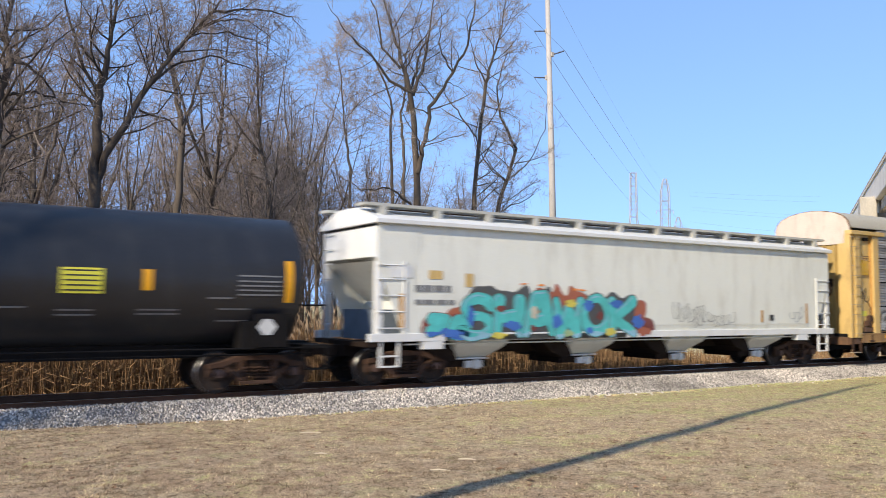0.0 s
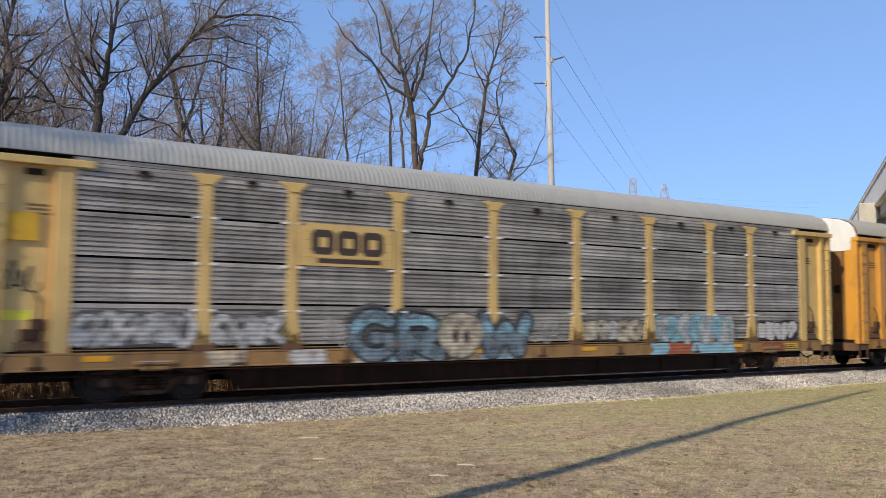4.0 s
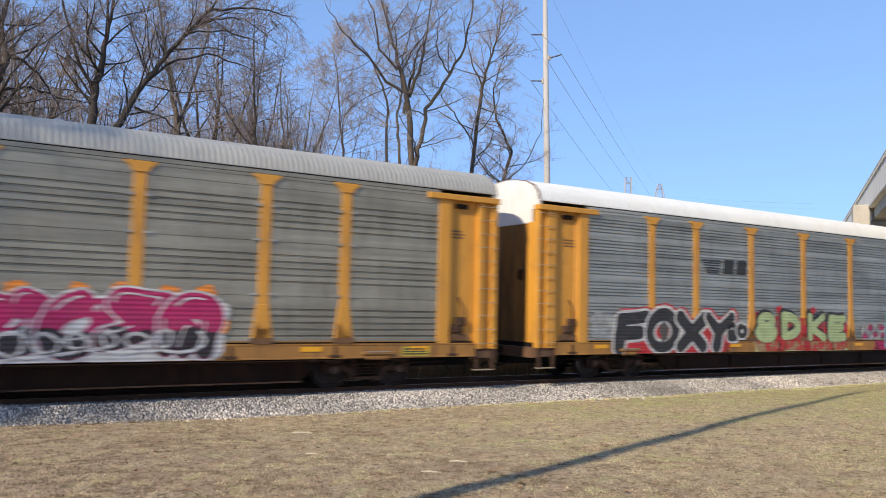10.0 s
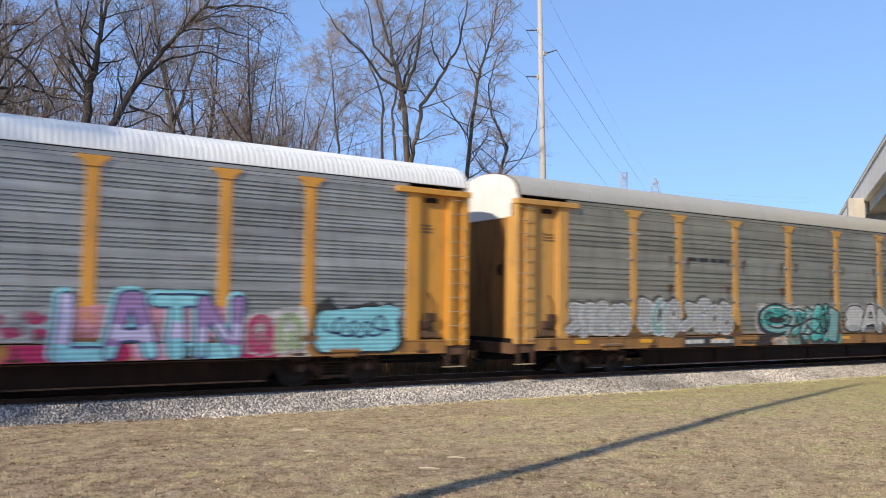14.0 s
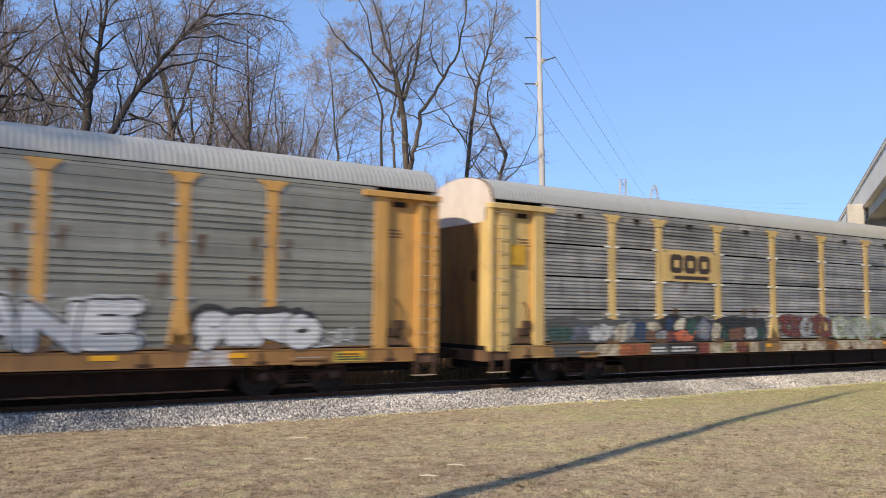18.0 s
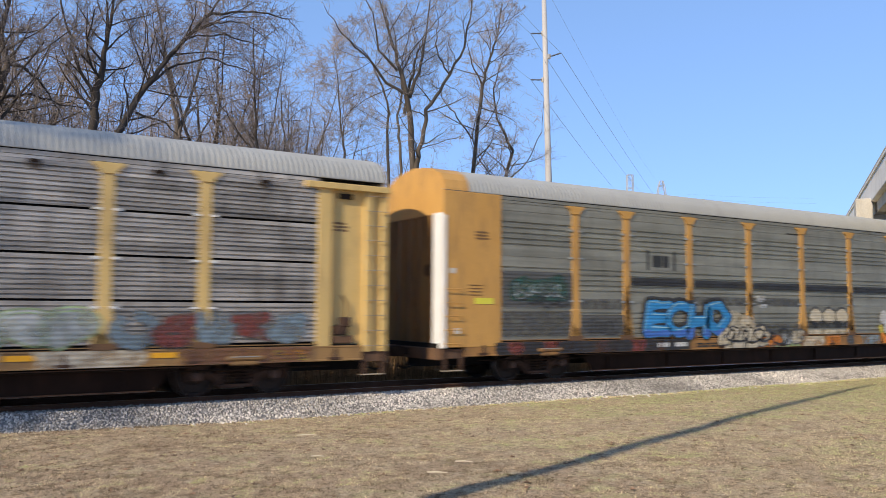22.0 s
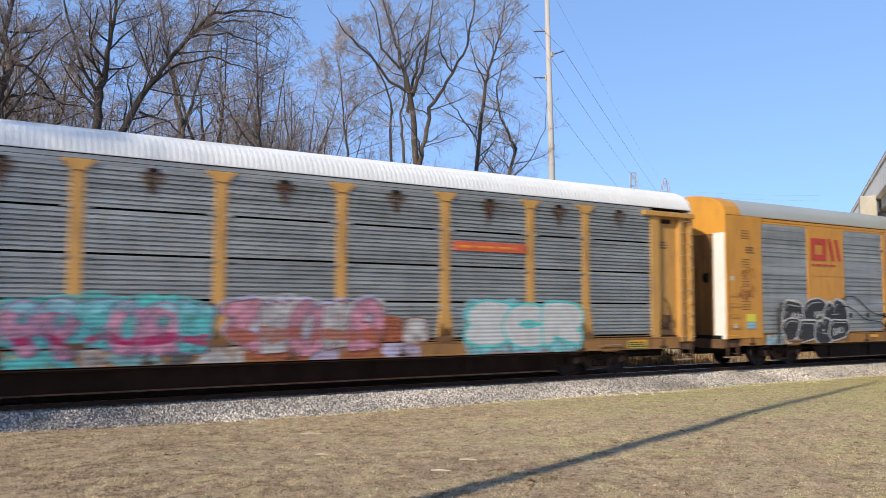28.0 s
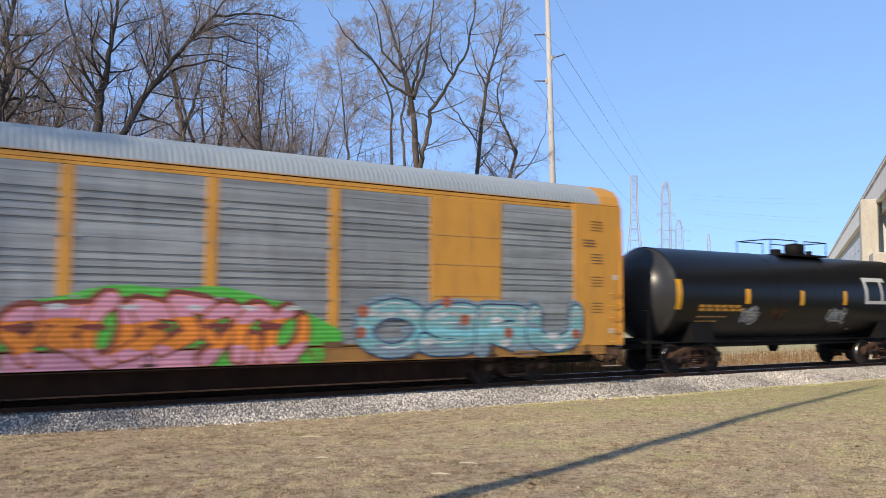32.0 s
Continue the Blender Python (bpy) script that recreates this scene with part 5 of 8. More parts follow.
RIBBED = P
FACE = -1.621


def layer(k):
    return FACE - 0.003 * k


def grid(x0, x1, z0, z1, step=0.03):
    """Places on the side of a car, for shapes that are given by their distance from a line."""
    xs, zs = np.arange(x0, x1 + step, step), np.arange(z0, z1 + step, step)
    return xs, zs, *np.meshgrid(xs, zs)


def patch(field, xs, zs, y):
    """A flat mesh of all places where the field is below zero, with a smooth rim."""
    m = Mesh()
    low = field < 0
    count = low[:-1, :-1].astype(int) + low[:-1, 1:] + low[1:, 1:] + low[1:, :-1]
    for j in range(len(zs) - 1):
        full = np.concatenate(([0], (count[j] == 4).astype(int), [0]))
        for a, b in zip(np.flatnonzero(np.diff(full) == 1), np.flatnonzero(np.diff(full) == -1)):
            m.add([(xs[a], y, zs[j]), (xs[b], y, zs[j]), (xs[b], y, zs[j + 1]), (xs[a], y, zs[j + 1])], [(0, 1, 2, 3)])
        for i in np.flatnonzero((count[j] > 0) & (count[j] < 4)):
            ring = ((i, j), (i + 1, j), (i + 1, j + 1), (i, j + 1))
            pts = []
            for k in range(4):
                (ai, aj), (bi, bj) = ring[k], ring[(k + 1) % 4]
                fa, fb = field[aj, ai], field[bj, bi]
                if fa < 0:
                    pts.append((xs[ai], y, zs[aj]))
                if (fa < 0) != (fb < 0):
                    t = fa / (fa - fb)
                    pts.append((xs[ai] + (xs[bi] - xs[ai]) * t, y, zs[aj] + (zs[bj] - zs[aj]) * t))
            if len(pts) > 2:
                m.add(pts, [tuple(range(len(pts)))])
    return m


def islands(field, least=14):
    """The separate pieces of a painted shape, each as a field of its own."""
    low = field < 0
    left = set(zip(*(int_list.tolist() for int_list in np.nonzero(low))))
    while left:
        start = left.pop()
        piece_cells, queue = [start], [start]
        while queue:
            j, i = queue.pop()
            for b in ((j + 1, i), (j - 1, i), (j, i + 1), (j, i - 1), (j + 1, i + 1), (j - 1, i - 1), (j + 1, i - 1), (j - 1, i + 1)):
                if b in left:
                    left.discard(b)
                    queue.append(b)
                    piece_cells.append(b)
        if len(piece_cells) >= least:
            own = np.zeros(field.shape, bool)
            js, is_ = zip(*piece_cells)
            own[list(js), list(is_)] = True
            yield np.where(low & ~own, 0.01, field)


def waves(X, Z, rng, size=0.5):
    """A smooth random unevenness between about -1 and 1."""
    out = 0 * X
    for k in range(5):
        a, f = rng.uniform(0, 6.28), (1.4 + k) / size
        out += math.pow(0.75, k) * np.sin(f * (X * math.cos(a) + Z * math.sin(a)) + rng.uniform(0, 6.28))
    return out / 2.2


def cloud(car, x0, x1, z0, z1, colour, seed, level_=0, lumps=0, ragged=0.2):
    """A sprayed back shape: one patch with an uneven rim."""
    rng = random.Random(seed)
    xs, zs, X, Z = grid(x0 - 0.1, x1 + 0.1, z0 - 0.1, z1 + 0.25, 0.04)
    r = min(0.3, (z1 - z0) * 0.35)
    dx, dz = np.abs(X - (x0 + x1) / 2) - (x1 - x0) / 2 + r, np.abs(Z - (z0 + z1) / 2) - (z1 - z0) / 2 + r
    f = np.hypot(np.maximum(dx, 0), np.maximum(dz, 0)) + np.minimum(np.maximum(dx, dz), 0) - r
    f += ragged * 0.5 * waves(X, Z, rng, (x1 - x0) / lumps if lumps else 0.5) * np.clip((Z - z0) / (z1 - z0), 0.1, 1)
    f = np.maximum(f, 0.768 - Z)
    return part("graffiti_fill", patch(f, xs, zs, layer(level_)), P[colour], car, colour + " sprayed graffiti ground")


def arc(cx, cz, rx, rz, a0, a1, n=10):
    return [(cx + rx * math.cos(radians(a0 + (a1 - a0) * i / n)), cz + rz * math.sin(radians(a0 + (a1 - a0) * i / n))) for i in range(n + 1)]


# the strokes of sprayed letters, in a box from 0 to 1
GLYPH = {}
GLYPH["S"] = [arc(0.55, 0.74, 0.45, 0.26, 20, 250) + arc(0.45, 0.26, 0.5, 0.26, 90, -150)]
GLYPH["H"] = [[(0.08, 0), (0.1, 1)], [(0.92, 0), (0.88, 1)], [(0.1, 0.5), (0.9, 0.52)]]
GLYPH["A"] = [[(0, 0), (0.36, 1), (0.64, 1), (1, 0)], [(0.2, 0.34), (0.8, 0.34)]]
GLYPH["W"] = [[(0, 1), (0.2, 0), (0.5, 0.75), (0.8, 0), (1, 1)]]
GLYPH["O"] = [arc(0.5, 0.5, 0.5, 0.5, 0, 360, 16)]
GLYPH["K"] = [[(0.06, 0), (0.06, 1)], [(0.95, 1), (0.12, 0.46), (1, 0)]]
GLYPH["F"] = [[(0.05, 0), (0.12, 0.9), (1, 1)], [(0.1, 0.48), (0.8, 0.5)]]
GLYPH["X"] = [[(0, 1), (0.95, 0)], [(1, 1), (0.05, 0)]]
GLYPH["Y"] = [[(0, 1), (0.45, 0.5), (1, 1)], [(0.45, 0.5), (0.35, 0)]]
GLYPH["8"] = [arc(0.5, 0.74, 0.4, 0.27, 0, 360, 14), arc(0.5, 0.25, 0.5, 0.26, 0, 360, 14)]
GLYPH["D"] = [[(0.08, 0), (0.08, 1)], [(0.08, 1)] + arc(0.25, 0.5, 0.72, 0.5, 80, -80) + [(0.08, 0)]]
GLYPH["E"] = [[(1, 1), (0.08, 1), (0.05, 0), (1, 0)], [(0.08, 0.52), (0.8, 0.52)]]
GLYPH["L"] = [[(0.1, 1), (0.06, 0.02), (1, 0)]]
GLYPH["T"] = [[(0, 1), (1, 1)], [(0.5, 1), (0.5, 0)]]
GLYPH["N"] = [[(0.04, 0), (0.04, 1), (0.95, 0), (0.96, 1)]]
GLYPH["C"] = [arc(0.55, 0.5, 0.55, 0.5, 50, 310, 12)]
GLYPH["R"] = [[(0.06, 0), (0.06, 1)] + arc(0.5, 0.74, 0.45, 0.26, 90, -90) + [(0.1, 0.48), (1, 0)]]
GLYPH["G"] = [arc(0.52, 0.5, 0.52, 0.5, 45, 320, 12) + [(0.95, 0.45), (0.55, 0.45)]]
GLYPH["U"] = [[(0.05, 1)] + arc(0.5, 0.35, 0.45, 0.35, 180, 360) + [(0.95, 1)]]
GLYPH["M"] = [[(0, 0), (0.15, 1), (0.5, 0.3), (0.85, 1), (1, 0)]]
GLYPH["o"] = [[(0.5, 0), (0.02, 0.25), (0.05, 0.95), (0.55, 1), (1, 0.5), (0.5, 0)]]
# shapes that are no letters, for what cannot be read
LOOSE = [
    [arc(0.5, 0.7, 0.45, 0.3, -60, 230), [(0.3, 0.45), (0.75, 0)]],
    [[(0.05, 0)] + arc(0.5, 0.6, 0.45, 0.4, 180, 0) + [(0.9, 0.05)], [(0.5, 0.0), (0.5, 0.4)]],
    [arc(0.5, 0.5, 0.5, 0.5, 100, 400, 12)],
    [[(0, 0.9), (0.9, 1), (0.2, 0.4), (1, 0.1)]],
    [arc(0.45, 0.3, 0.45, 0.3, 0, 360, 12), [(0.8, 0.4), (0.9, 1), (0.3, 0.85)]],
    [[(0.1, 1), (0.2, 0.1), (0.8, 0.05), (0.95, 0.9)], [(0.5, 0.95), (0.5, 0.3)]],
]


def nearest(lines, X, Z):
    """How far every place is from the nearest stroke."""
    best = np.full(X.shape, 9.0)
    for line in lines:
        for (ax, az), (bx, bz) in zip(line, line[1:]):
            ux, uz = bx - ax, bz - az
            t = np.clip(((X - ax) * ux + (Z - az) * uz) / (ux * ux + uz * uz + 1e-9), 0, 1)
            best = np.minimum(best, np.hypot(X - ax - t * ux, Z - az - t * uz))
    return best


def piece(car, text, x0, x1, z0, z1, fill, edge, w=0.15, rim=0.05, level_=2, seed=1, slant=0.0, jolt=0.05, tones=(), shine=None, back=None, drop=(-0.07, 0.08), gap=0.0, rough=0.02, arch=0.0, over=True):
    """A row of fat sprayed letters or loose shapes: outline, fills, bands of other tones, shine and a drop shadow."""
    rng = random.Random(seed)
    n = text if isinstance(text, int) else len(text)
    xs, zs, X, Z = grid(x0 - 0.35, x1 + 0.35, z0 - 0.25, z1 + 0.35, 0.022 if x1 - x0 < 3 else 0.027)
    pitch = (x1 - x0) / n
    fields = []
    for i in range(n):
        strokes = rng.choice(LOOSE) if isinstance(text, int) else GLYPH[text[i]]
        turn = isinstance(text, int) and rng.random() < 0.5
        a0, a1 = x0 + pitch * i + w * 0.8 - gap, x0 + pitch * (i + 1) - w * 0.8 + gap
        rise = arch * math.sin(math.pi * (i + 0.5) / n)
        b0, b1 = z0 + w + rng.uniform(-jolt, jolt), z1 - w + rng.uniform(-jolt, jolt) + rise
        lean = slant + rng.uniform(-0.06, 0.06)
        lines = [[(a0 + (a1 - a0) * (1 - u if turn else u) + lean * (v - 0.5) * (b1 - b0), b0 + (b1 - b0) * v) for u, v in line] for line in strokes]
        thick = w * (1 + 0.18 * np.sin(2.2 * (Z - b0) / (b1 - b0) + rng.uniform(0, 6)))
        fields.append(nearest(lines, X, Z) - thick + rough * waves(X, Z, rng, 0.35))
    floor = 0.77 - Z
    whole = np.minimum.reduce(fields)
    if back:
        k = (int(drop[1] / (zs[1] - zs[0])), int(drop[0] / (xs[1] - xs[0])))
        part("graffiti_shadow", patch(np.maximum(np.roll(whole, k, (0, 1)) - rim - 0.02, floor), xs, zs, layer(level_ - 1)), P[back], car, back + " sprayed shadow behind the letters")
    row = part("graffiti_outline", patch(np.maximum(whole - rim, floor), xs, zs, layer(level_)), P[edge], car, edge + " sprayed outline of the letters")
    shown = []
    for i in range(n):
        f = fields[i]
        if over and i < n - 1:
            f = np.maximum(f, rim - np.minimum.reduce(fields[i + 1:]))
        f = np.maximum(f, floor)
        shown.append(f)
        c = fill if isinstance(fill, str) else fill[i % len(fill)]
        for own in islands(f):
            part("letter_fill", patch(own, xs, zs, layer(level_ + 1)), P[c], row, c + " sprayed letter")
    inside = np.minimum.reduce(shown)
    for k, (lo, hi, c) in enumerate(tones):
        wob = 0.09 * waves(X, Z, rng, 0.3)
        for f in shown:
            for own in islands(np.maximum(f + 0.012, np.maximum(lo + wob - Z, Z - hi - wob)), 20):
                part("letter_tone", patch(own, xs, zs, layer(level_ + 2) - 0.0008 * k), P[c], row, c + " sprayed band across the letter")
    if shine:
        gz, gx = np.gradient(whole, zs[1] - zs[0], xs[1] - xs[0])
        band = np.abs(inside + w * 0.42) - 0.02
        for own in islands(np.maximum(band, 0.06 * (0.55 + 0.6 * gx - 0.8 * gz)), 8):
            part("letter_shine", patch(own, xs, zs, layer(level_ + 3)), P[shine], row, shine + " sprayed shine")
    return row


def looped(x0, x1, z0, z1, strokes, rng):
    """A handwritten line of tall and low loops."""
    out = []
    n = strokes * 5
    k, ph = strokes / 2, rng.uniform(0, 6)
    tall = [rng.uniform(0.35, 1.0) for _ in range(strokes + 2)]
    for i in range(n + 1):
        u = i / n
        a = 2 * math.pi * k * u + ph
        t = tall[int(u * strokes)]
        out.append((x0 + (x1 - x0) * (0.06 + 0.88 * u + 1.5 / max(6, strokes) * math.cos(a) * tall[int(u * strokes) - 1]), z0 + (z1 - z0) * (0.42 + 0.5 * t * math.sin(a) + 0.08 * math.sin(5 * u + ph))))
    return out


def ribbon(line, t, depth):
    """A strip of even width along a line on the side of a car."""
    vs = []
    for i, (x, z) in enumerate(line):
        (ax, az), (bx, bz) = line[max(0, i - 1)], line[min(len(line) - 1, i + 1)]
        d = math.hypot(bx - ax, bz - az) or 1
        nx, nz = -(bz - az) / d * t, (bx - ax) / d * t
        vs += [(x - nx, depth(z - nz), z - nz), (x + nx, depth(z + nz), z + nz)]
    return Mesh().add(vs, [(2 * i, 2 * i + 1, 2 * i + 3, 2 * i + 2) for i in range(len(line) - 1)])


def scrawl(car, x0, x1, z0, z1, colour, seed, strokes=14, t=0.03, level_=3):
    """Thin looping tag lines that nobody can read."""
    line = looped(x0, x1, z0, z1, strokes, random.Random(seed))
    part("graffiti_tag", ribbon(line, t * 0.7, lambda z: layer(level_)), P[colour], car, "thin " + colour + " sprayed scrawl")


def curved_scrawl(car, x0, x1, z0, z1, material, seed, strokes=12, t=0.02):
    """A looping tag on the near side of a tank shell."""
    line = looped(x0, x1, z0, z1, strokes, random.Random(seed))
    part("graffiti_tag", ribbon(line, t, lambda z: -math.sqrt(max(0.0, 1.533 ** 2 - (z - 2.57) ** 2))), material, car, "messy white sprayed tag")


def plate(car, x0, x1, z0, z1, material, name="sign_plate", label="", y=None):
    return part(name, Mesh().box(x0, x1, (y or FACE) - 0.004, -1.55, z0, z1), material, car, label)


def rust_patches(car, xs, z0, z1, seed):
    rng = random.Random(seed)
    for x in xs:
        part("rust_stain", sheet([[(x - 0.13, z1), (x + 0.13, z1), (x + 0.1 + rng.uniform(-0.03, 0.03), z1 - 0.5 * (z1 - z0)), (x + 0.03, z0 - rng.uniform(0, 0.2)), (x - 0.05, z0 - rng.uniform(0, 0.3)), (x - 0.11, z1 - 0.4 * (z1 - z0))]], layer(0) + 0.02), rust_paint, car, "brown rust stain")



ink_grey = mat("dusty stencil paint", (0.22, 0.22, 0.22), 0.7, 0, 0.3, 4)

# navy tank car
curved_mark(tank_0, "sticker", 3.6, 4.4, 2.2, 2.72, sticker_yellow, "lemon yellow warning sticker")
for i in range(5):
    curved_mark(tank_0, "sticker_line", 3.65, 4.35, 2.25 + 0.1 * i, 2.28 + 0.1 * i, ink, lift=0.016)
curved_mark(tank_0, "reflector", 5.17, 5.37, 2.28, 2.72, reflector, "orange reflector bar")
curved_mark(tank_0, "reflector", 8.3, 8.48, 2.05, 3.0, reflector, "orange reflector bar")
for x0, x1, zs in ((3.55, 4.25, (1.85, 1.75)), (5.1, 5.95, (1.86, 1.77)), (2.4, 3.0, (1.9,)), (6.55, 7.1, (2.12,)), (7.2, 8.2, (2.62, 2.5, 2.4, 2.3, 2.2)), (6.8, 7.5, (1.88, 1.62))):
    for z in zs:
        curved_mark(tank_0, "stencil_bar", x0, x1, z, z + 0.035, ink_grey, "small grey stencil bar")
part("placard", sheet([[(7.66, 1.5), (7.8, 1.32), (7.98, 1.32), (8.12, 1.5), (7.98, 1.68), (7.8, 1.68)]], -1.5), ink_white, tank_0, "white diamond placard")
part("placard_holder", Mesh().box(7.6, 8.4, -1.49, -1.44, 1.05, 1.8), steel_black, tank_0)

# light grey hopper, whose side is smooth
P = SMOOTH
cloud(hopper_1, -7.9, 0.3, 1.14, 1.7, "maroon", 5, 0, 12, 0.25)
cloud(hopper_1, -7.3, -0.2, 1.2, 2.1, "brick", 15, 0, 12, 0.4)
cloud(hopper_1, -6.6, -0.6, 1.3, 2.38, "soot", 6, 1, 14, 0.5)
cloud(hopper_1, -4.2, -2.4, 1.6, 2.5, "brick", 7, 2, 5, 0.4)
piece(hopper_1, "SHAWOK", -6.75, -0.55, 1.12, 2.36, "turquoise", "soot", 0.165, 0.025, 4, 3, 0.0, 0.07, ((1.1, 1.3, "sky"), (1.75, 1.92, "turquoise")), "sky", None, gap=0.07, rough=0.035)
piece(hopper_1, 2, -7.75, -6.45, 1.14, 1.85, "turquoise", "maroon", 0.15, 0.02, 3, 12, 0.1, 0.03, ((1.1, 1.4, "blue"),))
for x, z, c, a, b in ((-6.45, 1.75, "blue", 0.1, 0.3), (-5.1, 1.5, "blue", 0.3, 0.12), (-3.55, 1.6, "blue", 0.16, 0.2), (-2.4, 2.05, "blue", 0.2, 0.14), (-2.35, 1.35, "blue", 0.14, 0.1), (-1.3, 2.1, "blue", 0.25, 0.12), (-0.45, 1.6, "blue", 0.22, 0.2), (-7.0, 1.3, "blue", 0.3, 0.09), (-5.55, 1.24, "yellow", 0.24, 0.09), (-1.55, 1.3, "yellow", 0.2, 0.12), (-3.15, 1.28, "leaf", 0.2, 0.1), (-3.05, 2.1, "yellow", 0.2, 0.1), (-4.35, 1.85, "cream", 0.12, 0.2), (-5.5, 1.95, "maroon", 0.14, 0.09), (-1.95, 1.75, "maroon", 0.12, 0.12), (-4.4, 1.42, "maroon", 0.1, 0.1), (-0.2, 1.3, "brick", 0.3, 0.12)):
    part("graffiti_accent", sheet([blob(x, z, a, b, random.Random(int(x * 50)), 0.25, 16)], layer(9)), P[c], hopper_1, c + " sprayed patch")
for x, z in ((-4.7, 2.62), (-4.1, 2.6), (-2.9, 2.5), (-2.6, 2.48)):
    part("graffiti_accent", sheet([blob(x, z, 0.14, 0.03, random.Random(int(x * 50)), 0.3, 8)], layer(2)), P["orange"], hopper_1)
part("graffiti_sill_band", sheet([rect(-7.2, -0.9, 1.13, 1.27)], layer(3)), P["sky"], hopper_1, "light blue sprayed sill")
scrawl(hopper_1, 1.0, 2.6, 1.5, 2.3, "soot", 3, 13, 0.013), scrawl(hopper_1, 2.3, 4.0, 1.45, 1.95, "soot", 8, 12, 0.012)
scrawl(hopper_1, 6.9, 7.6, 1.6, 2.1, "grey", 9, 6, 0.02)
bars("number_bar", hopper_1, -8.1, -7.0, 2.3, 2.58, 1, layer(0), ink_grey, "plain grey bars of reporting marks")
bars("number_bar", hopper_1, -8.1, -6.9, 2.0, 2.2, 1, layer(0), ink_grey, "plain grey bars of reporting marks")
for x0, x1, z0, z1, m in ((-8.85, -8.2, 2.7, 3.0, hopper_white), (-8.55, -8.35, 1.45, 2.3, amber_dull), (-7.7, -7.3, 2.68, 2.9, amber_pale), (-6.6, -6.35, 2.5, 2.85, amber_pale), (5.3, 5.42, 1.55, 1.95, amber_dull), (7.75, 7.85, 1.5, 2.2, amber_dull)):
    part("paint_patch", sheet([rect(x0, x1, z0, z1)], layer(0)), m, hopper_1)
for x in (5.75, 8.45):
    part("dark_plate", sheet([rect(x, x + 0.22, 1.6, 1.8)], layer(0)), ink, hopper_1)

P = RIBBED
SILL_PAINT = -1.6145


def number_plate(car, x0, x1):
    """A black field on the sill with two groups of plain white bars."""
    part("number_field", sheet([rect(x0, x1, 0.775, 1.09)], SILL_PAINT + 0.0008), ink, car, "black field of the reporting marks")
    mid = x0 + (x1 - x0) * 0.42
    bars("number_bar", car, x0 + 0.06, mid, 0.83, 1.04, 1, SILL_PAINT - 0.001, ink_white, "plain white bars of reporting marks")
    bars("number_bar", car, mid + 0.2, x1 - 0.02, 0.83, 1.04, 1, SILL_PAINT - 0.001, ink_white, "plain white bars of reporting marks")


def sill_paint(car, *stretches):
    """Stretches of the sill that are sprayed over, with uneven ends."""
    for k, (x0, x1, c) in enumerate(stretches):
        a, b = 0.09 * math.sin(9 * x0), 0.08 * math.sin(7 * x1)
        part("graffiti_sill_band", sheet([[(x0 - a, 0.768), (x1 + b, 0.768), (x1 - b, 0.93), (x1 + a, 1.105), (x0 + b, 1.105), (x0 + a, 0.9)]], SILL_PAINT - 0.0006 * (1 + k % 3)), P[c], car, c + " sprayed stretch of the sill")


def bracket_sign(car, plate_material, mark, x0=-6.95, x1=-4.5):
    """A plate between two posts with three block marks and a bar under them."""
    plate(car, x0, x1, 3.03, 4.02, plate_material, "sign_plate", "yellow plate with dark block marks")
    for k in range(4):
        part("plate_seam", Mesh().box(x0 + 0.1, x1 - 0.1, FACE - 0.007, FACE - 0.003, 3.22 + 0.2 * k, 3.235 + 0.2 * k), amber_dull, car)
    w = (x1 - x0 - 0.5) / 3
    for i in range(3):
        a = x0 + 0.28 + w * i
        part("block_mark", sheet([[(a, 3.4), (a + 0.1, 3.3), (a + w - 0.16, 3.3), (a + w - 0.06, 3.4), (a + w - 0.06, 3.78), (a + w - 0.16, 3.88), (a + 0.1, 3.88), (a, 3.78)]], layer(3)), mark, car)
        part("block_gap", sheet([rect(a + 0.2, a + w - 0.24, 3.47, 3.7)], layer(4)), plate_material, car)
    part("under_bar", sheet([rect(x0 + 0.45, x1 - 0.35, 3.1, 3.21)], layer(3)), mark, car)


# first sooty autorack
bracket_sign(rack_a, amber_pale, mat("dark brown sign paint", (0.06, 0.04, 0.03), 0.6))
plate(rack_a, -12.95, -12.35, 3.3, 3.85, mat("golden sticker", (0.62, 0.36, 0.02), 0.5), "sticker", "golden square sticker", -1.4845)
part("sticker", sheet([rect(-12.95, -12.4, 1.75, 1.95)], -1.486), sticker_yellow, rack_a)
scrawl(rack_a, -13.0, -12.3, 2.2, 3.0, "black", 31, 8, 0.03, -45)
cloud(rack_a, -11.7, -9.35, 1.2, 1.95, "soot", 20, 0, 5, 0.15)
piece(rack_a, 6, -11.65, -9.3, 1.22, 1.92, "old white", "old soot", 0.075, 0.02, 1, 21, 0.15, 0.05, gap=0.05)
cloud(rack_a, -8.95, -7.25, 1.2, 1.9, "old soot", 28, 0, 4, 0.15)
piece(rack_a, 4, -8.9, -7.3, 1.2, 1.9, "old white", "old soot", 0.08, 0.02, 1, 22, 0.1, gap=0.06)
scrawl(rack_a, -6.4, -5.6, 1.2, 1.9, "white", 32, 9, 0.016)
piece(rack_a, "GR", -5.65, -3.05, 0.8, 1.98, "old steel", "black", 0.16, 0.06, 1, 8, 0.0, 0.05, ((1.55, 1.8, "old sky"),), None, "soot")
piece(rack_a, "O", -3.1, -1.9, 0.78, 1.95, "old cream", "soot", 0.34, 0.05, 3, 9, 0.0, 0.02)
for x in (-2.68, -2.35):
    part("graffiti_accent", sheet([blob(x, 1.38, 0.09, 0.17, random.Random(3), 0.15, 14)], layer(7)), P["black"], rack_a, "black sprayed oval")
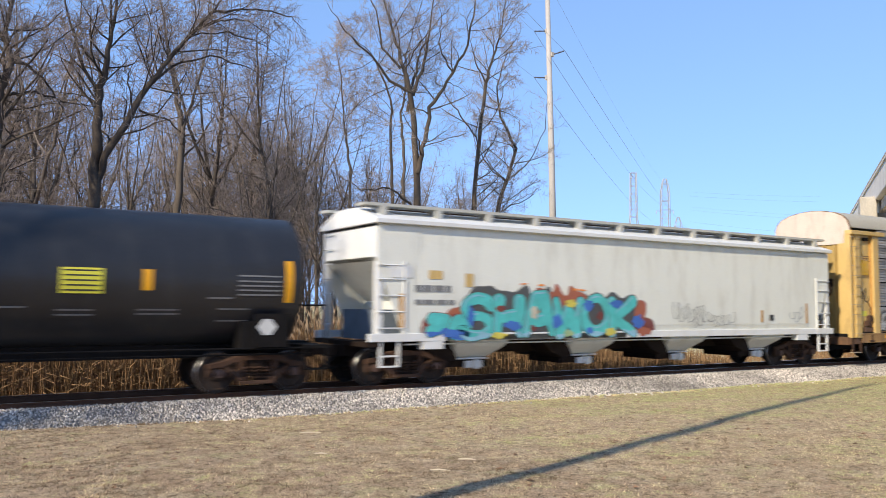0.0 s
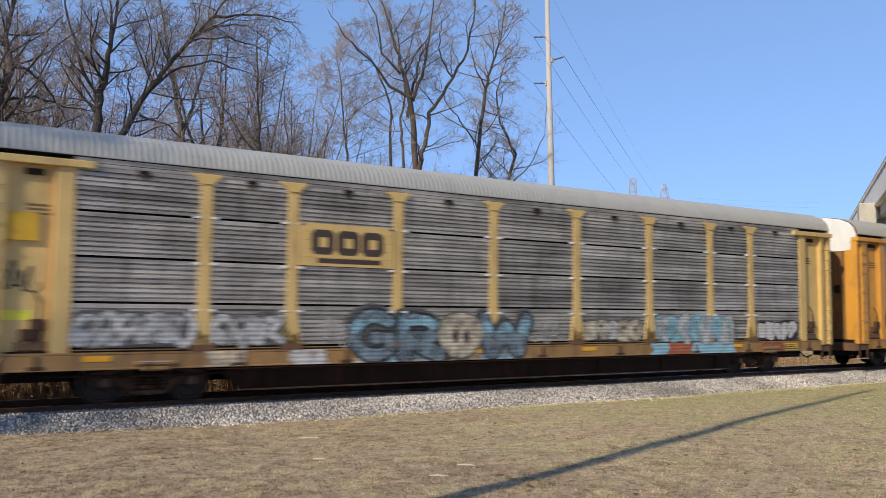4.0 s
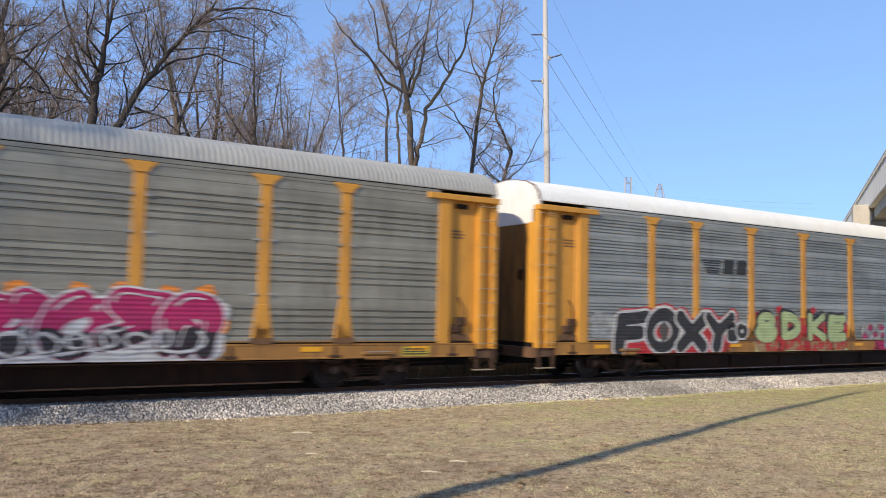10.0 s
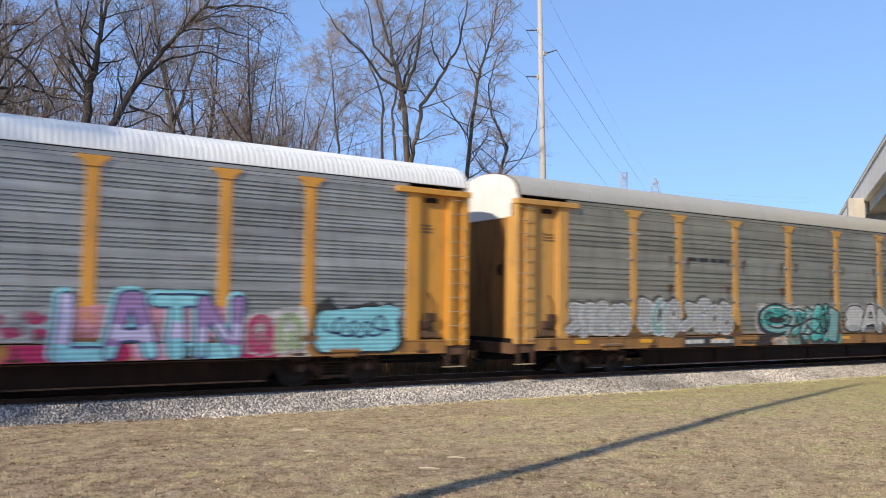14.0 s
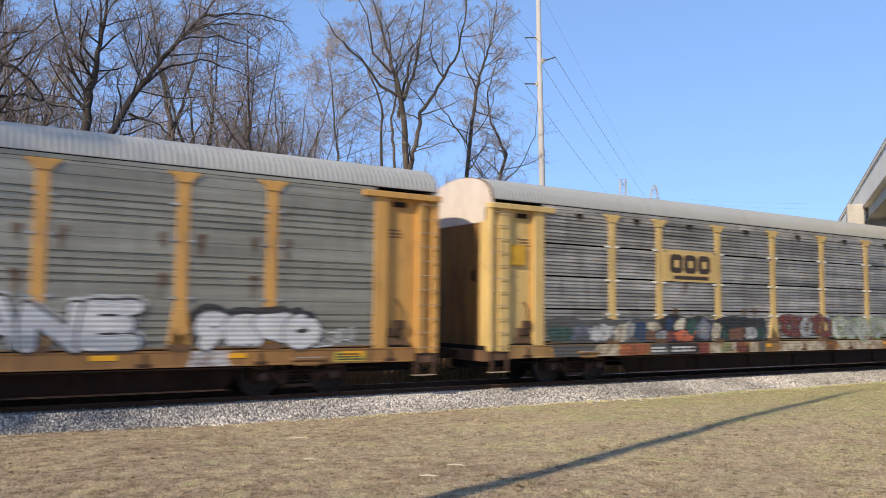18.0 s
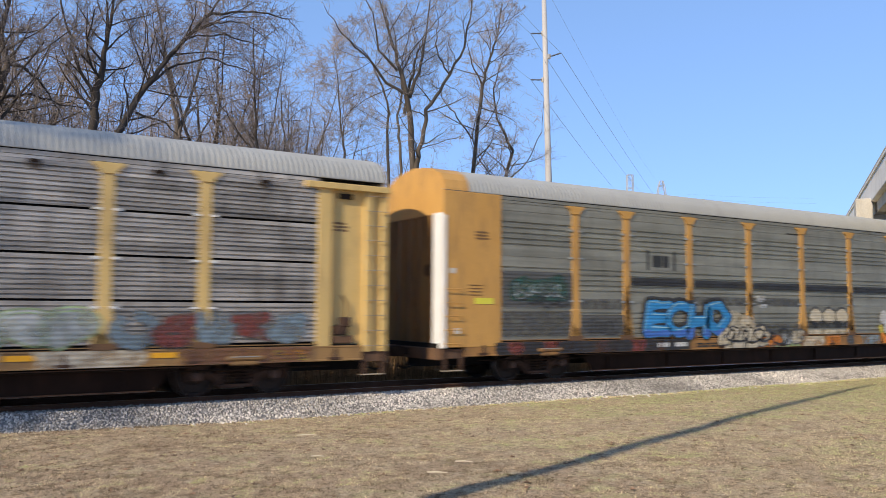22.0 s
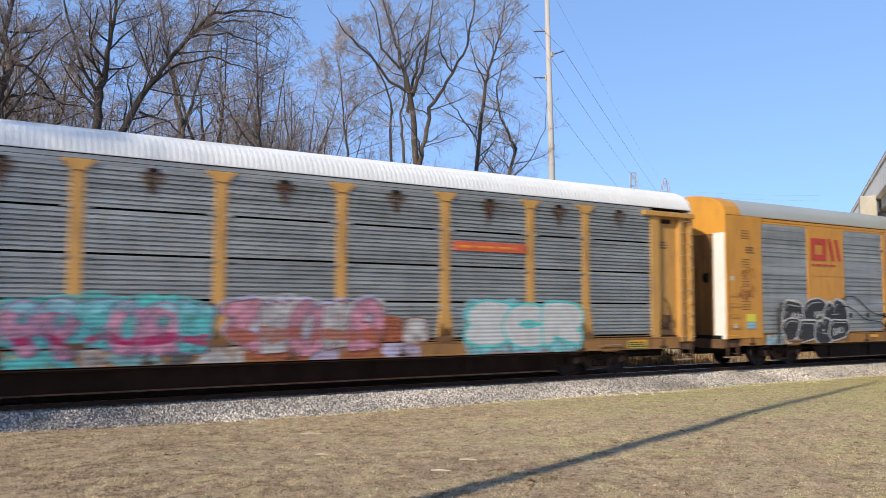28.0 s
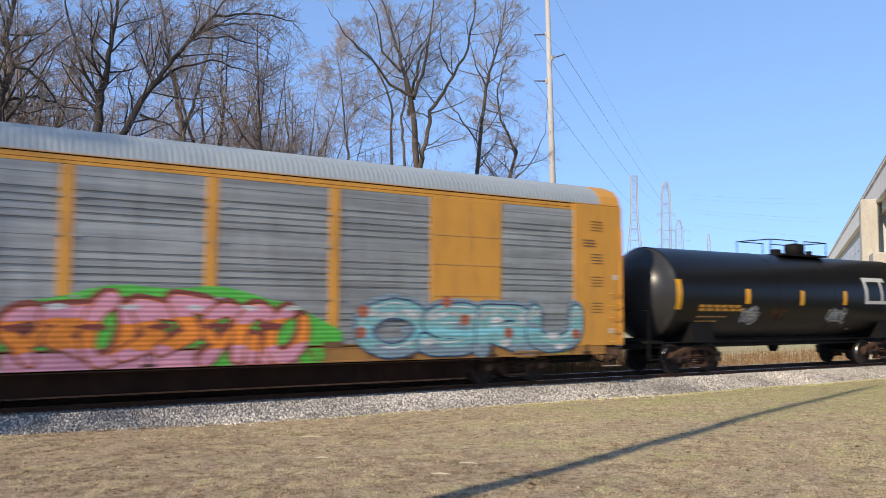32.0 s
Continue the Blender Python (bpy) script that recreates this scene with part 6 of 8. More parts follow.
piece(rack_a, "W", -1.9, -0.25, 0.8, 2.0, "old steel", "black", 0.17, 0.06, 1, 10, 0.0, 0.05, ((1.45, 1.75, "old sky"),), None, "soot")
scrawl(rack_a, -0.2, 0.9, 1.2, 1.85, "white", 33, 9, 0.016)
cloud(rack_a, 1.65, 3.95, 1.2, 1.85, "old soot", 29, 0, 4, 0.15)
piece(rack_a, 5, 1.7, 3.9, 1.2, 1.82, ("old cream", "old cream", "old white"), "soot", 0.1, 0.025, 1, 24, gap=0.05)
cloud(rack_a, 4.55, 8.15, 1.15, 1.95, "old sky", 30, 0, 6, 0.2)
piece(rack_a, 7, 4.6, 8.1, 1.1, 1.95, ("old white", "old sky"), "old steel", 0.11, 0.03, 1, 25, 0.1, gap=0.06)
cloud(rack_a, 9.3, 11.5, 1.15, 1.8, "black", 34, 0, 5, 0.12)
piece(rack_a, 5, 9.4, 11.4, 1.18, 1.74, "white", "black", 0.1, 0.025, 1, 26, 0.1, gap=0.06)
sill_paint(rack_a, (-9.0, -8.2, "old cream"), (-7.1, -6.2, "old white"), (-5.5, -5.0, "old cream"), (-5.0, -3.3, "old sky"), (-3.1, -2.0, "old cream"), (-1.9, -0.5, "old sky"), (4.4, 5.1, "sky"), (5.15, 6.1, "brick"), (6.2, 8.2, "sky"), (9.6, 10.8, "old brick"))

# autorack with the shield
plate(rack_b, -9.1, -6.95, 3.02, 4.86, amber, "sign_plate", "amber plate behind the shield")
SHIELD = [(-0.62, 0.62), (-0.45, 0.72), (-0.2, 0.66), (0, 0.72), (0.2, 0.66), (0.45, 0.72), (0.62, 0.62), (0.58, 0.3), (0.62, 0.0), (0.6, -0.35), (0.42, -0.6), (0, -0.74), (-0.42, -0.6), (-0.6, -0.35), (-0.62, 0.0), (-0.58, 0.3)]
cx, cz = -8.03, 4.02
part("shield", sheet([[(cx + a * 1.04, cz + b * 1.04) for a, b in SHIELD]], layer(3)), P["white"], rack_b, "white shield sign")
part("shield_top", sheet([[(cx + a * 0.94, cz + b * 0.94) for a, b in SHIELD if b >= 0.0]], layer(4)), mat("shield blue", (0.03, 0.08, 0.36), 0.5), rack_b, "blue upper field")
part("shield_bar", sheet([rect(cx - 0.34, cx + 0.34, cz + 0.38, cz + 0.5), rect(cx - 0.5, cx + 0.5, cz + 0.14, cz + 0.2)], layer(5)), P["white"], rack_b)
for i in range(7):
    a = cx - 0.5 + i * 0.155
    part("shield_stripe", sheet([rect(a, a + 0.075, cz - 0.3 - 0.3 * (1 - ((i - 3) / 3.6) ** 2), cz - 0.06)], layer(4)), P["pink"], rack_b, "pale red stripe")
for text, x0, x1, z0, z1 in (("BUILDING", -6.15, -4.45, 4.06, 4.34), ("AMERICA", -4.1, -2.3, 4.06, 4.34)):
    me = letters(text, 1.0, 0.02)
    me.materials.append(ink)
    stretched(me, x0, x1, z0, z1, layer(0) + 0.03)
    part("slogan_word", me, None, rack_b, "small black slogan word")
cloud(rack_b, -11.75, -9.7, 1.2, 2.35, "azure", 41, 0, 4, 0.15)
cloud(rack_b, -11.55, -7.7, 1.22, 2.12, "black", 40, 1, 5, 0.2)
piece(rack_b, 5, -11.7, -7.75, 1.18, 2.2, "black", "black", 0.2, 0.02, 2, 42, 0.15, 0.04, ((1.25, 1.42, "azure"), (1.62, 1.72, "azure")), "azure", gap=0.08, rough=0.04)
scrawl(rack_b, -11.3, -9.4, 1.25, 1.9, "azure", 49, 13, 0.05, 6), scrawl(rack_b, -9.0, -7.8, 1.2, 1.8, "azure", 39, 9, 0.035, 6)
cloud(rack_b, 0.3, 6.25, 0.77, 2.0, "white", 43, 0, 12, 0.25)
for x in (2.2, 3.3, 4.1, 5.0, 5.85):
    part("graffiti_accent", sheet([blob(x, 2.22, 0.22, 0.16, random.Random(int(x * 30)), 0.3, 12)], layer(0) - 0.001), P["orange"], rack_b, "orange sprayed accent")
for x in (0.55, 6.0):
    part("graffiti_accent", sheet([blob(x, 1.6, 0.28, 0.3, random.Random(46), 0.3)], layer(1)), P["orange"], rack_b)
piece(rack_b, 5, 0.5, 6.05, 0.79, 2.22, "magenta", "white", 0.28, 0.05, 2, 44, 0.3, 0.05, ((0.7, 1.42, "black"),), "white", gap=0.14)
scrawl(rack_b, 0.9, 5.8, 0.85, 1.5, "white", 37, 15, 0.05, 6)
scrawl(rack_b, -3.2, -2.5, 1.3, 1.9, "soot", 47, 6, 0.03)
sill_paint(rack_b, (0.5, 6.0, "black"), (0.4, 0.8, "white"), (2.3, 2.9, "white"), (4.0, 4.5, "white"), (5.4, 5.9, "old brick"))
number_plate(rack_b, -6.3, -4.0)

# autorack with the large readable letters
cloud(rack_c, -11.6, -10.2, 1.2, 1.95, "old grey", 50, 0, 4, 0.2)
cloud(rack_c, -10.3, -5.5, 0.78, 1.9, "red", 51, 0, 9, 0.3)
piece(rack_c, "FOXY", -10.65, -5.35, 0.78, 2.1, "black", "white", 0.18, 0.09, 3, 4, 0.05, 0.05, (), None, "red", (0.06, 0.05), gap=0.05)
part("graffiti_flower", sheet([blob(-8.63, 1.42, 0.2, 0.3, random.Random(53), 0.2, 16)], layer(7)), P["soot"], rack_c)
piece(rack_c, 2, -5.65, -4.65, 1.15, 1.72, "black", "white", 0.09, 0.07, 2, 54)
cloud(rack_c, -4.2, 1.15, 0.78, 1.9, "old red", 55, 0, 9, 0.35)
for x0, ch, k in ((-4.2, "8", 1), (-2.85, "D", 2), (-1.35, "K", 3), (-0.1, "E", 4)):
    piece(rack_c, ch, x0 + 0.04, x0 + 1.12, 1.12, 2.1, "lime", "soot", 0.145, 0.015, 2, k, 0.0, 0.03, (), None, "black", (-0.07, 0.07))
for x, z in ((-4.05, 2.0), (-2.9, 2.2), (-2.75, 1.5), (-1.5, 1.55), (-0.95, 2.2), (-0.2, 1.5), (0.85, 1.95), (1.05, 1.5)):
    part("graffiti_accent", sheet([blob(x, z, 0.16, 0.15, random.Random(int(x * 40)), 0.3, 10)], layer(0) - 0.001), P["red"], rack_c, "red sprayed accent")
sill_paint(rack_c, (-10.2, -5.9, "old red"), (-10.4, -10.0, "white"), (-9.6, -9.2, "black"), (-8.9, -8.4, "white"), (-7.6, -7.0, "white"), (-4.2, -3.0, "lime"), (-2.95, -2.6, "old red"), (-2.55, -1.5, "lime"), (-1.45, -1.15, "red"), (-1.1, -0.15, "lime"), (-0.1, 1.1, "lime"), (2.9, 3.8, "magenta"), (3.85, 4.6, "lavender"), (4.7, 5.2, "magenta"), (5.25, 6.0, "pink"), (6.1, 7.4, "cyan"), (7.5, 8.3, "magenta"), (8.4, 9.1, "old white"))
cloud(rack_c, 2.1, 3.8, 1.15, 1.75, "old grey", 56, 0, 5, 0.3)
for x, z in ((2.3, 1.3), (2.7, 1.6), (3.0, 1.35), (3.4, 1.65), (3.55, 1.3)):
    part("graffiti_accent", sheet([blob(x, z, 0.2, 0.12, random.Random(int(x * 45)), 0.3, 10)], layer(1)), P["old magenta"], rack_c, "faded magenta sprayed patch")
cloud(rack_c, 3.8, 7.5, 1.15, 1.9, "old pink", 58, 0, 6, 0.25)
piece(rack_c, "LATN", 3.8, 7.5, 0.79, 2.12, ("lavender", "violet", "cyan", "violet"), "navy", 0.12, 0.05, 3, 1, 0.0, 0.04, ((0.7, 1.1, "cyan"), (1.15, 1.5, "lavender")), None, "cyan", (-0.08, 0.06), gap=0.04)
cloud(rack_c, 7.5, 9.1, 1.15, 1.8, "old white", 61, 0, 4, 0.3)
piece(rack_c, 2, 7.6, 9.0, 0.85, 1.75, ("old magenta", "old leaf"), "old white", 0.11, 0.04, 1, 59)
cloud(rack_c, 9.2, 11.6, 0.8, 1.98, "black", 62, 0, 8, 0.3)
cloud(rack_c, 9.28, 11.5, 0.86, 1.9, "cyan", 60, 1, 8, 0.3)
scrawl(rack_c, 9.5, 11.3, 1.2, 1.75, "navy", 65, 9, 0.04, 3)
for i in range(6):
    part("stripe_mark", sheet([[(-6.85 + i * 0.05, 3.75 - i * 0.08), (-5.9 - i * 0.02, 3.75 - i * 0.08), (-5.93 - i * 0.02, 3.71 - i * 0.08), (-6.87 + i * 0.05, 3.71 - i * 0.08)]], layer(0) + 0.025), ink, rack_c)
for x in (-5.8, -5.15):
    part("block_mark", sheet([[(x, 3.32), (x + 0.5, 3.32), (x + 0.56, 3.78), (x + 0.06, 3.78)]], layer(0) + 0.025), ink, rack_c, "black block mark")

# autorack with pale outlined graffiti
cloud(rack_d, -11.75, -9.25, 1.2, 1.9, "old grey", 59, 0, 6, 0.25)
piece(rack_d, 5, -11.7, -9.3, 1.18, 1.98, "old grey", "white", 0.11, 0.04, 1, 61, 0.2, 0.06, (), None, "old soot", arch=0.15, gap=0.06)
piece(rack_d, 3, -8.9, -7.15, 1.16, 2.28, ("old grey", "old teal"), "white", 0.12, 0.05, 1, 62, 0.15, 0.08, (), None, "soot", gap=0.06)
piece(rack_d, 4, -6.9, -4.6, 1.16, 2.2, "old grey", "white", 0.13, 0.04, 1, 63, 0.15, 0.08, (), None, "soot", gap=0.08)
cloud(rack_d, -3.4, 1.45, 1.15, 2.15, "old white", 69, 0, 9, 0.3)
piece(rack_d, "C", -3.1, -1.5, 1.15, 2.1, "old turquoise", "black", 0.17, 0.07, 2, 64, 0.0, 0.03, ((1.15, 1.45, "teal"),), "white", "black", (-0.08, -0.05))
piece(rack_d, 3, -1.75, -0.2, 1.0, 2.0, ("teal", "old turquoise"), "black", 0.1, 0.05, 1, 165, 0.2, 0.1, (), "white", gap=0.05)
piece(rack_d, 4, -0.6, 1.35, 0.85, 2.12, ("teal", "turquoise", "old turquoise"), "black", 0.12, 0.06, 2, 65, 0.1, 0.08, (), "white", "soot", (0.07, -0.06), gap=0.05)
scrawl(rack_d, -2.9, 1.3, 1.2, 2.0, "black", 166, 9, 0.045, 6)
sill_paint(rack_d, (-3.3, -2.5, "black"), (-2.4, -1.6, "old white"), (-1.5, -0.9, "old teal"), (-0.9, -0.4, "black"), (-0.3, 0.5, "old teal"), (0.5, 0.9, "soot"), (0.9, 1.6, "old turquoise"), (7.3, 8.2, "old white"))
piece(rack_d, "SANE", 1.95, 6.25, 1.16, 2.08, "white", "black", 0.14, 0.05, 2, 2, 0.0, 0.06, ((1.15, 1.4, "grey"),), "white", "old white", (0.0, 0.08), gap=0.05, arch=0.08)
piece(rack_d, 4, 7.5, 10.2, 1.12, 1.95, "white", "soot", 0.17, 0.03, 3, 67, 0.1, 0.06, (), None, "black", (-0.1, 0.13), gap=0.12)
scrawl(rack_d, 10.15, 11.3, 1.2, 1.65, "white", 68, 8, 0.025)
bars("slogan_bar", rack_d, -6.7, -4.6, 3.45, 3.65, 1, layer(0) + 0.025, ink)
number_plate(rack_d, -6.9, -4.5)
for x in (-7.1, -4.35, -1.45, 1.45, 4.35, 7.1, 9.1):
    rust_patches(rack_d, (x - 0.4, x + 0.4), 3.35, 3.62, int(x * 10)), rust_patches(rack_d, (x - 0.4,), 2.4, 2.75, int(x * 11))

# second sooty autorack
bracket_sign(rack_e, amber_pale, mat("dark brown block paint", (0.055, 0.035, 0.025), 0.6))
plate(rack_e, -12.95, -12.35, 3.3, 3.85, mat("orange sticker", (0.60, 0.33, 0.02), 0.5), "sticker", "golden square sticker", -1.4845)
cloud(rack_e, -11.6, -7.2, 1.15, 1.84, "soot", 71, 0, 9, 0.25)
cloud(rack_e, -7.6, -1.9, 1.15, 1.9, "black", 72, 0, 10, 0.2)


def block(car, x0, x1, z0, z1, colour, seed, k):
    """A rounded patch of one sprayed colour, with a drip or two."""
    rng, n, pts = random.Random(seed), 22, []
    for j in range(n):
        c, s = math.cos(2 * math.pi * (j + 0.5) / n), math.sin(2 * math.pi * (j + 0.5) / n)
        r = (abs(c) ** 3 + abs(s) ** 3) ** (-1 / 3) * rng.uniform(0.74, 1.2)
        pts.append(((x0 + x1) / 2 + (x1 - x0) / 2 * r * c + 0.08 * (z1 - z0) * s, (z0 + z1) / 2 + (z1 - z0) / 2 * r * s))
    o = part("graffiti_letter", sheet([pts], layer(k) - 0.0004 * (seed % 5)), P[colour], car, colour + " sprayed patch")
    for q in range(2):
        x, w = rng.uniform(x0 + 0.1, x1 - 0.1), rng.uniform(0.02, 0.04)
        part("letter_stroke", sheet([[(x, z0 + 0.04), (x + w, z0 + 0.05), (x + w * 1.6, (z0 + z1) / 2), (x + w * 3, z1 - 0.08), (x + w * 2, z1 - 0.07), (x + w * 0.4, (z0 + z1) / 2)]], layer(k + 1)), P["soot"], o)
    return o


for i, (x0, x1, z0, z1, c) in enumerate((
        (-11.6, -10.7, 1.2, 1.6, "old pine"), (-10.7, -10.1, 1.18, 1.68, "old slate"), (-10.1, -9.05, 1.2, 1.68, "old white"), (-9.05, -8.6, 1.18, 1.72, "old cream"),
        (-8.65, -8.25, 1.2, 1.75, "old white"), (-8.22, -7.75, 1.2, 1.76, "navy"), (-7.72, -7.1, 1.48, 1.76, "old cream"), (-7.74, -7.35, 1.18, 1.48, "umber"), (-7.3, -6.85, 1.18, 1.5, "old grey"),
        (-6.85, -6.5, 1.5, 1.86, "navy"), (-6.85, -6.45, 1.17, 1.48, "maroon"), (-6.5, -5.92, 1.5, 1.86, "cream"), (-6.45, -5.5, 1.17, 1.5, "salmon"), (-5.92, -5.48, 1.36, 1.86, "pine"), (-5.48, -4.75, 1.2, 1.84, "slate"), (-5.3, -4.9, 1.3, 1.74, "old grey"),
        (-4.72, -4.3, 1.16, 1.76, "cream"), (-4.28, -3.9, 1.18, 1.72, "old pine"), (-3.9, -3.08, 1.17, 1.6, "umber"), (-3.05, -2.42, 1.2, 1.62, "old white"), (-2.4, -2.0, 1.18, 1.6, "old pine"))):
    block(rack_e, x0, x1, z0, z1, c, 60 + i, 1 + i % 2)
for x0, x1, c in ((-11.4, -9.8, "soot"), (-9.75, -8.85, "old cream"), (-8.8, -7.66, "old brick"), (-7.64, -6.75, "soot"), (-6.73, -5.4, "black"), (-5.38, -4.8, "maroon"), (-4.76, -4.34, "old cream"), (-4.3, -3.86, "old leaf"), (-3.84, -3.5, "old cream"), (-3.45, -3.05, "old maroon"), (-2.85, -2.35, "old cream"), (-2.33, -1.95, "soot")):
    part("graffiti_sill_band", sheet([[(x0 - 0.06 * math.sin(9 * x0), 0.768), (x1 + 0.05 * math.sin(7 * x1), 0.768), (x1 - 0.1 * math.sin(5 * x1), 0.9), (x1 + 0.08 * math.sin(3 * x1), 1.1), (x0 + 0.1 * math.sin(4 * x0), 1.1), (x0 + 0.12 * math.sin(8 * x0), 0.85)]], layer(0) - 0.0005 - 0.0005 * (int(x0 * 3) % 3)), P[c], rack_e, c + " sprayed stretch of the sill")
bars("graffiti_lettering", rack_e, -7.5, -6.85, 0.82, 1.02, 2, layer(1), ink_white, "unreadable white sprayed lettering")
bars("graffiti_lettering", rack_e, -6.6, -5.5, 0.82, 1.02, 2, layer(1), ink_white, "unreadable white sprayed lettering")
rust_patches(rack_e, (-6.4, -3.0, -2.5), 1.9, 2.2, 93), rust_patches(rack_e, (-5.9,), 2.7, 3.2, 94)
piece(rack_e, 5, -1.15, 1.9, 1.2, 2.0, ("old maroon", "old maroon", "old white"), "old soot", 0.1, 0.03, 1, 75, 0.1, 0.06, gap=0.04)
piece(rack_e, 6, 2.0, 6.9, 1.17, 1.92, ("old white", "old grey"), "old leaf", 0.16, 0.05, 1, 76, 0.1, 0.05, (), "old leaf", gap=0.1)
piece(rack_e, 5, 7.3, 11.4, 1.17, 1.9, ("old steel", "old maroon"), "old soot", 0.13, 0.03, 1, 77, 0.1, 0.05, gap=0.08)
sill_paint(rack_e, (-1.2, 1.5, "old cream"), (1.5, 2.2, "old umber"), (2.3, 5.2, "old cream"), (5.9, 7.9, "old cream"), (8.6, 11.5, "old umber"))

# flush ended autorack
for x0, x1, z0, z1 in ((-11.7, -9.25, 2.05, 3.02), (-8.95, -7.25, 1.25, 1.85)):
    part("black_panel", sheet([rect(x0, x1, z0, z1)], layer(0) + 0.004), P["soot"], rack_f, "black overpainted panel")
for x0, x1, z0, z1 in ((-11.7, -9.25, 1.25, 1.95), (-8.95, -7.25, 2.0, 2.3)):
    part("black_band", sheet([rect(x0, x1, z0, z1)], layer(0) + 0.008), P["old soot"], rack_f, "black sprayed band")
for i, (a, b) in enumerate(zip((-7.1,) + POSTS[2:], POSTS[2:] + (11.75,))):
    part("black_band", sheet([rect(a + 0.17, b - 0.17, 2.72 - 0.01 * i, 2.95 - 0.01 * i)], layer(0) + 0.004), P["black"], rack_f, "black sprayed band along the side")
cloud(rack_f, -11.5, -9.4, 2.2, 2.85, "old pine", 81, 0, 5, 0.3)
scrawl(rack_f, -11.5, -9.5, 2.3, 2.8, "old grey", 78, 12, 0.025, 1), scrawl(rack_f, -11.3, -9.4, 2.1, 2.6, "black", 79, 12, 0.04, 1)
scrawl(rack_f, -8.8, -7.4, 1.3, 1.75, "black", 80, 11, 0.03, 1)
piece(rack_f, "ECHo", -6.3, -2.6, 1.16, 2.26, "azure", "black", 0.155, 0.045, 2, 6, 0.12, 0.07, ((1.15, 1.4, "blue"),), "sky", "black", (-0.05, 0.07), gap=0.12, over=False)
cloud(rack_f, -2.75, -1.1, 1.1, 1.78, "old cream", 83, 0, 3, 0.5)
piece(rack_f, 3, -3.1, -0.9, 0.78, 1.45, "cream", "black", 0.09, 0.05, 2, 84, 0.5, 0.12, gap=0.03)
piece(rack_f, 4, -1.1, 1.4, 0.78, 1.25, ("old cream", "old orange", "old grey"), "soot", 0.09, 0.04, 1, 184, 0.4, 0.1, gap=0.03)
scrawl(rack_f, -2.9, 0.6, 0.85, 1.5, "black", 185, 9, 0.05, 6)
cloud(rack_f, -1.2, 1.35, 1.18, 1.6, "old soot", 85, 0, 4, 0.2)
for x in (-0.95, -0.8, -0.9):
    part("graffiti_accent", sheet([blob(x, 2.55 - 0.4 * (x + 1) * 5, 0.28, 0.06, random.Random(int(x * 90)), 0.3, 12)], layer(1)), P["old white"], rack_f, "white sprayed smear")
for x in (2.15, 2.95, 3.75):
    part("graffiti_letter", sheet([blob(x, 1.84, 0.43, 0.31, random.Random(int(x * 20)), 0.08, 18)], layer(1)), P["soot"], rack_f)
    part("graffiti_letter", sheet([blob(x, 1.81, 0.38, 0.26, random.Random(int(x * 20)), 0.08, 18)], layer(2)), P["cream"], rack_f, "pale cream sprayed dome")
part("graffiti_fill", sheet([rect(1.65, 4.2, 1.38, 1.64)], layer(3)), P["old black"], rack_f, "black sprayed bar")
part("graffiti_fill", sheet([rect(1.7, 4.2, 1.18, 1.34)], layer(3)), P["old cream"], rack_f, "cream sprayed bar")
part("graffiti_letter", sheet([blob(6.55, 1.75, 0.34, 0.28, random.Random(2), 0.1, 16)], layer(1)), P["white"], rack_f, "white sprayed heart shape")
part("graffiti_letter", sheet([blob(6.65, 1.42, 0.18, 0.26, random.Random(5), 0.1, 14)], layer(2)), P["white"], rack_f)
cloud(rack_f, 9.0, 11.7, 1.9, 2.82, "black", 88, 0, 4, 0.15)
piece(rack_f, 3, 9.1, 11.65, 1.9, 2.8, "black", "white", 0.13, 0.03, 1, 89, 0.3, 0.06, (), None, None, gap=0.04)
cloud(rack_f, 7.3, 9.0, 1.95, 2.75, "soot", 87, 0, 4, 0.5)
scrawl(rack_f, 7.5, 9.1, 1.95, 2.7, "old pink", 188, 9, 0.04, 2)
part("black_panel", sheet([rect(-4.2, 1.4, 2.14, 2.42)], layer(0) + 0.029), P["old soot"], rack_f, "sooty smear along the side")
sill_paint(rack_f, (-11.9, -4.9, "black"), (-11.4, -11.0, "old maroon"), (-10.3, -9.8, "old maroon"), (-8.3, -7.9, "old maroon"), (-6.9, -6.4, "old maroon"), (-2.9, -1.3, "cream"), (-1.2, -0.3, "old orange"), (-0.3, 1.2, "old leaf"), (1.4, 2.6, "old cream"), (2.8, 3.6, "old orange"), (4.1, 4.5, "soot"), (5.0, 6.1, "old steel"))
cloud(rack_f, 6.3, 7.95, 0.78, 1.2, "orange", 186, 3, 6, 0.35)
cloud(rack_f, 6.2, 7.2, 1.15, 1.4, "old yellow", 187, 1, 3, 0.3)
number_plate(rack_f, -5.9, -4.4)
part("block_mark", sheet([rect(-6.0, -5.6, 3.3, 3.65), rect(-5.55, -5.3, 3.3, 3.65), rect(-6.25, -6.15, 3.2, 3.8), rect(-5.1, -5.0, 3.2, 3.8)], layer(0) + 0.028), ink, rack_f)
part("roof_slot", sheet([rect(0.6, 1.3, 4.66, 4.7)], layer(0) + 0.028), ink, rack_f)
part("sticker", sheet([rect(-12.6, -12.0, 2.12, 2.28)], layer(0)), sticker_yellow, rack_f, "yellow sticker")
part("dark_streak", sheet([[(7.25, 2.1), (7.6, 2.12), (8.9, 1.25), (8.6, 1.22)]], layer(0) + 0.028), P["old soot"], rack_f, "black sprayed streak")
rust_patches(rack_f, (-7.1, -1.45), 1.2, 1.6, 97)
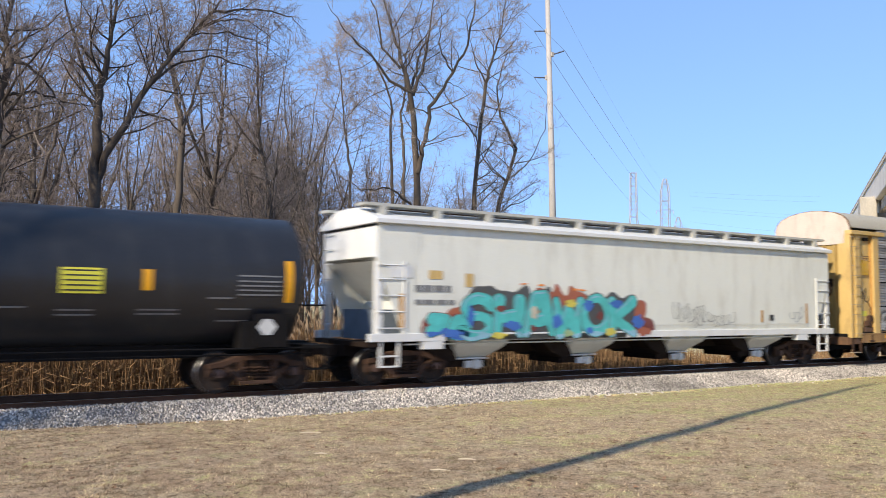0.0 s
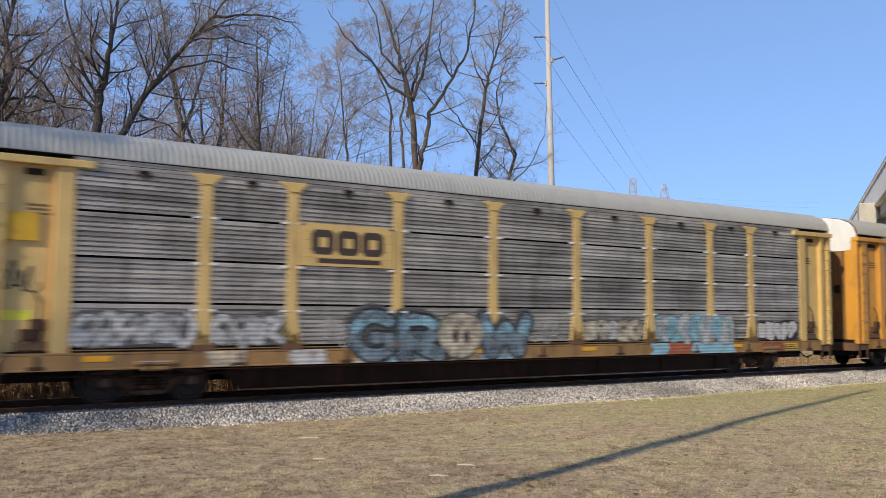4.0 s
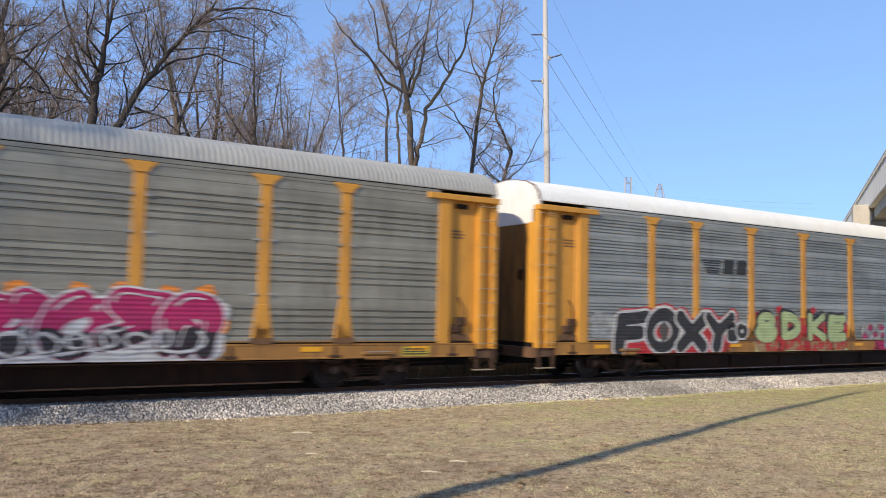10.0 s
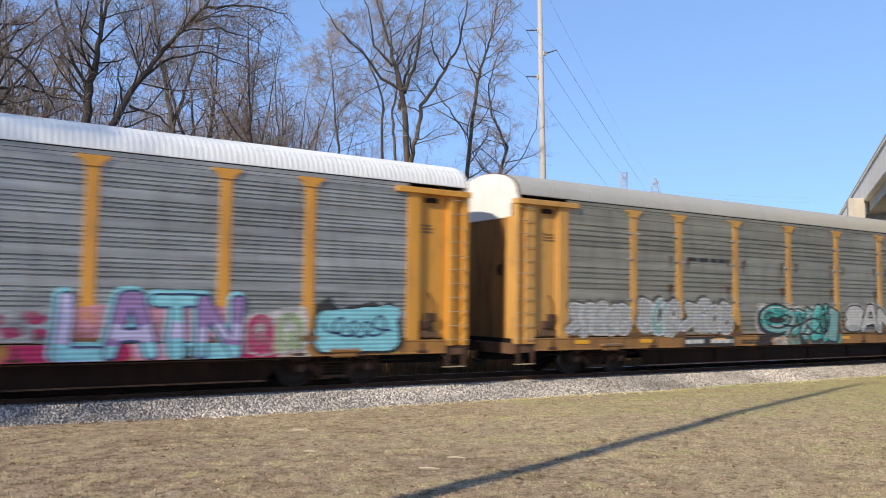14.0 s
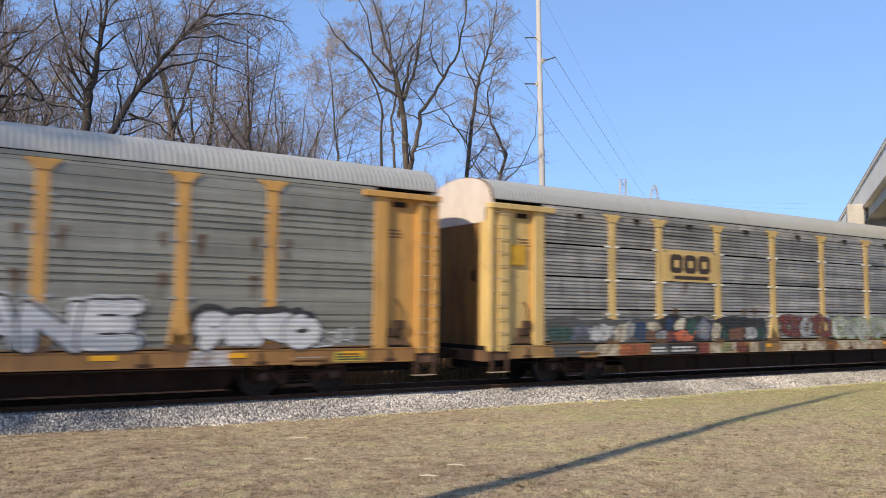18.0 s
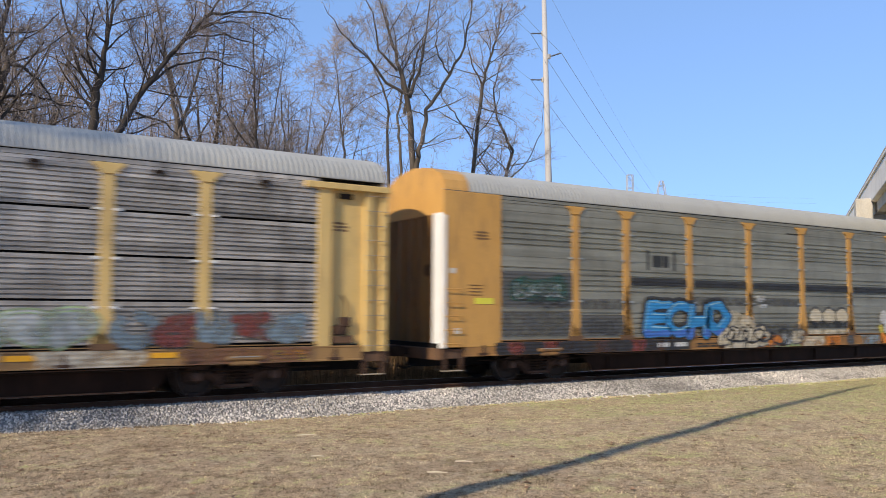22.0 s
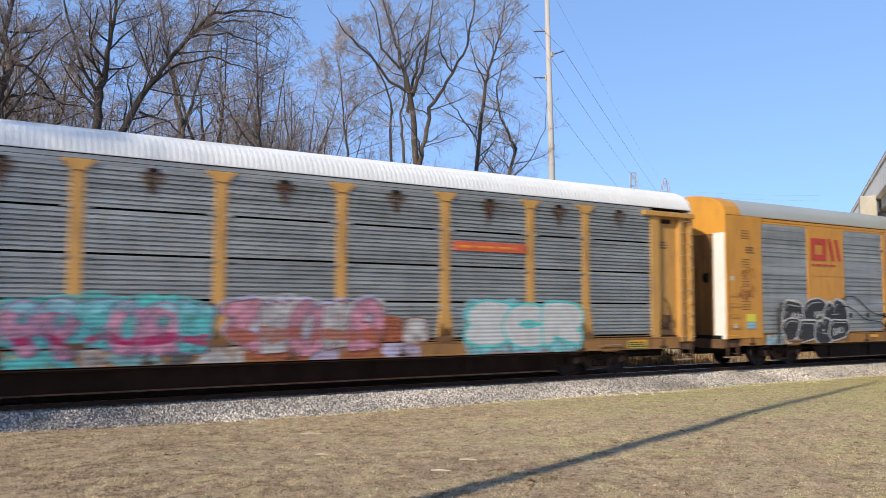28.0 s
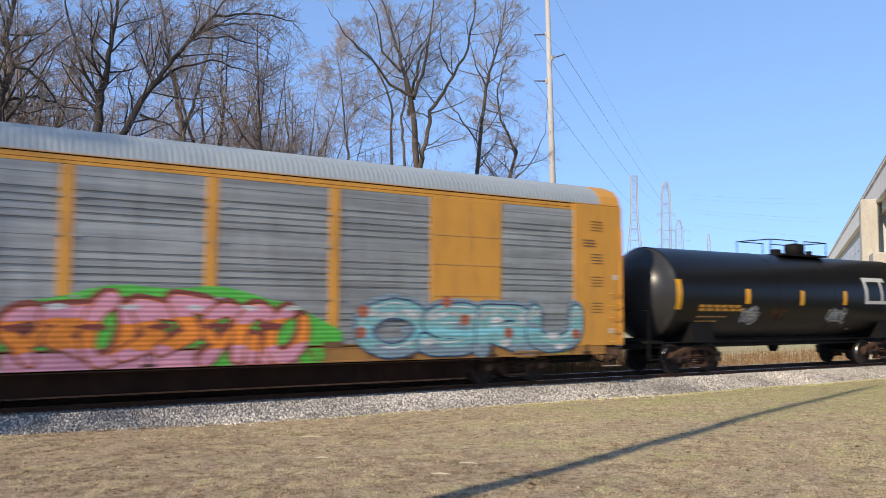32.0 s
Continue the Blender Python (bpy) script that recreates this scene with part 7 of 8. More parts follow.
for x in (-7.1, -4.35, -1.45, 4.35, 7.1):
    part("grime_stain", sheet([[(x - 0.12, 1.3), (x + 0.12, 1.3), (x + 0.12, 2.5), (x + 0.02, 2.75), (x - 0.12, 2.6)]], -1.6205), grime_film, rack_f, "dark overspray on the post")

# white roofed autorack
cloud(rack_g, -6.9, -5.5, 1.2, 1.8, "old grey", 92, 0, 4, 0.3)
cloud(rack_g, -5.7, -1.6, 1.16, 2.2, "old turquoise", 98, 0, 9, 0.25)
piece(rack_g, 6, -5.6, -1.65, 0.95, 2.08, ("old pink", "old pink", "old turquoise"), "old violet", 0.15, 0.03, 1, 91, 0.1, 0.06, ((1.2, 1.38, "old magenta"), (1.85, 2.2, "old cyan")), None, "soot", (0.06, 0.05), gap=0.08)
cloud(rack_g, -1.3, 2.6, 1.16, 2.15, "old white", 99, 0, 8, 0.25)
piece(rack_g, 5, -1.3, 2.5, 0.9, 2.1, ("old pink", "old white"), "old maroon", 0.14, 0.04, 1, 93, 0.1, 0.06, ((1.2, 1.5, "old brick"),), None, "old lavender", gap=0.06)
piece(rack_g, 2, 2.5, 3.8, 1.15, 1.75, ("old brick", "old white"), "old brick", 0.12, 0.04, 1, 94)
cloud(rack_g, 4.9, 9.0, 0.78, 2.1, "old cyan", 95, 0, 7, 0.25)
piece(rack_g, "SCR", 5.1, 8.8, 0.95, 2.1, "white", "turquoise", 0.22, 0.07, 2, 5, 0.0, 0.04, (), None, None, gap=0.1)
sill_paint(rack_g, (-5.6, -4.3, "old turquoise"), (-4.2, -3.7, "old white"), (-3.6, -2.6, "old teal"), (-2.5, -2.0, "soot"), (-1.9, -0.9, "old white"), (-0.8, 0.6, "old brick"), (0.7, 1.4, "old lavender"), (1.5, 2.6, "old brick"), (2.6, 3.6, "old lavender"), (5.0, 5.6, "old cyan"), (5.8, 7.6, "old pink"), (7.7, 8.8, "old cyan"))
number_plate(rack_g, -8.1, -5.8)
plate(rack_g, 4.62, 6.92, 3.45, 3.7, mat("faded orange red sign", (0.62, 0.12, 0.05), 0.5), "sign_bar", "orange red sign bar")
bars("sign_bar_mark", rack_g, 4.75, 6.8, 3.5, 3.62, 1, layer(2), P["orange"])
rust_patches(rack_g, (-8.1, -5.7, -2.9, 0.0, 2.9, 5.7, 8.1), 4.35, 4.8, 96)

# framed yellow autorack
red_sign = mat("red sign paint", (0.55, 0.045, 0.02), 0.5)
part("block_mark", Mesh().add([(x, layer(0), z) for x, z in ((-9.0, 3.72), (-8.12, 3.72), (-8.12, 4.5), (-9.0, 4.5), (-8.78, 3.92), (-8.34, 3.92), (-8.34, 4.3), (-8.78, 4.3))], [(0, 1, 5, 4), (1, 2, 6, 5), (2, 3, 7, 6), (3, 0, 4, 7)]), red_sign, rack_h, "plain red frame mark")
for x in (-8.02, -7.62):
    part("block_mark", sheet([[(x, 4.5), (x + 0.2, 4.5), (x + 0.42, 3.72), (x + 0.22, 3.72)]], layer(0)), red_sign, rack_h, "plain red slanted mark")
bars("slogan_bar", rack_h, -9.0, -7.2, 3.5, 3.6, 1, layer(0), red_sign)
part("drip_mark", sheet([rect(-11.0, -10.82, 0.8, 2.0), rect(-10.82, -10.55, 1.85, 2.2)], layer(0)), P["soot"], rack_h, "black sprayed corner mark")
piece(rack_h, 3, -10.6, -7.05, 1.32, 2.25, "black", "white", 0.27, 0.06, 1, 122, 0.1, 0.05, (), "grey", "grey", (0.05, 0.0), gap=0.1)
piece(rack_h, 4, -10.65, -7.0, 0.79, 1.6, "black", "white", 0.22, 0.06, 5, 121, 0.05, 0.03, (), "grey", None, gap=0.08)
for x, z in ((-10.0, 1.75), (-8.7, 1.8), (-7.6, 1.2)):
    scrawl(rack_h, x - 0.3, x + 0.35, z - 0.13, z + 0.15, "white", int(x * 9), 9, 0.025, 10)
part("graffiti_fill", sheet([[(0.6 + (3.9 + 0.15 * math.sin(7 * a)) * math.cos(a), 1.17 + (1.3 + 0.06 * math.sin(11 * a)) * math.sin(a)) for a in (math.pi * i / 30 for i in range(31))]], layer(0)), P["green"], rack_h, "bright green sprayed dome")
piece(rack_h, 8, -2.5, 3.6, 0.79, 2.04, "orange", "maroon", 0.15, 0.04, 2, 104, 0.2, 0.1, ((0.7, 1.15, "pink"), (1.75, 2.6, "pink")), None, "maroon", (-0.08, 0.06), gap=0.12, arch=0.2)
for x in (-2.2, -0.9, 0.4, 1.6, 2.8):
    part("graffiti_accent", sheet([blob(x, 1.62, 0.3, 0.07, random.Random(int(x * 33)), 0.4, 14)], layer(7)), P["maroon"], rack_h, "maroon sprayed crease")
for x in (-1.6, -0.2, 1.1, 2.3, 3.3):
    part("graffiti_accent", sheet([blob(x, 2.02, 0.2, 0.06, random.Random(int(x * 43)), 0.3, 14)], layer(7)), P["white"], rack_h, "white sprayed glint")
piece(rack_h, "OSRU", 5.1, 11.85, 0.79, 2.24, "teal", "navy", 0.2, 0.045, 3, 9, 0.1, 0.1, ((0.7, 1.1, "steel"), (1.35, 1.55, "cyan"), (1.8, 1.95, "old white")), "white", "steel", (-0.06, 0.09), gap=0.14)
for x, z, c in ((6.9, 1.2, "white"), (7.9, 1.6, "steel"), (9.3, 1.15, "white"), (10.2, 1.6, "steel"), (10.9, 1.3, "white"), (6.3, 1.5, "steel"), (8.2, 1.0, "steel"), (9.0, 1.75, "white"), (11.2, 1.0, "white")):
    part("graffiti_accent", sheet([blob(x, z, 0.2, 0.1, random.Random(int(x * 70)), 0.3, 12)], layer(9)), P[c], rack_h, c + " sprayed shade")
for x, z in ((5.1, 1.95), (5.05, 1.45), (7.45, 2.2), (8.0, 1.75), (9.4, 1.4), (11.75, 1.35)):
    part("graffiti_accent", sheet([disc(x, z, 0.15)], layer(10)), P["brick"], rack_h)
sill_paint(rack_h, (-11.6, -10.7, "old sky"), (-3.2, -2.55, "green"), (-2.5, -0.9, "pink"), (-0.9, -0.5, "green"), (-0.5, 1.6, "pink"), (1.6, 1.9, "green"), (1.9, 3.5, "pink"), (3.5, 4.1, "old green"))
for k in range(2):
    pts = [(-7.2 + i * 0.35, -1.63, 2.35 - 0.012 * i * i + 0.15 * math.sin(i * 0.9 + k) - 0.4 * k) for i in range(11)]
    part("loose_cable", Mesh().tube(pts, 0.016, 5), steel_black, rack_h, "black loose cable")
for x in (-6.7, -5.6, -4.5):
    part("dark_spot", sheet([disc(x, 1.75, 0.1)], layer(0)), ink, rack_h)
part("sticker", sheet([rect(-12.6, -12.1, 1.55, 1.8)], layer(0)), sticker_yellow, rack_h)
part("sticker", sheet([rect(-12.6, -12.1, 1.3, 1.54)], layer(0)), P["sky"], rack_h)

# black tank car
for x0, x1, z0, z1 in ((-6.75, -6.5, 2.05, 3.0), (-3.45, -3.2, 2.25, 2.75), (-0.5, -0.28, 2.22, 2.74), (2.05, 2.28, 2.25, 2.76)):
    curved_mark(tank_9, "reflector", x0, x1, z0, z1, reflector, "yellow reflector bar")
for z, x1 in ((2.0, -3.4), (2.12, -3.6), (1.8, -4.2), (1.65, -4.6)):
    for q in range(6):
        a = -5.65 + (x1 + 5.65) * q / 6
        curved_mark(tank_9, "stencil_bar", a, a + (x1 + 5.65) / 7.5, z, z + (0.09 if z > 1.9 else 0.05), amber if z > 1.9 else amber_dull, "yellow stencil bar")
for x0, x1, k in ((-3.55, -2.6, 1), (1.2, 2.5, 2)):
    curved_scrawl(tank_9, x0, x1, 1.6, 2.15, P["white"], k, 14, 0.022), curved_scrawl(tank_9, x0 + 0.2, x1 - 0.1, 1.75, 2.25, P["old grey"], k + 5, 14, 0.03)
curved_mark(tank_9, "rust_stain", -2.0, -1.2, 1.7, 2.1, rust_paint, "brown stain")
for x0, x1, z0, z1 in ((3.45, 4.9, 3.15, 3.3), (3.45, 3.65, 2.3, 3.15), (3.65, 4.9, 2.3, 2.42), (4.5, 4.65, 2.42, 3.15)):
    curved_mark(tank_9, "block_mark", x0, x1, z0, z1, ink_white, "plain white outlined mark")

# purple and brown scrawls on the flush ends
for k, (car, x, z) in enumerate(scrawl_later):
    scrawl(car, x - 0.45, x + 0.35, 2.3, 2.75, "old maroon", 120 + k, 12, 0.025, 0), scrawl(car, x - 0.4, x + 0.4, 3.0, 3.4, "old maroon", 140 + k, 11, 0.02, 0)

# ---- plants ----
bark = mat("grey brown bark", (0.10, 0.08, 0.064), 0.95, 0, 0.4, 2.5, 25, 0.02, tint=(0.04, 0.031, 0.025), streak=0.6, spec=0.15)
bark_pale = mat("tan sunlit bark", (0.135, 0.11, 0.088), 0.95, 0, 0.35, 2.5, 25, 0.02, tint=(0.075, 0.06, 0.047), streak=0.6, spec=0.15)
twig_mat = mat("brown twigs", (0.275, 0.22, 0.185), 0.95, 0, 0.3, 3, 30, island=0.3, spec=0.1)
bark_mid = mat("brown grey bark in the sun", (0.115, 0.092, 0.073), 0.95, 0, 0.4, 2.5, 25, 0.02, tint=(0.06, 0.047, 0.037), streak=0.6, spec=0.15)
twig_pale = mat("tan twigs", (0.38, 0.305, 0.25), 0.95, 0, 0.3, 3, 30, island=0.3, spec=0.1)


class Tree:
    """Grows limbs into two meshes, the wood and the fine twigs."""

    def __init__(self, seed, thin=0.0072, bends=2):
        self.rng, self.thin, self.bends = random.Random(seed), thin, bends
        self.wood, self.fine = Mesh(), Mesh()

    def stick(self, pts, r0, r1, fine, bend=1.0):
        n = len(pts) - 1
        radii = [r0 + (r1 - r0) * (i / n) ** bend for i in range(n + 1)]
        (self.fine if fine else self.wood).tube(pts, radii, 3 if fine else (8 if r0 > 0.07 else 5), cap=False)

    def grow(self, p, d, length, r, depth, up=0.06):
        rng = self.rng
        n = {0: self.bends, 1: 3}.get(depth, 5)
        wild = 0.3 if depth < 2 else 0.2
        pts, dirs = [Vector(p)], []
        d = Vector(d).normalized()
        for i in range(n):
            d = (d + Vector((rng.gauss(0, wild), rng.gauss(0, wild), rng.gauss(up, 0.7 * wild)))).normalized()
            pts.append(pts[-1] + d * length / n)
            dirs.append(d.copy())
        self.stick(pts, r, r * (0.35 if depth else 0.5), r < 0.016)
        if depth:
            self.sprout(pts, dirs, length, r, depth, up)

    def sprout(self, pts, dirs, length, r, depth, up, start=0.15, rate=1.0):
        rng = self.rng
        count = int(rate * {3: 11, 2: 10, 1: 9 if self.bends == 1 else 10}[depth] * rng.uniform(0.8, 1.25))
        n = len(dirs)
        for k in range(count):
            t = start + (1 - start) * (k + rng.random()) / count
            i = min(n - 1, int(t * n))
            p = pts[i].lerp(pts[i + 1], t * n - i)
            d = dirs[i]
            side = d.cross(Vector((rng.gauss(0, 1), rng.gauss(0, 1), rng.gauss(0, 1)))).normalized()
            a = radians(rng.uniform(32, 74))
            q = d * math.cos(a) + side * math.sin(a)
            ll = length * rng.uniform(0.32, 0.58) * (1.1 - 0.45 * t)
            self.grow(p, q, ll, max(self.thin, r * (1 - 0.6 * t) * rng.uniform(0.36, 0.55)), depth - 1, up)

    def limb(self, line, y, r0, r1, depth=3, rate=1.0, sway=0.25, start=0.1, bend=1.0):
        """A main limb along given x, z places."""
        rng = self.rng
        pts = [Vector((q[0], y + (q[2] if len(q) > 2 else rng.uniform(-sway, sway)), q[1])) for q in line]
        fine = []
        for i in range(len(pts) - 1):
            for k in range(4):
                fine.append(pts[i].lerp(pts[i + 1], k / 4) + Vector((rng.gauss(0, 0.035), rng.gauss(0, 0.035), rng.gauss(0, 0.03))))
        fine.append(pts[-1])
        self.stick(fine, r0, r1 * 0.45, False, bend)
        dirs = [(b - a).normalized() for a, b in zip(fine, fine[1:])]
        length = sum((b - a).length for a, b in zip(fine, fine[1:]))
        if depth:
            self.sprout(fine, dirs, min(5.5, length * 0.8), (r0 + r1) / 2, depth, 0.05, start, rate * (1 - start) * 1.1 * max(0.6, length / 5))


def tree_object(t, name, label, group, base, wood, fine):
    ob = thing(name, label, "tree", group, at=base)
    for key, mesh, material in (("trunk", t.wood, wood), ("crown", t.fine, fine)):
        mesh.v = [(a - base[0], b - base[1], c - base[2]) for a, b, c in mesh.v]
        me = raw(key, mesh.v, mesh.f, material)
        if key == "trunk":
            me.shade_smooth()
        part(key, me, None, ob, "leafless brown twigs" if key == "crown" else "")
    return ob


BARE = "bare trees of the wood"


def old_trees():
    g = -0.8
    t = Tree(11)      # the leaning double tree
    t.limb([(4.0, g), (4.0, 4.0), (4.1, 6.2), (4.1, 7.2), (4.1, 8.5), (4.3, 9.6), (4.4, 10.9), (4.6, 13.0)], 27, 0.218, 0.042, 3, 1.2, 0.1, 0.5, 1.2)
    t.limb([(4.05, 5.6), (4.8, 7.6), (5.6, 9.0), (6.2, 10.0), (7.0, 11.1), (7.7, 12.0), (8.4, 13.3)], 27, 0.122, 0.049, 3, 1.6)
    t.limb([(5.7, 9.2), (6.4, 9.9), (7.5, 10.3), (8.9, 10.1), (9.7, 9.5)], 27, 0.051, 0.017, 2, 2.2)
    t.limb([(5.3, 8.2), (6.1, 8.0), (6.7, 7.6), (7.2, 7.6)], 27, 0.045, 0.014, 2)
    t.limb([(7.0, 11.1), (7.8, 11.6), (8.8, 11.8), (10.1, 11.2)], 27, 0.045, 0.015, 2, 2.2)
    t.limb([(7.4, 11.7), (8.6, 12.2), (9.6, 12.3), (10.3, 12.15), (10.9, 11.8)], 27, 0.05, 0.016, 2, 2.6)
    t.limb([(6.2, 10.0), (6.9, 10.9), (8.0, 11.2), (9.2, 11.0), (10.4, 10.6)], 27, 0.04, 0.014, 2, 2.2)
    t.limb([(4.1, 8.5), (3.5, 9.6), (3.1, 11.0), (2.9, 12.5)], 27, 0.064, 0.035, 3, 1.2)
    tree_object(t, "bare_tree", "leafless tree with a limb leaning far over", BARE, (4.0, 27, g), bark, twig_mat)
    t = Tree(12)
    t.limb([(1.3, g), (1.2, 3.7), (1.2, 6.3), (1.3, 7.7), (1.5, 8.6), (1.3, 9.2), (1.7, 11.5)], 24.8, 0.179, 0.084, 3, 1.4)
    t.limb([(1.4, 7.6), (2.1, 7.8), (2.9, 7.6), (3.7, 7.6)], 24.8, 0.051, 0.021, 2, 1.3)
    t.limb([(1.5, 8.6), (2.0, 8.5), (2.6, 7.9), (3.0, 7.0)], 24.8, 0.051, 0.021, 2)
    tree_object(t, "bare_tree", "thick leafless trunk with crooked boughs", BARE, (1.3, 24.8, g), bark, twig_mat)
    t = Tree(13)
    t.limb([(8.1, g), (8.1, 5.1), (8.2, 7.8), (8.15, 9.3), (7.8, 10.8), (7.5, 12.1), (7.1, 14.6)], 33, 0.166, 0.035, 3, 0.8, 0.1, 0.55, 1.3)
    t.limb([(8.15, 8.3), (8.3, 9.3), (8.7, 10.9), (9.1, 12.6), (9.3, 15.0)], 33, 0.083, 0.035, 3)
    t.limb([(8.2, 7.8), (9.2, 9.2), (10.0, 11.2)], 33, 0.045, 0.021, 2)
    tree_object(t, "bare_tree", "straight tan leafless tree forking high up", BARE, (8.1, 33, g), bark_pale, twig_pale)
    t = Tree(14)
    t.limb([(11.1, g), (11.0, 4.6), (10.8, 6.6), (10.4, 8.6), (10.2, 10.5), (10.1, 13.0)], 30, 0.109, 0.035, 3, 0.9)
    t.limb([(10.6, 7.6), (9.7, 8.6), (9.0, 9.6), (8.6, 10.8)], 30, 0.038, 0.017, 2)
    tree_object(t, "bare_tree", "thin dark leafless tree", BARE, (11.1, 30, g), bark, twig_mat)
    t = Tree(15, 0.0062)
    t.limb([(19.1, g), (19.1, 5.8), (19.05, 9.8), (18.7, 12.0), (18.2, 13.6), (17.6, 15.0), (16.9, 17.2)], 33, 0.192, 0.035, 3, 0.65, 0.1, 0.55, 1.3)
    t.limb([(19.05, 8.2), (19.25, 9.4), (19.9, 11.5), (20.7, 12.9), (21.8, 14.9), (22.3, 16.9), (22.5, 19.2)], 33, 0.13, 0.04, 3, 0.7)
    t.limb([(18.8, 11.9), (19.4, 13.6), (19.8, 15.4), (20.0, 18.0)], 33, 0.1, 0.035, 3, 0.75)
    t.limb([(18.7, 12.0), (17.6, 12.5), (16.6, 13.4), (15.2, 14.3), (14.4, 15.5)], 33, 0.085, 0.03, 3, 0.8)
    t.limb([(18.85, 11.2), (19.0, 12.5), (19.3, 13.9), (19.5, 14.6), (20.1, 15.6), (20.9, 16.6)], 33.3, 0.085, 0.03, 3, 0.6)
    t.limb([(18.3, 13.2), (17.3, 14.0), (16.8, 15.6), (16.0, 17.0)], 33, 0.07, 0.025, 3, 0.65)
    t.limb([(21.0, 13.4), (20.4, 14.6), (20.5, 15.8), (20.2, 16.8)], 33, 0.05, 0.02, 2, 1.0)
    t.limb([(19.0, 6.5), (17.6, 7.4), (16.2, 7.2), (15.0, 7.8)], 33, 0.064, 0.028, 2)
    tree_object(t, "bare_tree", "tall leafless tree forking into a broad crown", BARE, (19.1, 33, g), bark_mid, twig_pale)

    t = Tree(25)
    t.limb([(19.0, g), (19.0, 7.4), (18.8, 10.1), (18.7, 12.1), (18.1, 13.7), (17.6, 14.4), (16.2, 15.0)], 35, 0.096, 0.028, 3, 0.65, 0.2, 0.35)
    tree_object(t, "bare_tree", "slim leafless tree leaning outward at the top", BARE, (19.0, 35, g), bark_mid, twig_pale)
    t = Tree(26)
    t.limb([(18.9, g), (18.9, 7.2), (18.8, 9.9), (18.8, 11.3), (18.9, 12.7), (19.1, 14.1), (19.5, 15.6), (19.8, 17.1)], 34, 0.09, 0.028, 3, 0.65, 0.2, 0.35)
    tree_object(t, "bare_tree", "slim straight leafless tree", BARE, (18.9, 34, g), bark_pale, twig_pale)
    t = Tree(27)
    t.limb([(17.1, g), (17.1, 8.7), (16.9, 10.0), (16.6, 11.4), (16.4, 13.3), (16.3, 14.2)], 36, 0.083, 0.028, 3, 1.2, 0.2, 0.3)
    tree_object(t, "bare_tree", "slim leafless tree with a narrow crown", BARE, (17.1, 36, g), bark_pale, twig_pale)
    t = Tree(16)
    t.limb([(24.2, g), (24.3, 6.3), (24.6, 10.3), (25.1, 14.1), (25.6, 15.8), (26.2, 17.2), (26.4, 19.0)], 36, 0.154, 0.042, 3, 0.9)
    t.limb([(24.7, 11.2), (23.5, 12.2), (22.6, 13.1), (22.3, 14.4)], 36, 0.051, 0.021, 2)
    t.limb([(25.1, 14.1), (24.4, 15.2), (24.0, 17.0)], 36, 0.058, 0.021, 2, 1.3)
    slim = tree_object(t, "bare_tree", "slender dark leafless tree with short boughs", BARE, (24.2, 36, g), bark_mid, twig_pale)
    # another one stands outside the view and lays its thin shade on the passing cars
    copy_thing(slim, pose(-17.6, 10.7, level(-17.6, 10.7) - 0.1, 0, 0, 40))
    t = Tree(17)
    t.limb([(27.4, g), (27.8, 6.7), (29.1, 9.9), (29.4, 11.5), (28.4, 13.4), (28.1, 15.2), (28.9, 17.4)], 39, 0.154, 0.042, 3, 0.8)
    t.limb([(29.0, 9.7), (30.6, 10.8), (31.7, 13.0), (32.0, 15.2)], 39, 0.045, 0.02, 2, 1.2)
    t.limb([(28.9, 9.5), (27.7, 10.1), (26.7, 11.3), (26.2, 12.8)], 39, 0.058, 0.021, 2, 1.2)
    t.limb([(28.0, 7.2), (29.6, 8.4), (31.3, 9.2)], 39, 0.038, 0.014, 2, 1.0)
    tree_object(t, "bare_tree", "crooked leafless tree at the edge of the wood", BARE, (27.4, 39, g), bark, twig_pale)


old_trees()


def young_tree(seed, height, r):
    """A slim stem that divides into spreading limbs half way up."""
    t = Tree(seed, 0.0085, 1)
    rng = t.rng
    fork = height * rng.uniform(0.35, 0.5)
    line, x, y = [(0, 0, 0)], 0.0, 0.0
    for i in range(5):
        x, y = x + rng.gauss(0, 0.16), y + rng.gauss(0, 0.16)
        line.append((x, height * 0.86 * (i + 1) / 5, y))
    t.limb(line, 0, r, 0.03, 2, 1.5, 0.3, 0.35)
    for k in range(4):
        z = fork * rng.uniform(0.75, 1.35)
        i = min(4, int(z / (height * 0.86) * 5))
        bx, by = line[i][0], line[i][2]
        a, w = k * 1.57 + rng.uniform(-0.5, 0.5), height * rng.uniform(0.1, 0.2)
        c, d = math.cos(a) * w, math.sin(a) * w
        up = height - z
        t.limb([(bx, z, by), (bx + c * 0.45, z + up * 0.25, by + d * 0.45), (bx + c * 0.8, z + up * 0.55, by + d * 0.8), (bx + c * 1.15, z + up * rng.uniform(0.8, 1.0), by + d * 1.15)], 0, r * 0.5, 0.018, 2, 1.3, 0.3, 0.2)
    return t


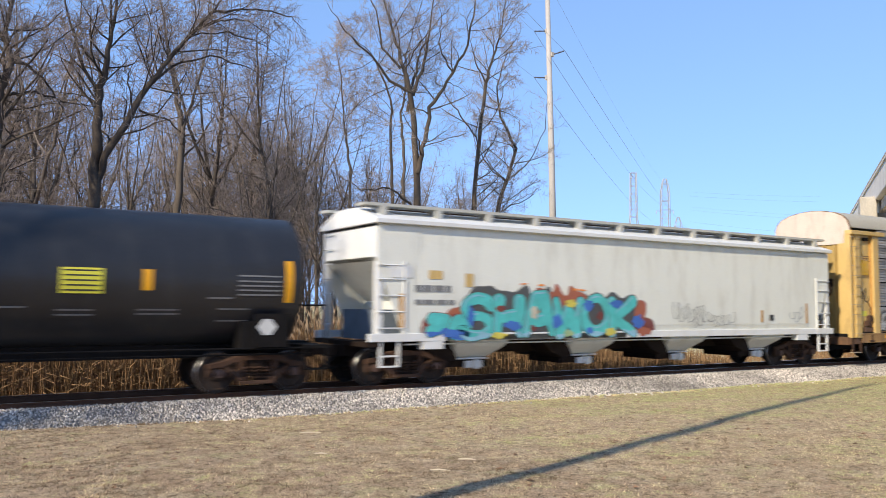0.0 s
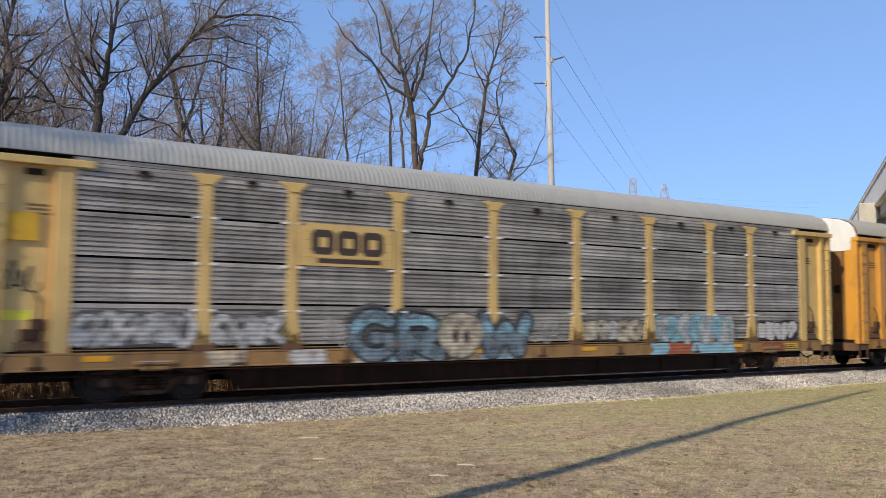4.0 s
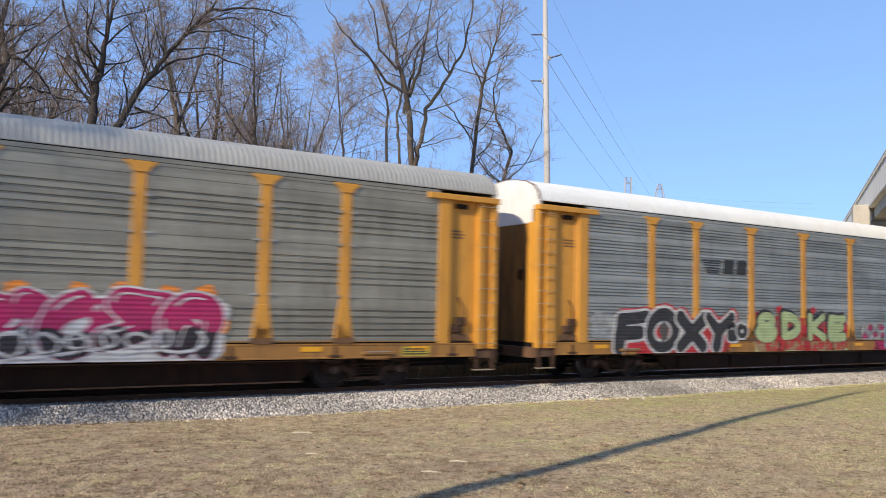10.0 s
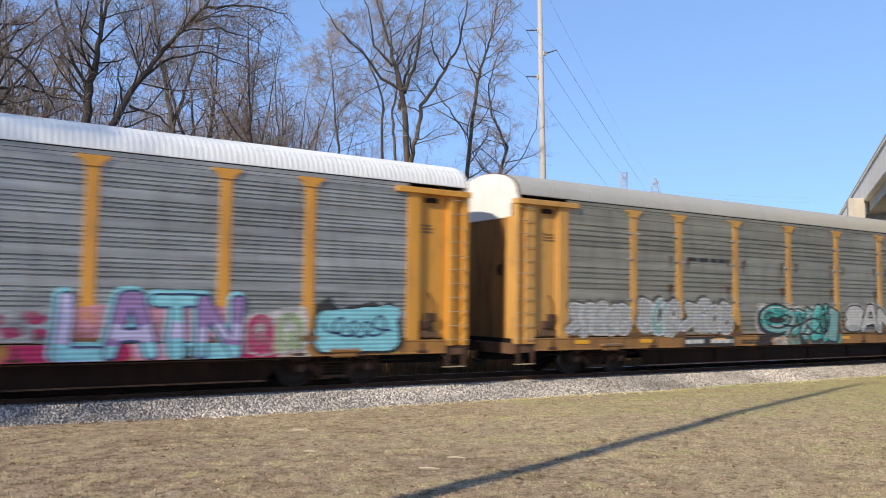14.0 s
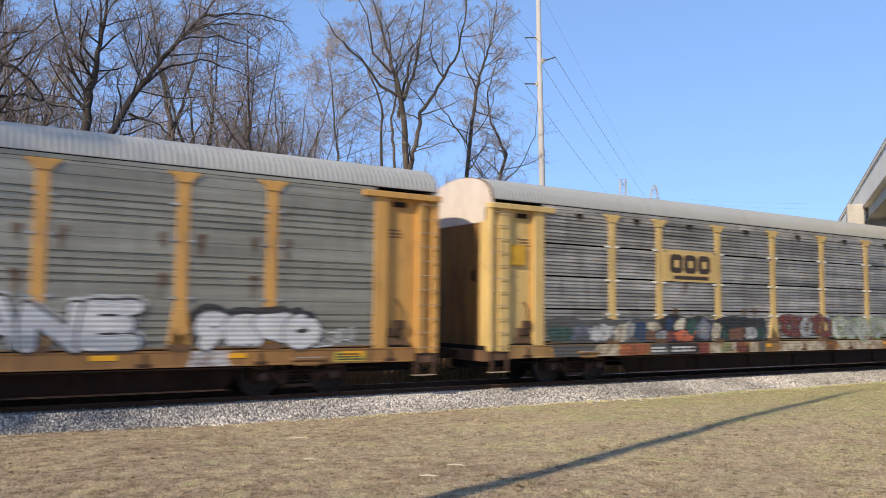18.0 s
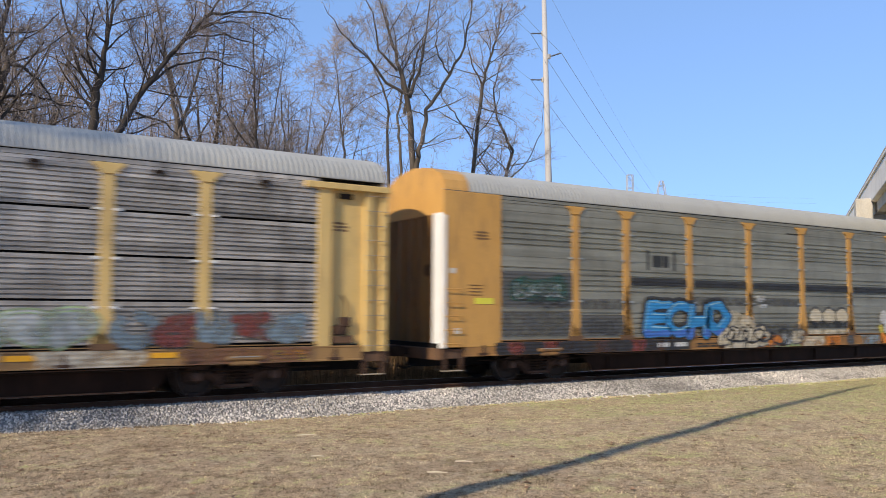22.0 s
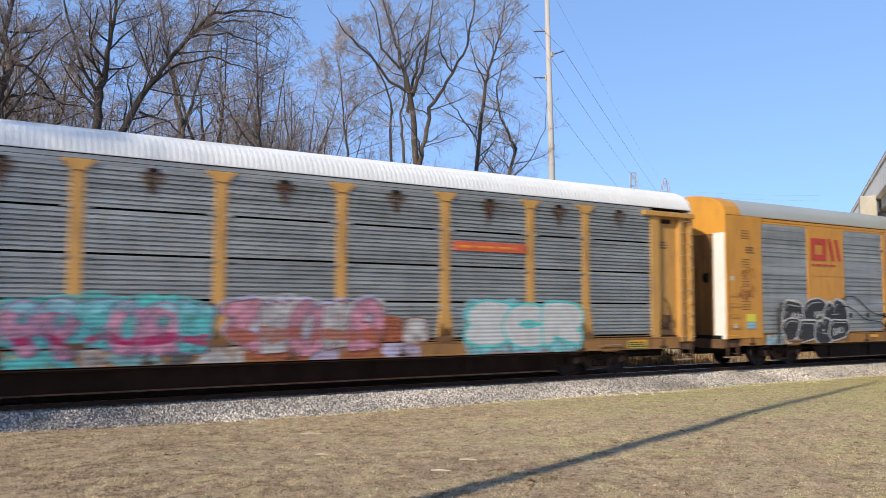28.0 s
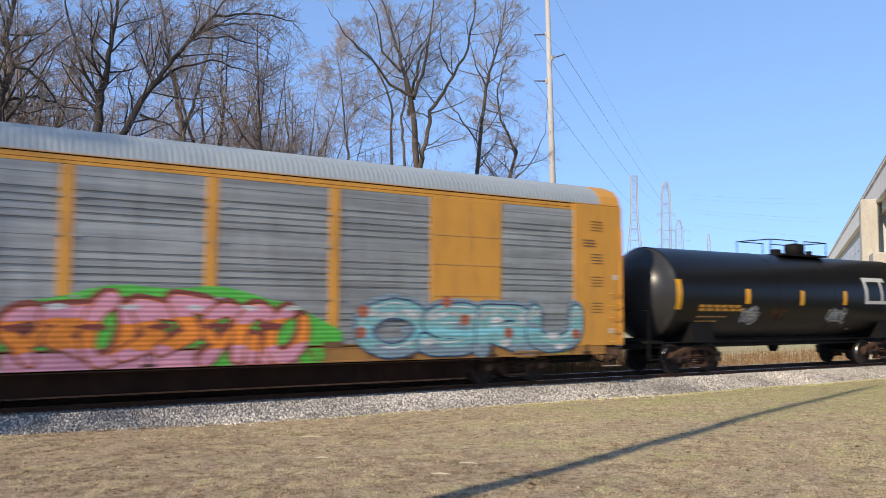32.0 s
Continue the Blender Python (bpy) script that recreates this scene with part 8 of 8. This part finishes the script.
def wood():
    """The younger trees that fill the wood behind the old ones."""
    rng = random.Random(77)
    kinds = []
    for i in range(6):
        t = young_tree(30 + i, 13 + 1.2 * i, 0.13 + 0.014 * i)
        kinds.append(tree_object(t, "young_tree", "slender leafless young tree", BARE, (0, 0, 0), bark_pale if i % 2 else bark, twig_pale if i % 2 else twig_mat))
    spots = []
    for i in range(72):
        y = rng.uniform(34, 78)
        # bearing from the camera: dense to the left, thin towards the edge of the wood
        az = rng.uniform(-1, 35) if i % 3 else rng.uniform(-2, 20)
        spots.append((math.tan(radians(az)) * y, y))
    for i in range(5):
        y, az = rng.uniform(36, 56), rng.uniform(16.5, 26.5)
        spots.append((math.tan(radians(az)) * y, y))
    tall = len(spots)
    for i in range(9):
        y, az = rng.uniform(40, 60), rng.uniform(18.6, 23.6)
        spots.append((math.tan(radians(az)) * y, y))
    # understory of smaller trees that closes the gaps low down
    small = []
    for i in range(34):
        y = rng.uniform(27, 45)
        az = rng.uniform(0, 36)
        small.append((math.tan(radians(az)) * y, y))
    made = 0
    for k, (x, y) in enumerate(spots + small):
        low = k >= len(spots)
        az = math.degrees(math.atan2(x, y))
        s = rng.uniform(0.42, 0.62) if low else rng.uniform(0.72, 0.98) * (1.12 if az < 16 else 0.96 if az < 21 else 0.88) * (0.72 + y / 190)
        if tall <= k < len(spots):
            s = rng.uniform(0.85, 1.02)
        m = Matrix.Translation((x, y, -0.7)) @ Matrix.Rotation(rng.uniform(0, 6.28), 4, "Z")
        src = kinds[made % 6]
        if made < 6:
            src.matrix_basis, src.scale = m, (s, s, s)
        else:
            c = copy_thing(src, m)
            c.scale = (s, s, s)
        made += 1


wood()

reed_mat = mat("dry tan reed", (0.27, 0.165, 0.09), 0.9, 0, 0.25, 2, 30, tint=(0.22, 0.15, 0.08), island=0.4, spec=0.1)
plume_mat = mat("pale reed plume", (0.42, 0.31, 0.21), 0.95, 0, 0.25, 2, 30, island=0.3, spec=0.1)
brush_mat = mat("brown brush stems", (0.10, 0.075, 0.058), 0.95, 0, 0.3, 2, 30, island=0.45, spec=0.1)


def reeds():
    rng = random.Random(21)
    stalk, plume = Mesh(), Mesh()
    for i in range(9000):
        x = rng.uniform(-1, 26) if i % 9 else rng.uniform(24, 30)
        y = rng.uniform(23.2, 26.6)
        clump = 0.5 + 0.5 * noise.noise(Vector((x * 0.35, y * 0.5, 4)))
        if i % 4 == 0:
            # low dry grass in the open beyond the wood
            x, y = rng.uniform(25, 78), rng.uniform(24.8, 31)
        h = (1.5 + 1.5 * clump) * rng.uniform(0.7, 1.1) * (1.0 if x < 17 else max(0.3, 1 - (x - 17) / 18))
        z = level(x, y)
        a, lean = rng.uniform(0, 6.28), rng.uniform(0, 0.25) * h
        top = Vector((x + math.cos(a) * lean, y + math.sin(a) * lean, z + h))
        base = Vector((x, y, z))
        mid = base.lerp(top, 0.55) + Vector((0, 0, 0.08 * h))
        w = rng.uniform(0.008, 0.014)
        s = Vector((math.cos(a + 1.6), math.sin(a + 1.6), 0)) * w
        u = Vector((math.cos(a), math.sin(a), 0)) * w
        stalk.add([base - s, base + s, mid + s, mid - s, top, base - u, base + u, mid + u, mid - u], [(0, 1, 2, 3), (3, 2, 4), (5, 6, 7, 8), (8, 7, 4)])
        for k in range(2):
            q = base.lerp(mid, rng.uniform(0.3, 1.0))
            b = rng.uniform(0, 6.28)
            e = q + Vector((math.cos(b), math.sin(b), rng.uniform(-0.4, 0.7))) * rng.uniform(0.25, 0.55)
            stalk.add([q, q + Vector((0, 0, 0.03)), e], [(0, 1, 2)])
        if rng.random() < 0.35 and x < 22:
            d = Vector((math.cos(a) * 0.1, math.sin(a) * 0.1, 0.24))
            for k in range(2):
                o = Vector((math.cos(a + k * 1.57), math.sin(a + k * 1.57), 0)) * 0.035
                plume.add([top - d * 0.2, top + o + d * 0.3, top + d, top - o + d * 0.35], [(0, 1, 2, 3)])
    tagged(new("dry_reeds", raw("dry_reeds", stalk.v, stalk.f, reed_mat)), "dense dry tan reeds behind the track", "reeds", kind="stuff")
    tagged(new("reed_plumes", raw("reed_plumes", plume.v, plume.f, plume_mat)), "pale feathery tops of the reeds", "reeds", kind="stuff")
    brush = Mesh()
    for i in range(1300):
        y = rng.uniform(25.5, 44)
        az = rng.uniform(-1, 38)
        x = math.tan(radians(az)) * y
        h = rng.uniform(1.2, 4.4) * (1.0 if az < 20 else 0.7)
        p = Vector((x, y, -0.85))
        q = p + Vector((rng.gauss(0, 0.3), rng.gauss(0, 0.3), h * 0.5))
        e = q + Vector((rng.gauss(0, 0.6), rng.gauss(0, 0.6), h * 0.5))
        brush.tube([p, q, e], [0.022, 0.015, 0.005], 3, False)
        for k in range(5):
            s = p.lerp(q, rng.uniform(0.4, 1)) if k < 2 else q.lerp(e, rng.random())
            brush.tube([s, s + Vector((rng.gauss(0, 0.4), rng.gauss(0, 0.4), rng.uniform(0.1, 1.0)))], [0.009, 0.004], 3, False)
    tagged(new("brushwood", raw("brushwood", brush.v, brush.f, brush_mat)), "tangled brown leafless brush under the trees", "brush", kind="stuff")


reeds()


def grass_material():
    m = mat("grass blades", (0.5, 0.4, 0.22), 0.9, 0, 0.15, 0.5, 30, island=0.55, spec=0.1)
    n, l = m.node_tree.nodes, m.node_tree.links
    geo, co, nz, add, ramp = n.new("ShaderNodeNewGeometry"), n.new("ShaderNodeTexCoord"), n.new("ShaderNodeTexNoise"), n.new("ShaderNodeMath"), n.new("ShaderNodeValToRGB")
    sep, lean, add2 = n.new("ShaderNodeSeparateXYZ"), n.new("ShaderNodeMapRange"), n.new("ShaderNodeMath")
    nz.inputs["Scale"].default_value, nz.inputs["Detail"].default_value = 0.45, 6
    add.operation, add2.operation = "MULTIPLY_ADD", "ADD"
    add.inputs[1].default_value = 0.34
    l.new(co.outputs["Object"], nz.inputs[0]), l.new(geo.outputs["Random Per Island"], add.inputs[0]), l.new(nz.outputs[0], add.inputs[2])
    l.new(co.outputs["Object"], sep.inputs[0]), l.new(sep.outputs[0], lean.inputs[0])
    lean.inputs[1].default_value, lean.inputs[2].default_value, lean.inputs[3].default_value, lean.inputs[4].default_value = 2, 20, -0.34, 0.16
    l.new(add.outputs[0], add2.inputs[0]), l.new(lean.outputs[0], add2.inputs[1]), l.new(add2.outputs[0], ramp.inputs[0])
    r = ramp.color_ramp
    r.elements[0].position, r.elements[0].color = 0.40, (0.17, 0.12, 0.073, 1)
    r.elements[1].position, r.elements[1].color = 1.0, (0.38, 0.40, 0.16, 1)
    for pos, c in ((0.52, (0.46, 0.32, 0.20, 1)), (0.66, (0.67, 0.53, 0.34, 1)), (0.80, (0.53, 0.48, 0.232, 1))):
        r.elements.new(pos).color = c
    more, add3 = n.new("ShaderNodeTexNoise"), n.new("ShaderNodeMath")
    more.inputs["Scale"].default_value, more.inputs["Detail"].default_value = 3.0, 7
    add3.operation = "MULTIPLY_ADD"
    add3.inputs[1].default_value = 2.5
    l.new(co.outputs["Object"], more.inputs[0]), l.new(more.outputs[0], add3.inputs[0]), l.new(add2.outputs[0], add3.inputs[2])
    shift = n.new("ShaderNodeMath")
    shift.inputs[1].default_value = -1.2
    l.new(add3.outputs[0], shift.inputs[0]), l.new(shift.outputs[0], ramp.inputs[0])
    mix = [x for x in n if x.bl_idname == "ShaderNodeMix"][0]
    hv = [x for x in n if x.bl_idname == "ShaderNodeHueSaturation"][0]
    l.new(ramp.outputs[0], hv.inputs["Color"])
    return m


def turf():
    rng = random.Random(8)
    vs, fs = [], []
    made = 0
    while made < 260000:
        y = 4.2 + 12.6 * rng.random() ** 1.1
        az = rng.uniform(1.5, 65)
        x = math.tan(radians(az)) * y
        if x > 36 or y > toe(x) + 0.04 + rng.uniform(-0.2, 0.2):
            continue
        if noise.noise(Vector((x * 0.9, y * 0.9, 2))) + 0.7 * noise.noise(Vector((x * 4.5, y * 4.5, 6))) < -0.12 and rng.random() < 0.75:
            continue
        z = level(x, y) - 0.004
        h, w = rng.uniform(0.008, 0.03) * (1.6 if rng.random() < 0.04 else 1), rng.uniform(0.002, 0.004)
        a, b = rng.uniform(0, 6.28), rng.uniform(0, 6.28)
        k = len(vs)
        lean = rng.uniform(0.3, 2.2) * h
        vs += [(x - math.cos(a) * w, y - math.sin(a) * w, z), (x + math.cos(a) * w, y + math.sin(a) * w, z), (x + math.cos(b) * lean, y + math.sin(b) * lean, z + h)]
        fs.append((k, k + 1, k + 2))
        made += 1
    # taller tufts that break the evenness
    for i in range(8600):
        y = 4.4 + 12.2 * rng.random() ** 1.1
        x = math.tan(radians(rng.uniform(1.5, 64))) * y
        if i % 4 == 0:      # dead growth along the foot of the ballast
            x = rng.uniform(0, 34)
            y = toe(x) + rng.gauss(-0.2, 0.3)
        elif x > 34 or y > toe(x) or noise.noise(Vector((x * 0.7, y * 0.7, 7))) < -0.2:
            continue
        z = level(x, y) - 0.006
        spread = rng.uniform(0.02, 0.07)
        for q in range(11):
            px, py = x + rng.gauss(0, spread), y + rng.gauss(0, spread)
            h, w = rng.uniform(0.012, 0.034) * (1.4 if i % 4 == 0 else 1), rng.uniform(0.0025, 0.005) * (2 if i % 4 == 0 else 1)
            a, b = rng.uniform(0, 6.28), rng.uniform(0, 6.28)
            k, lean = len(vs), rng.uniform(0.2, 1.0) * h
            vs += [(px - math.cos(a) * w, py - math.sin(a) * w, z), (px + math.cos(a) * w, py + math.sin(a) * w, z), (px + math.cos(b) * lean, py + math.sin(b) * lean, z + h)]
            fs.append((k, k + 1, k + 2))
    tagged(new("turf", raw("turf", vs, fs, grass_material())), "short dry and greenish grass blades of the lawn", "grass", kind="stuff")
    leaf = Mesh()
    for i in range(420):
        y = 5.5 + 11 * rng.random()
        x = math.tan(radians(rng.uniform(2, 62))) * y
        if y > toe(x) or x > 34:
            continue
        r, a = rng.uniform(0.012, 0.045), rng.uniform(0, 6.28)
        z = level(x, y) + 0.015
        c, s = math.cos(a) * r, math.sin(a) * r
        leaf.add([(x + c, y + s, z), (x - s, y + c, z + 0.02), (x - c, y - s, z + 0.004), (x + s, y - c, z + 0.022)], [(0, 1, 2), (0, 2, 3)])
    tagged(new("fallen_leaves", raw("fallen_leaves", leaf.v, leaf.f, mat("dead brown leaf", (0.27, 0.155, 0.09), 0.9, 0, 0.3, 3, 30, island=0.5))), "curled dead brown leaves on the lawn", "leaves", kind="stuff")
    straw = mat("bleached stick", (0.66, 0.55, 0.40), 0.8, 0, 0.2)
    for x, y, a, ll in ((5.0, 8.25, -0.75, 0.24), (5.68, 8.7, -0.7, 0.22), (4.36, 10.15, -0.6, 0.17), (5.3, 12.95, -0.5, 0.34)):
        z = level(x, y) + 0.03
        thing("stick", "short bleached stick lying on the lawn", "stick", "sticks on the lawn", mesh=Mesh().tube([(x, y, z), (x + ll * 0.5 * math.cos(a), y + ll * 0.5 * math.sin(a), z + 0.008), (x + ll * math.cos(a), y + ll * math.sin(a), z)], [0.009, 0.011, 0.006], 6).data("stick", straw))


turf()


# ---- motion ----
def motions():
    for car, s in CARS:
        walk(car, [(t, pose(s + d, TRACK, 0)) for t, d in TRAIN])
    # wheels roll without slipping; about a fifteenth of a second between rows
    ts, ds = [t for t, d in TRAIN], [d for t, d in TRAIN]
    steps = [k / 15 for k in range(481)]
    turn = [math.degrees(float(np.interp(t, ts, ds)) / 0.46) for t in steps]
    for w, x in WHEELS:
        walk(w, [(t, pose(x, 0, 0.46, 0, a % 360, 0)) for t, a in zip(steps, turn)])


motions()
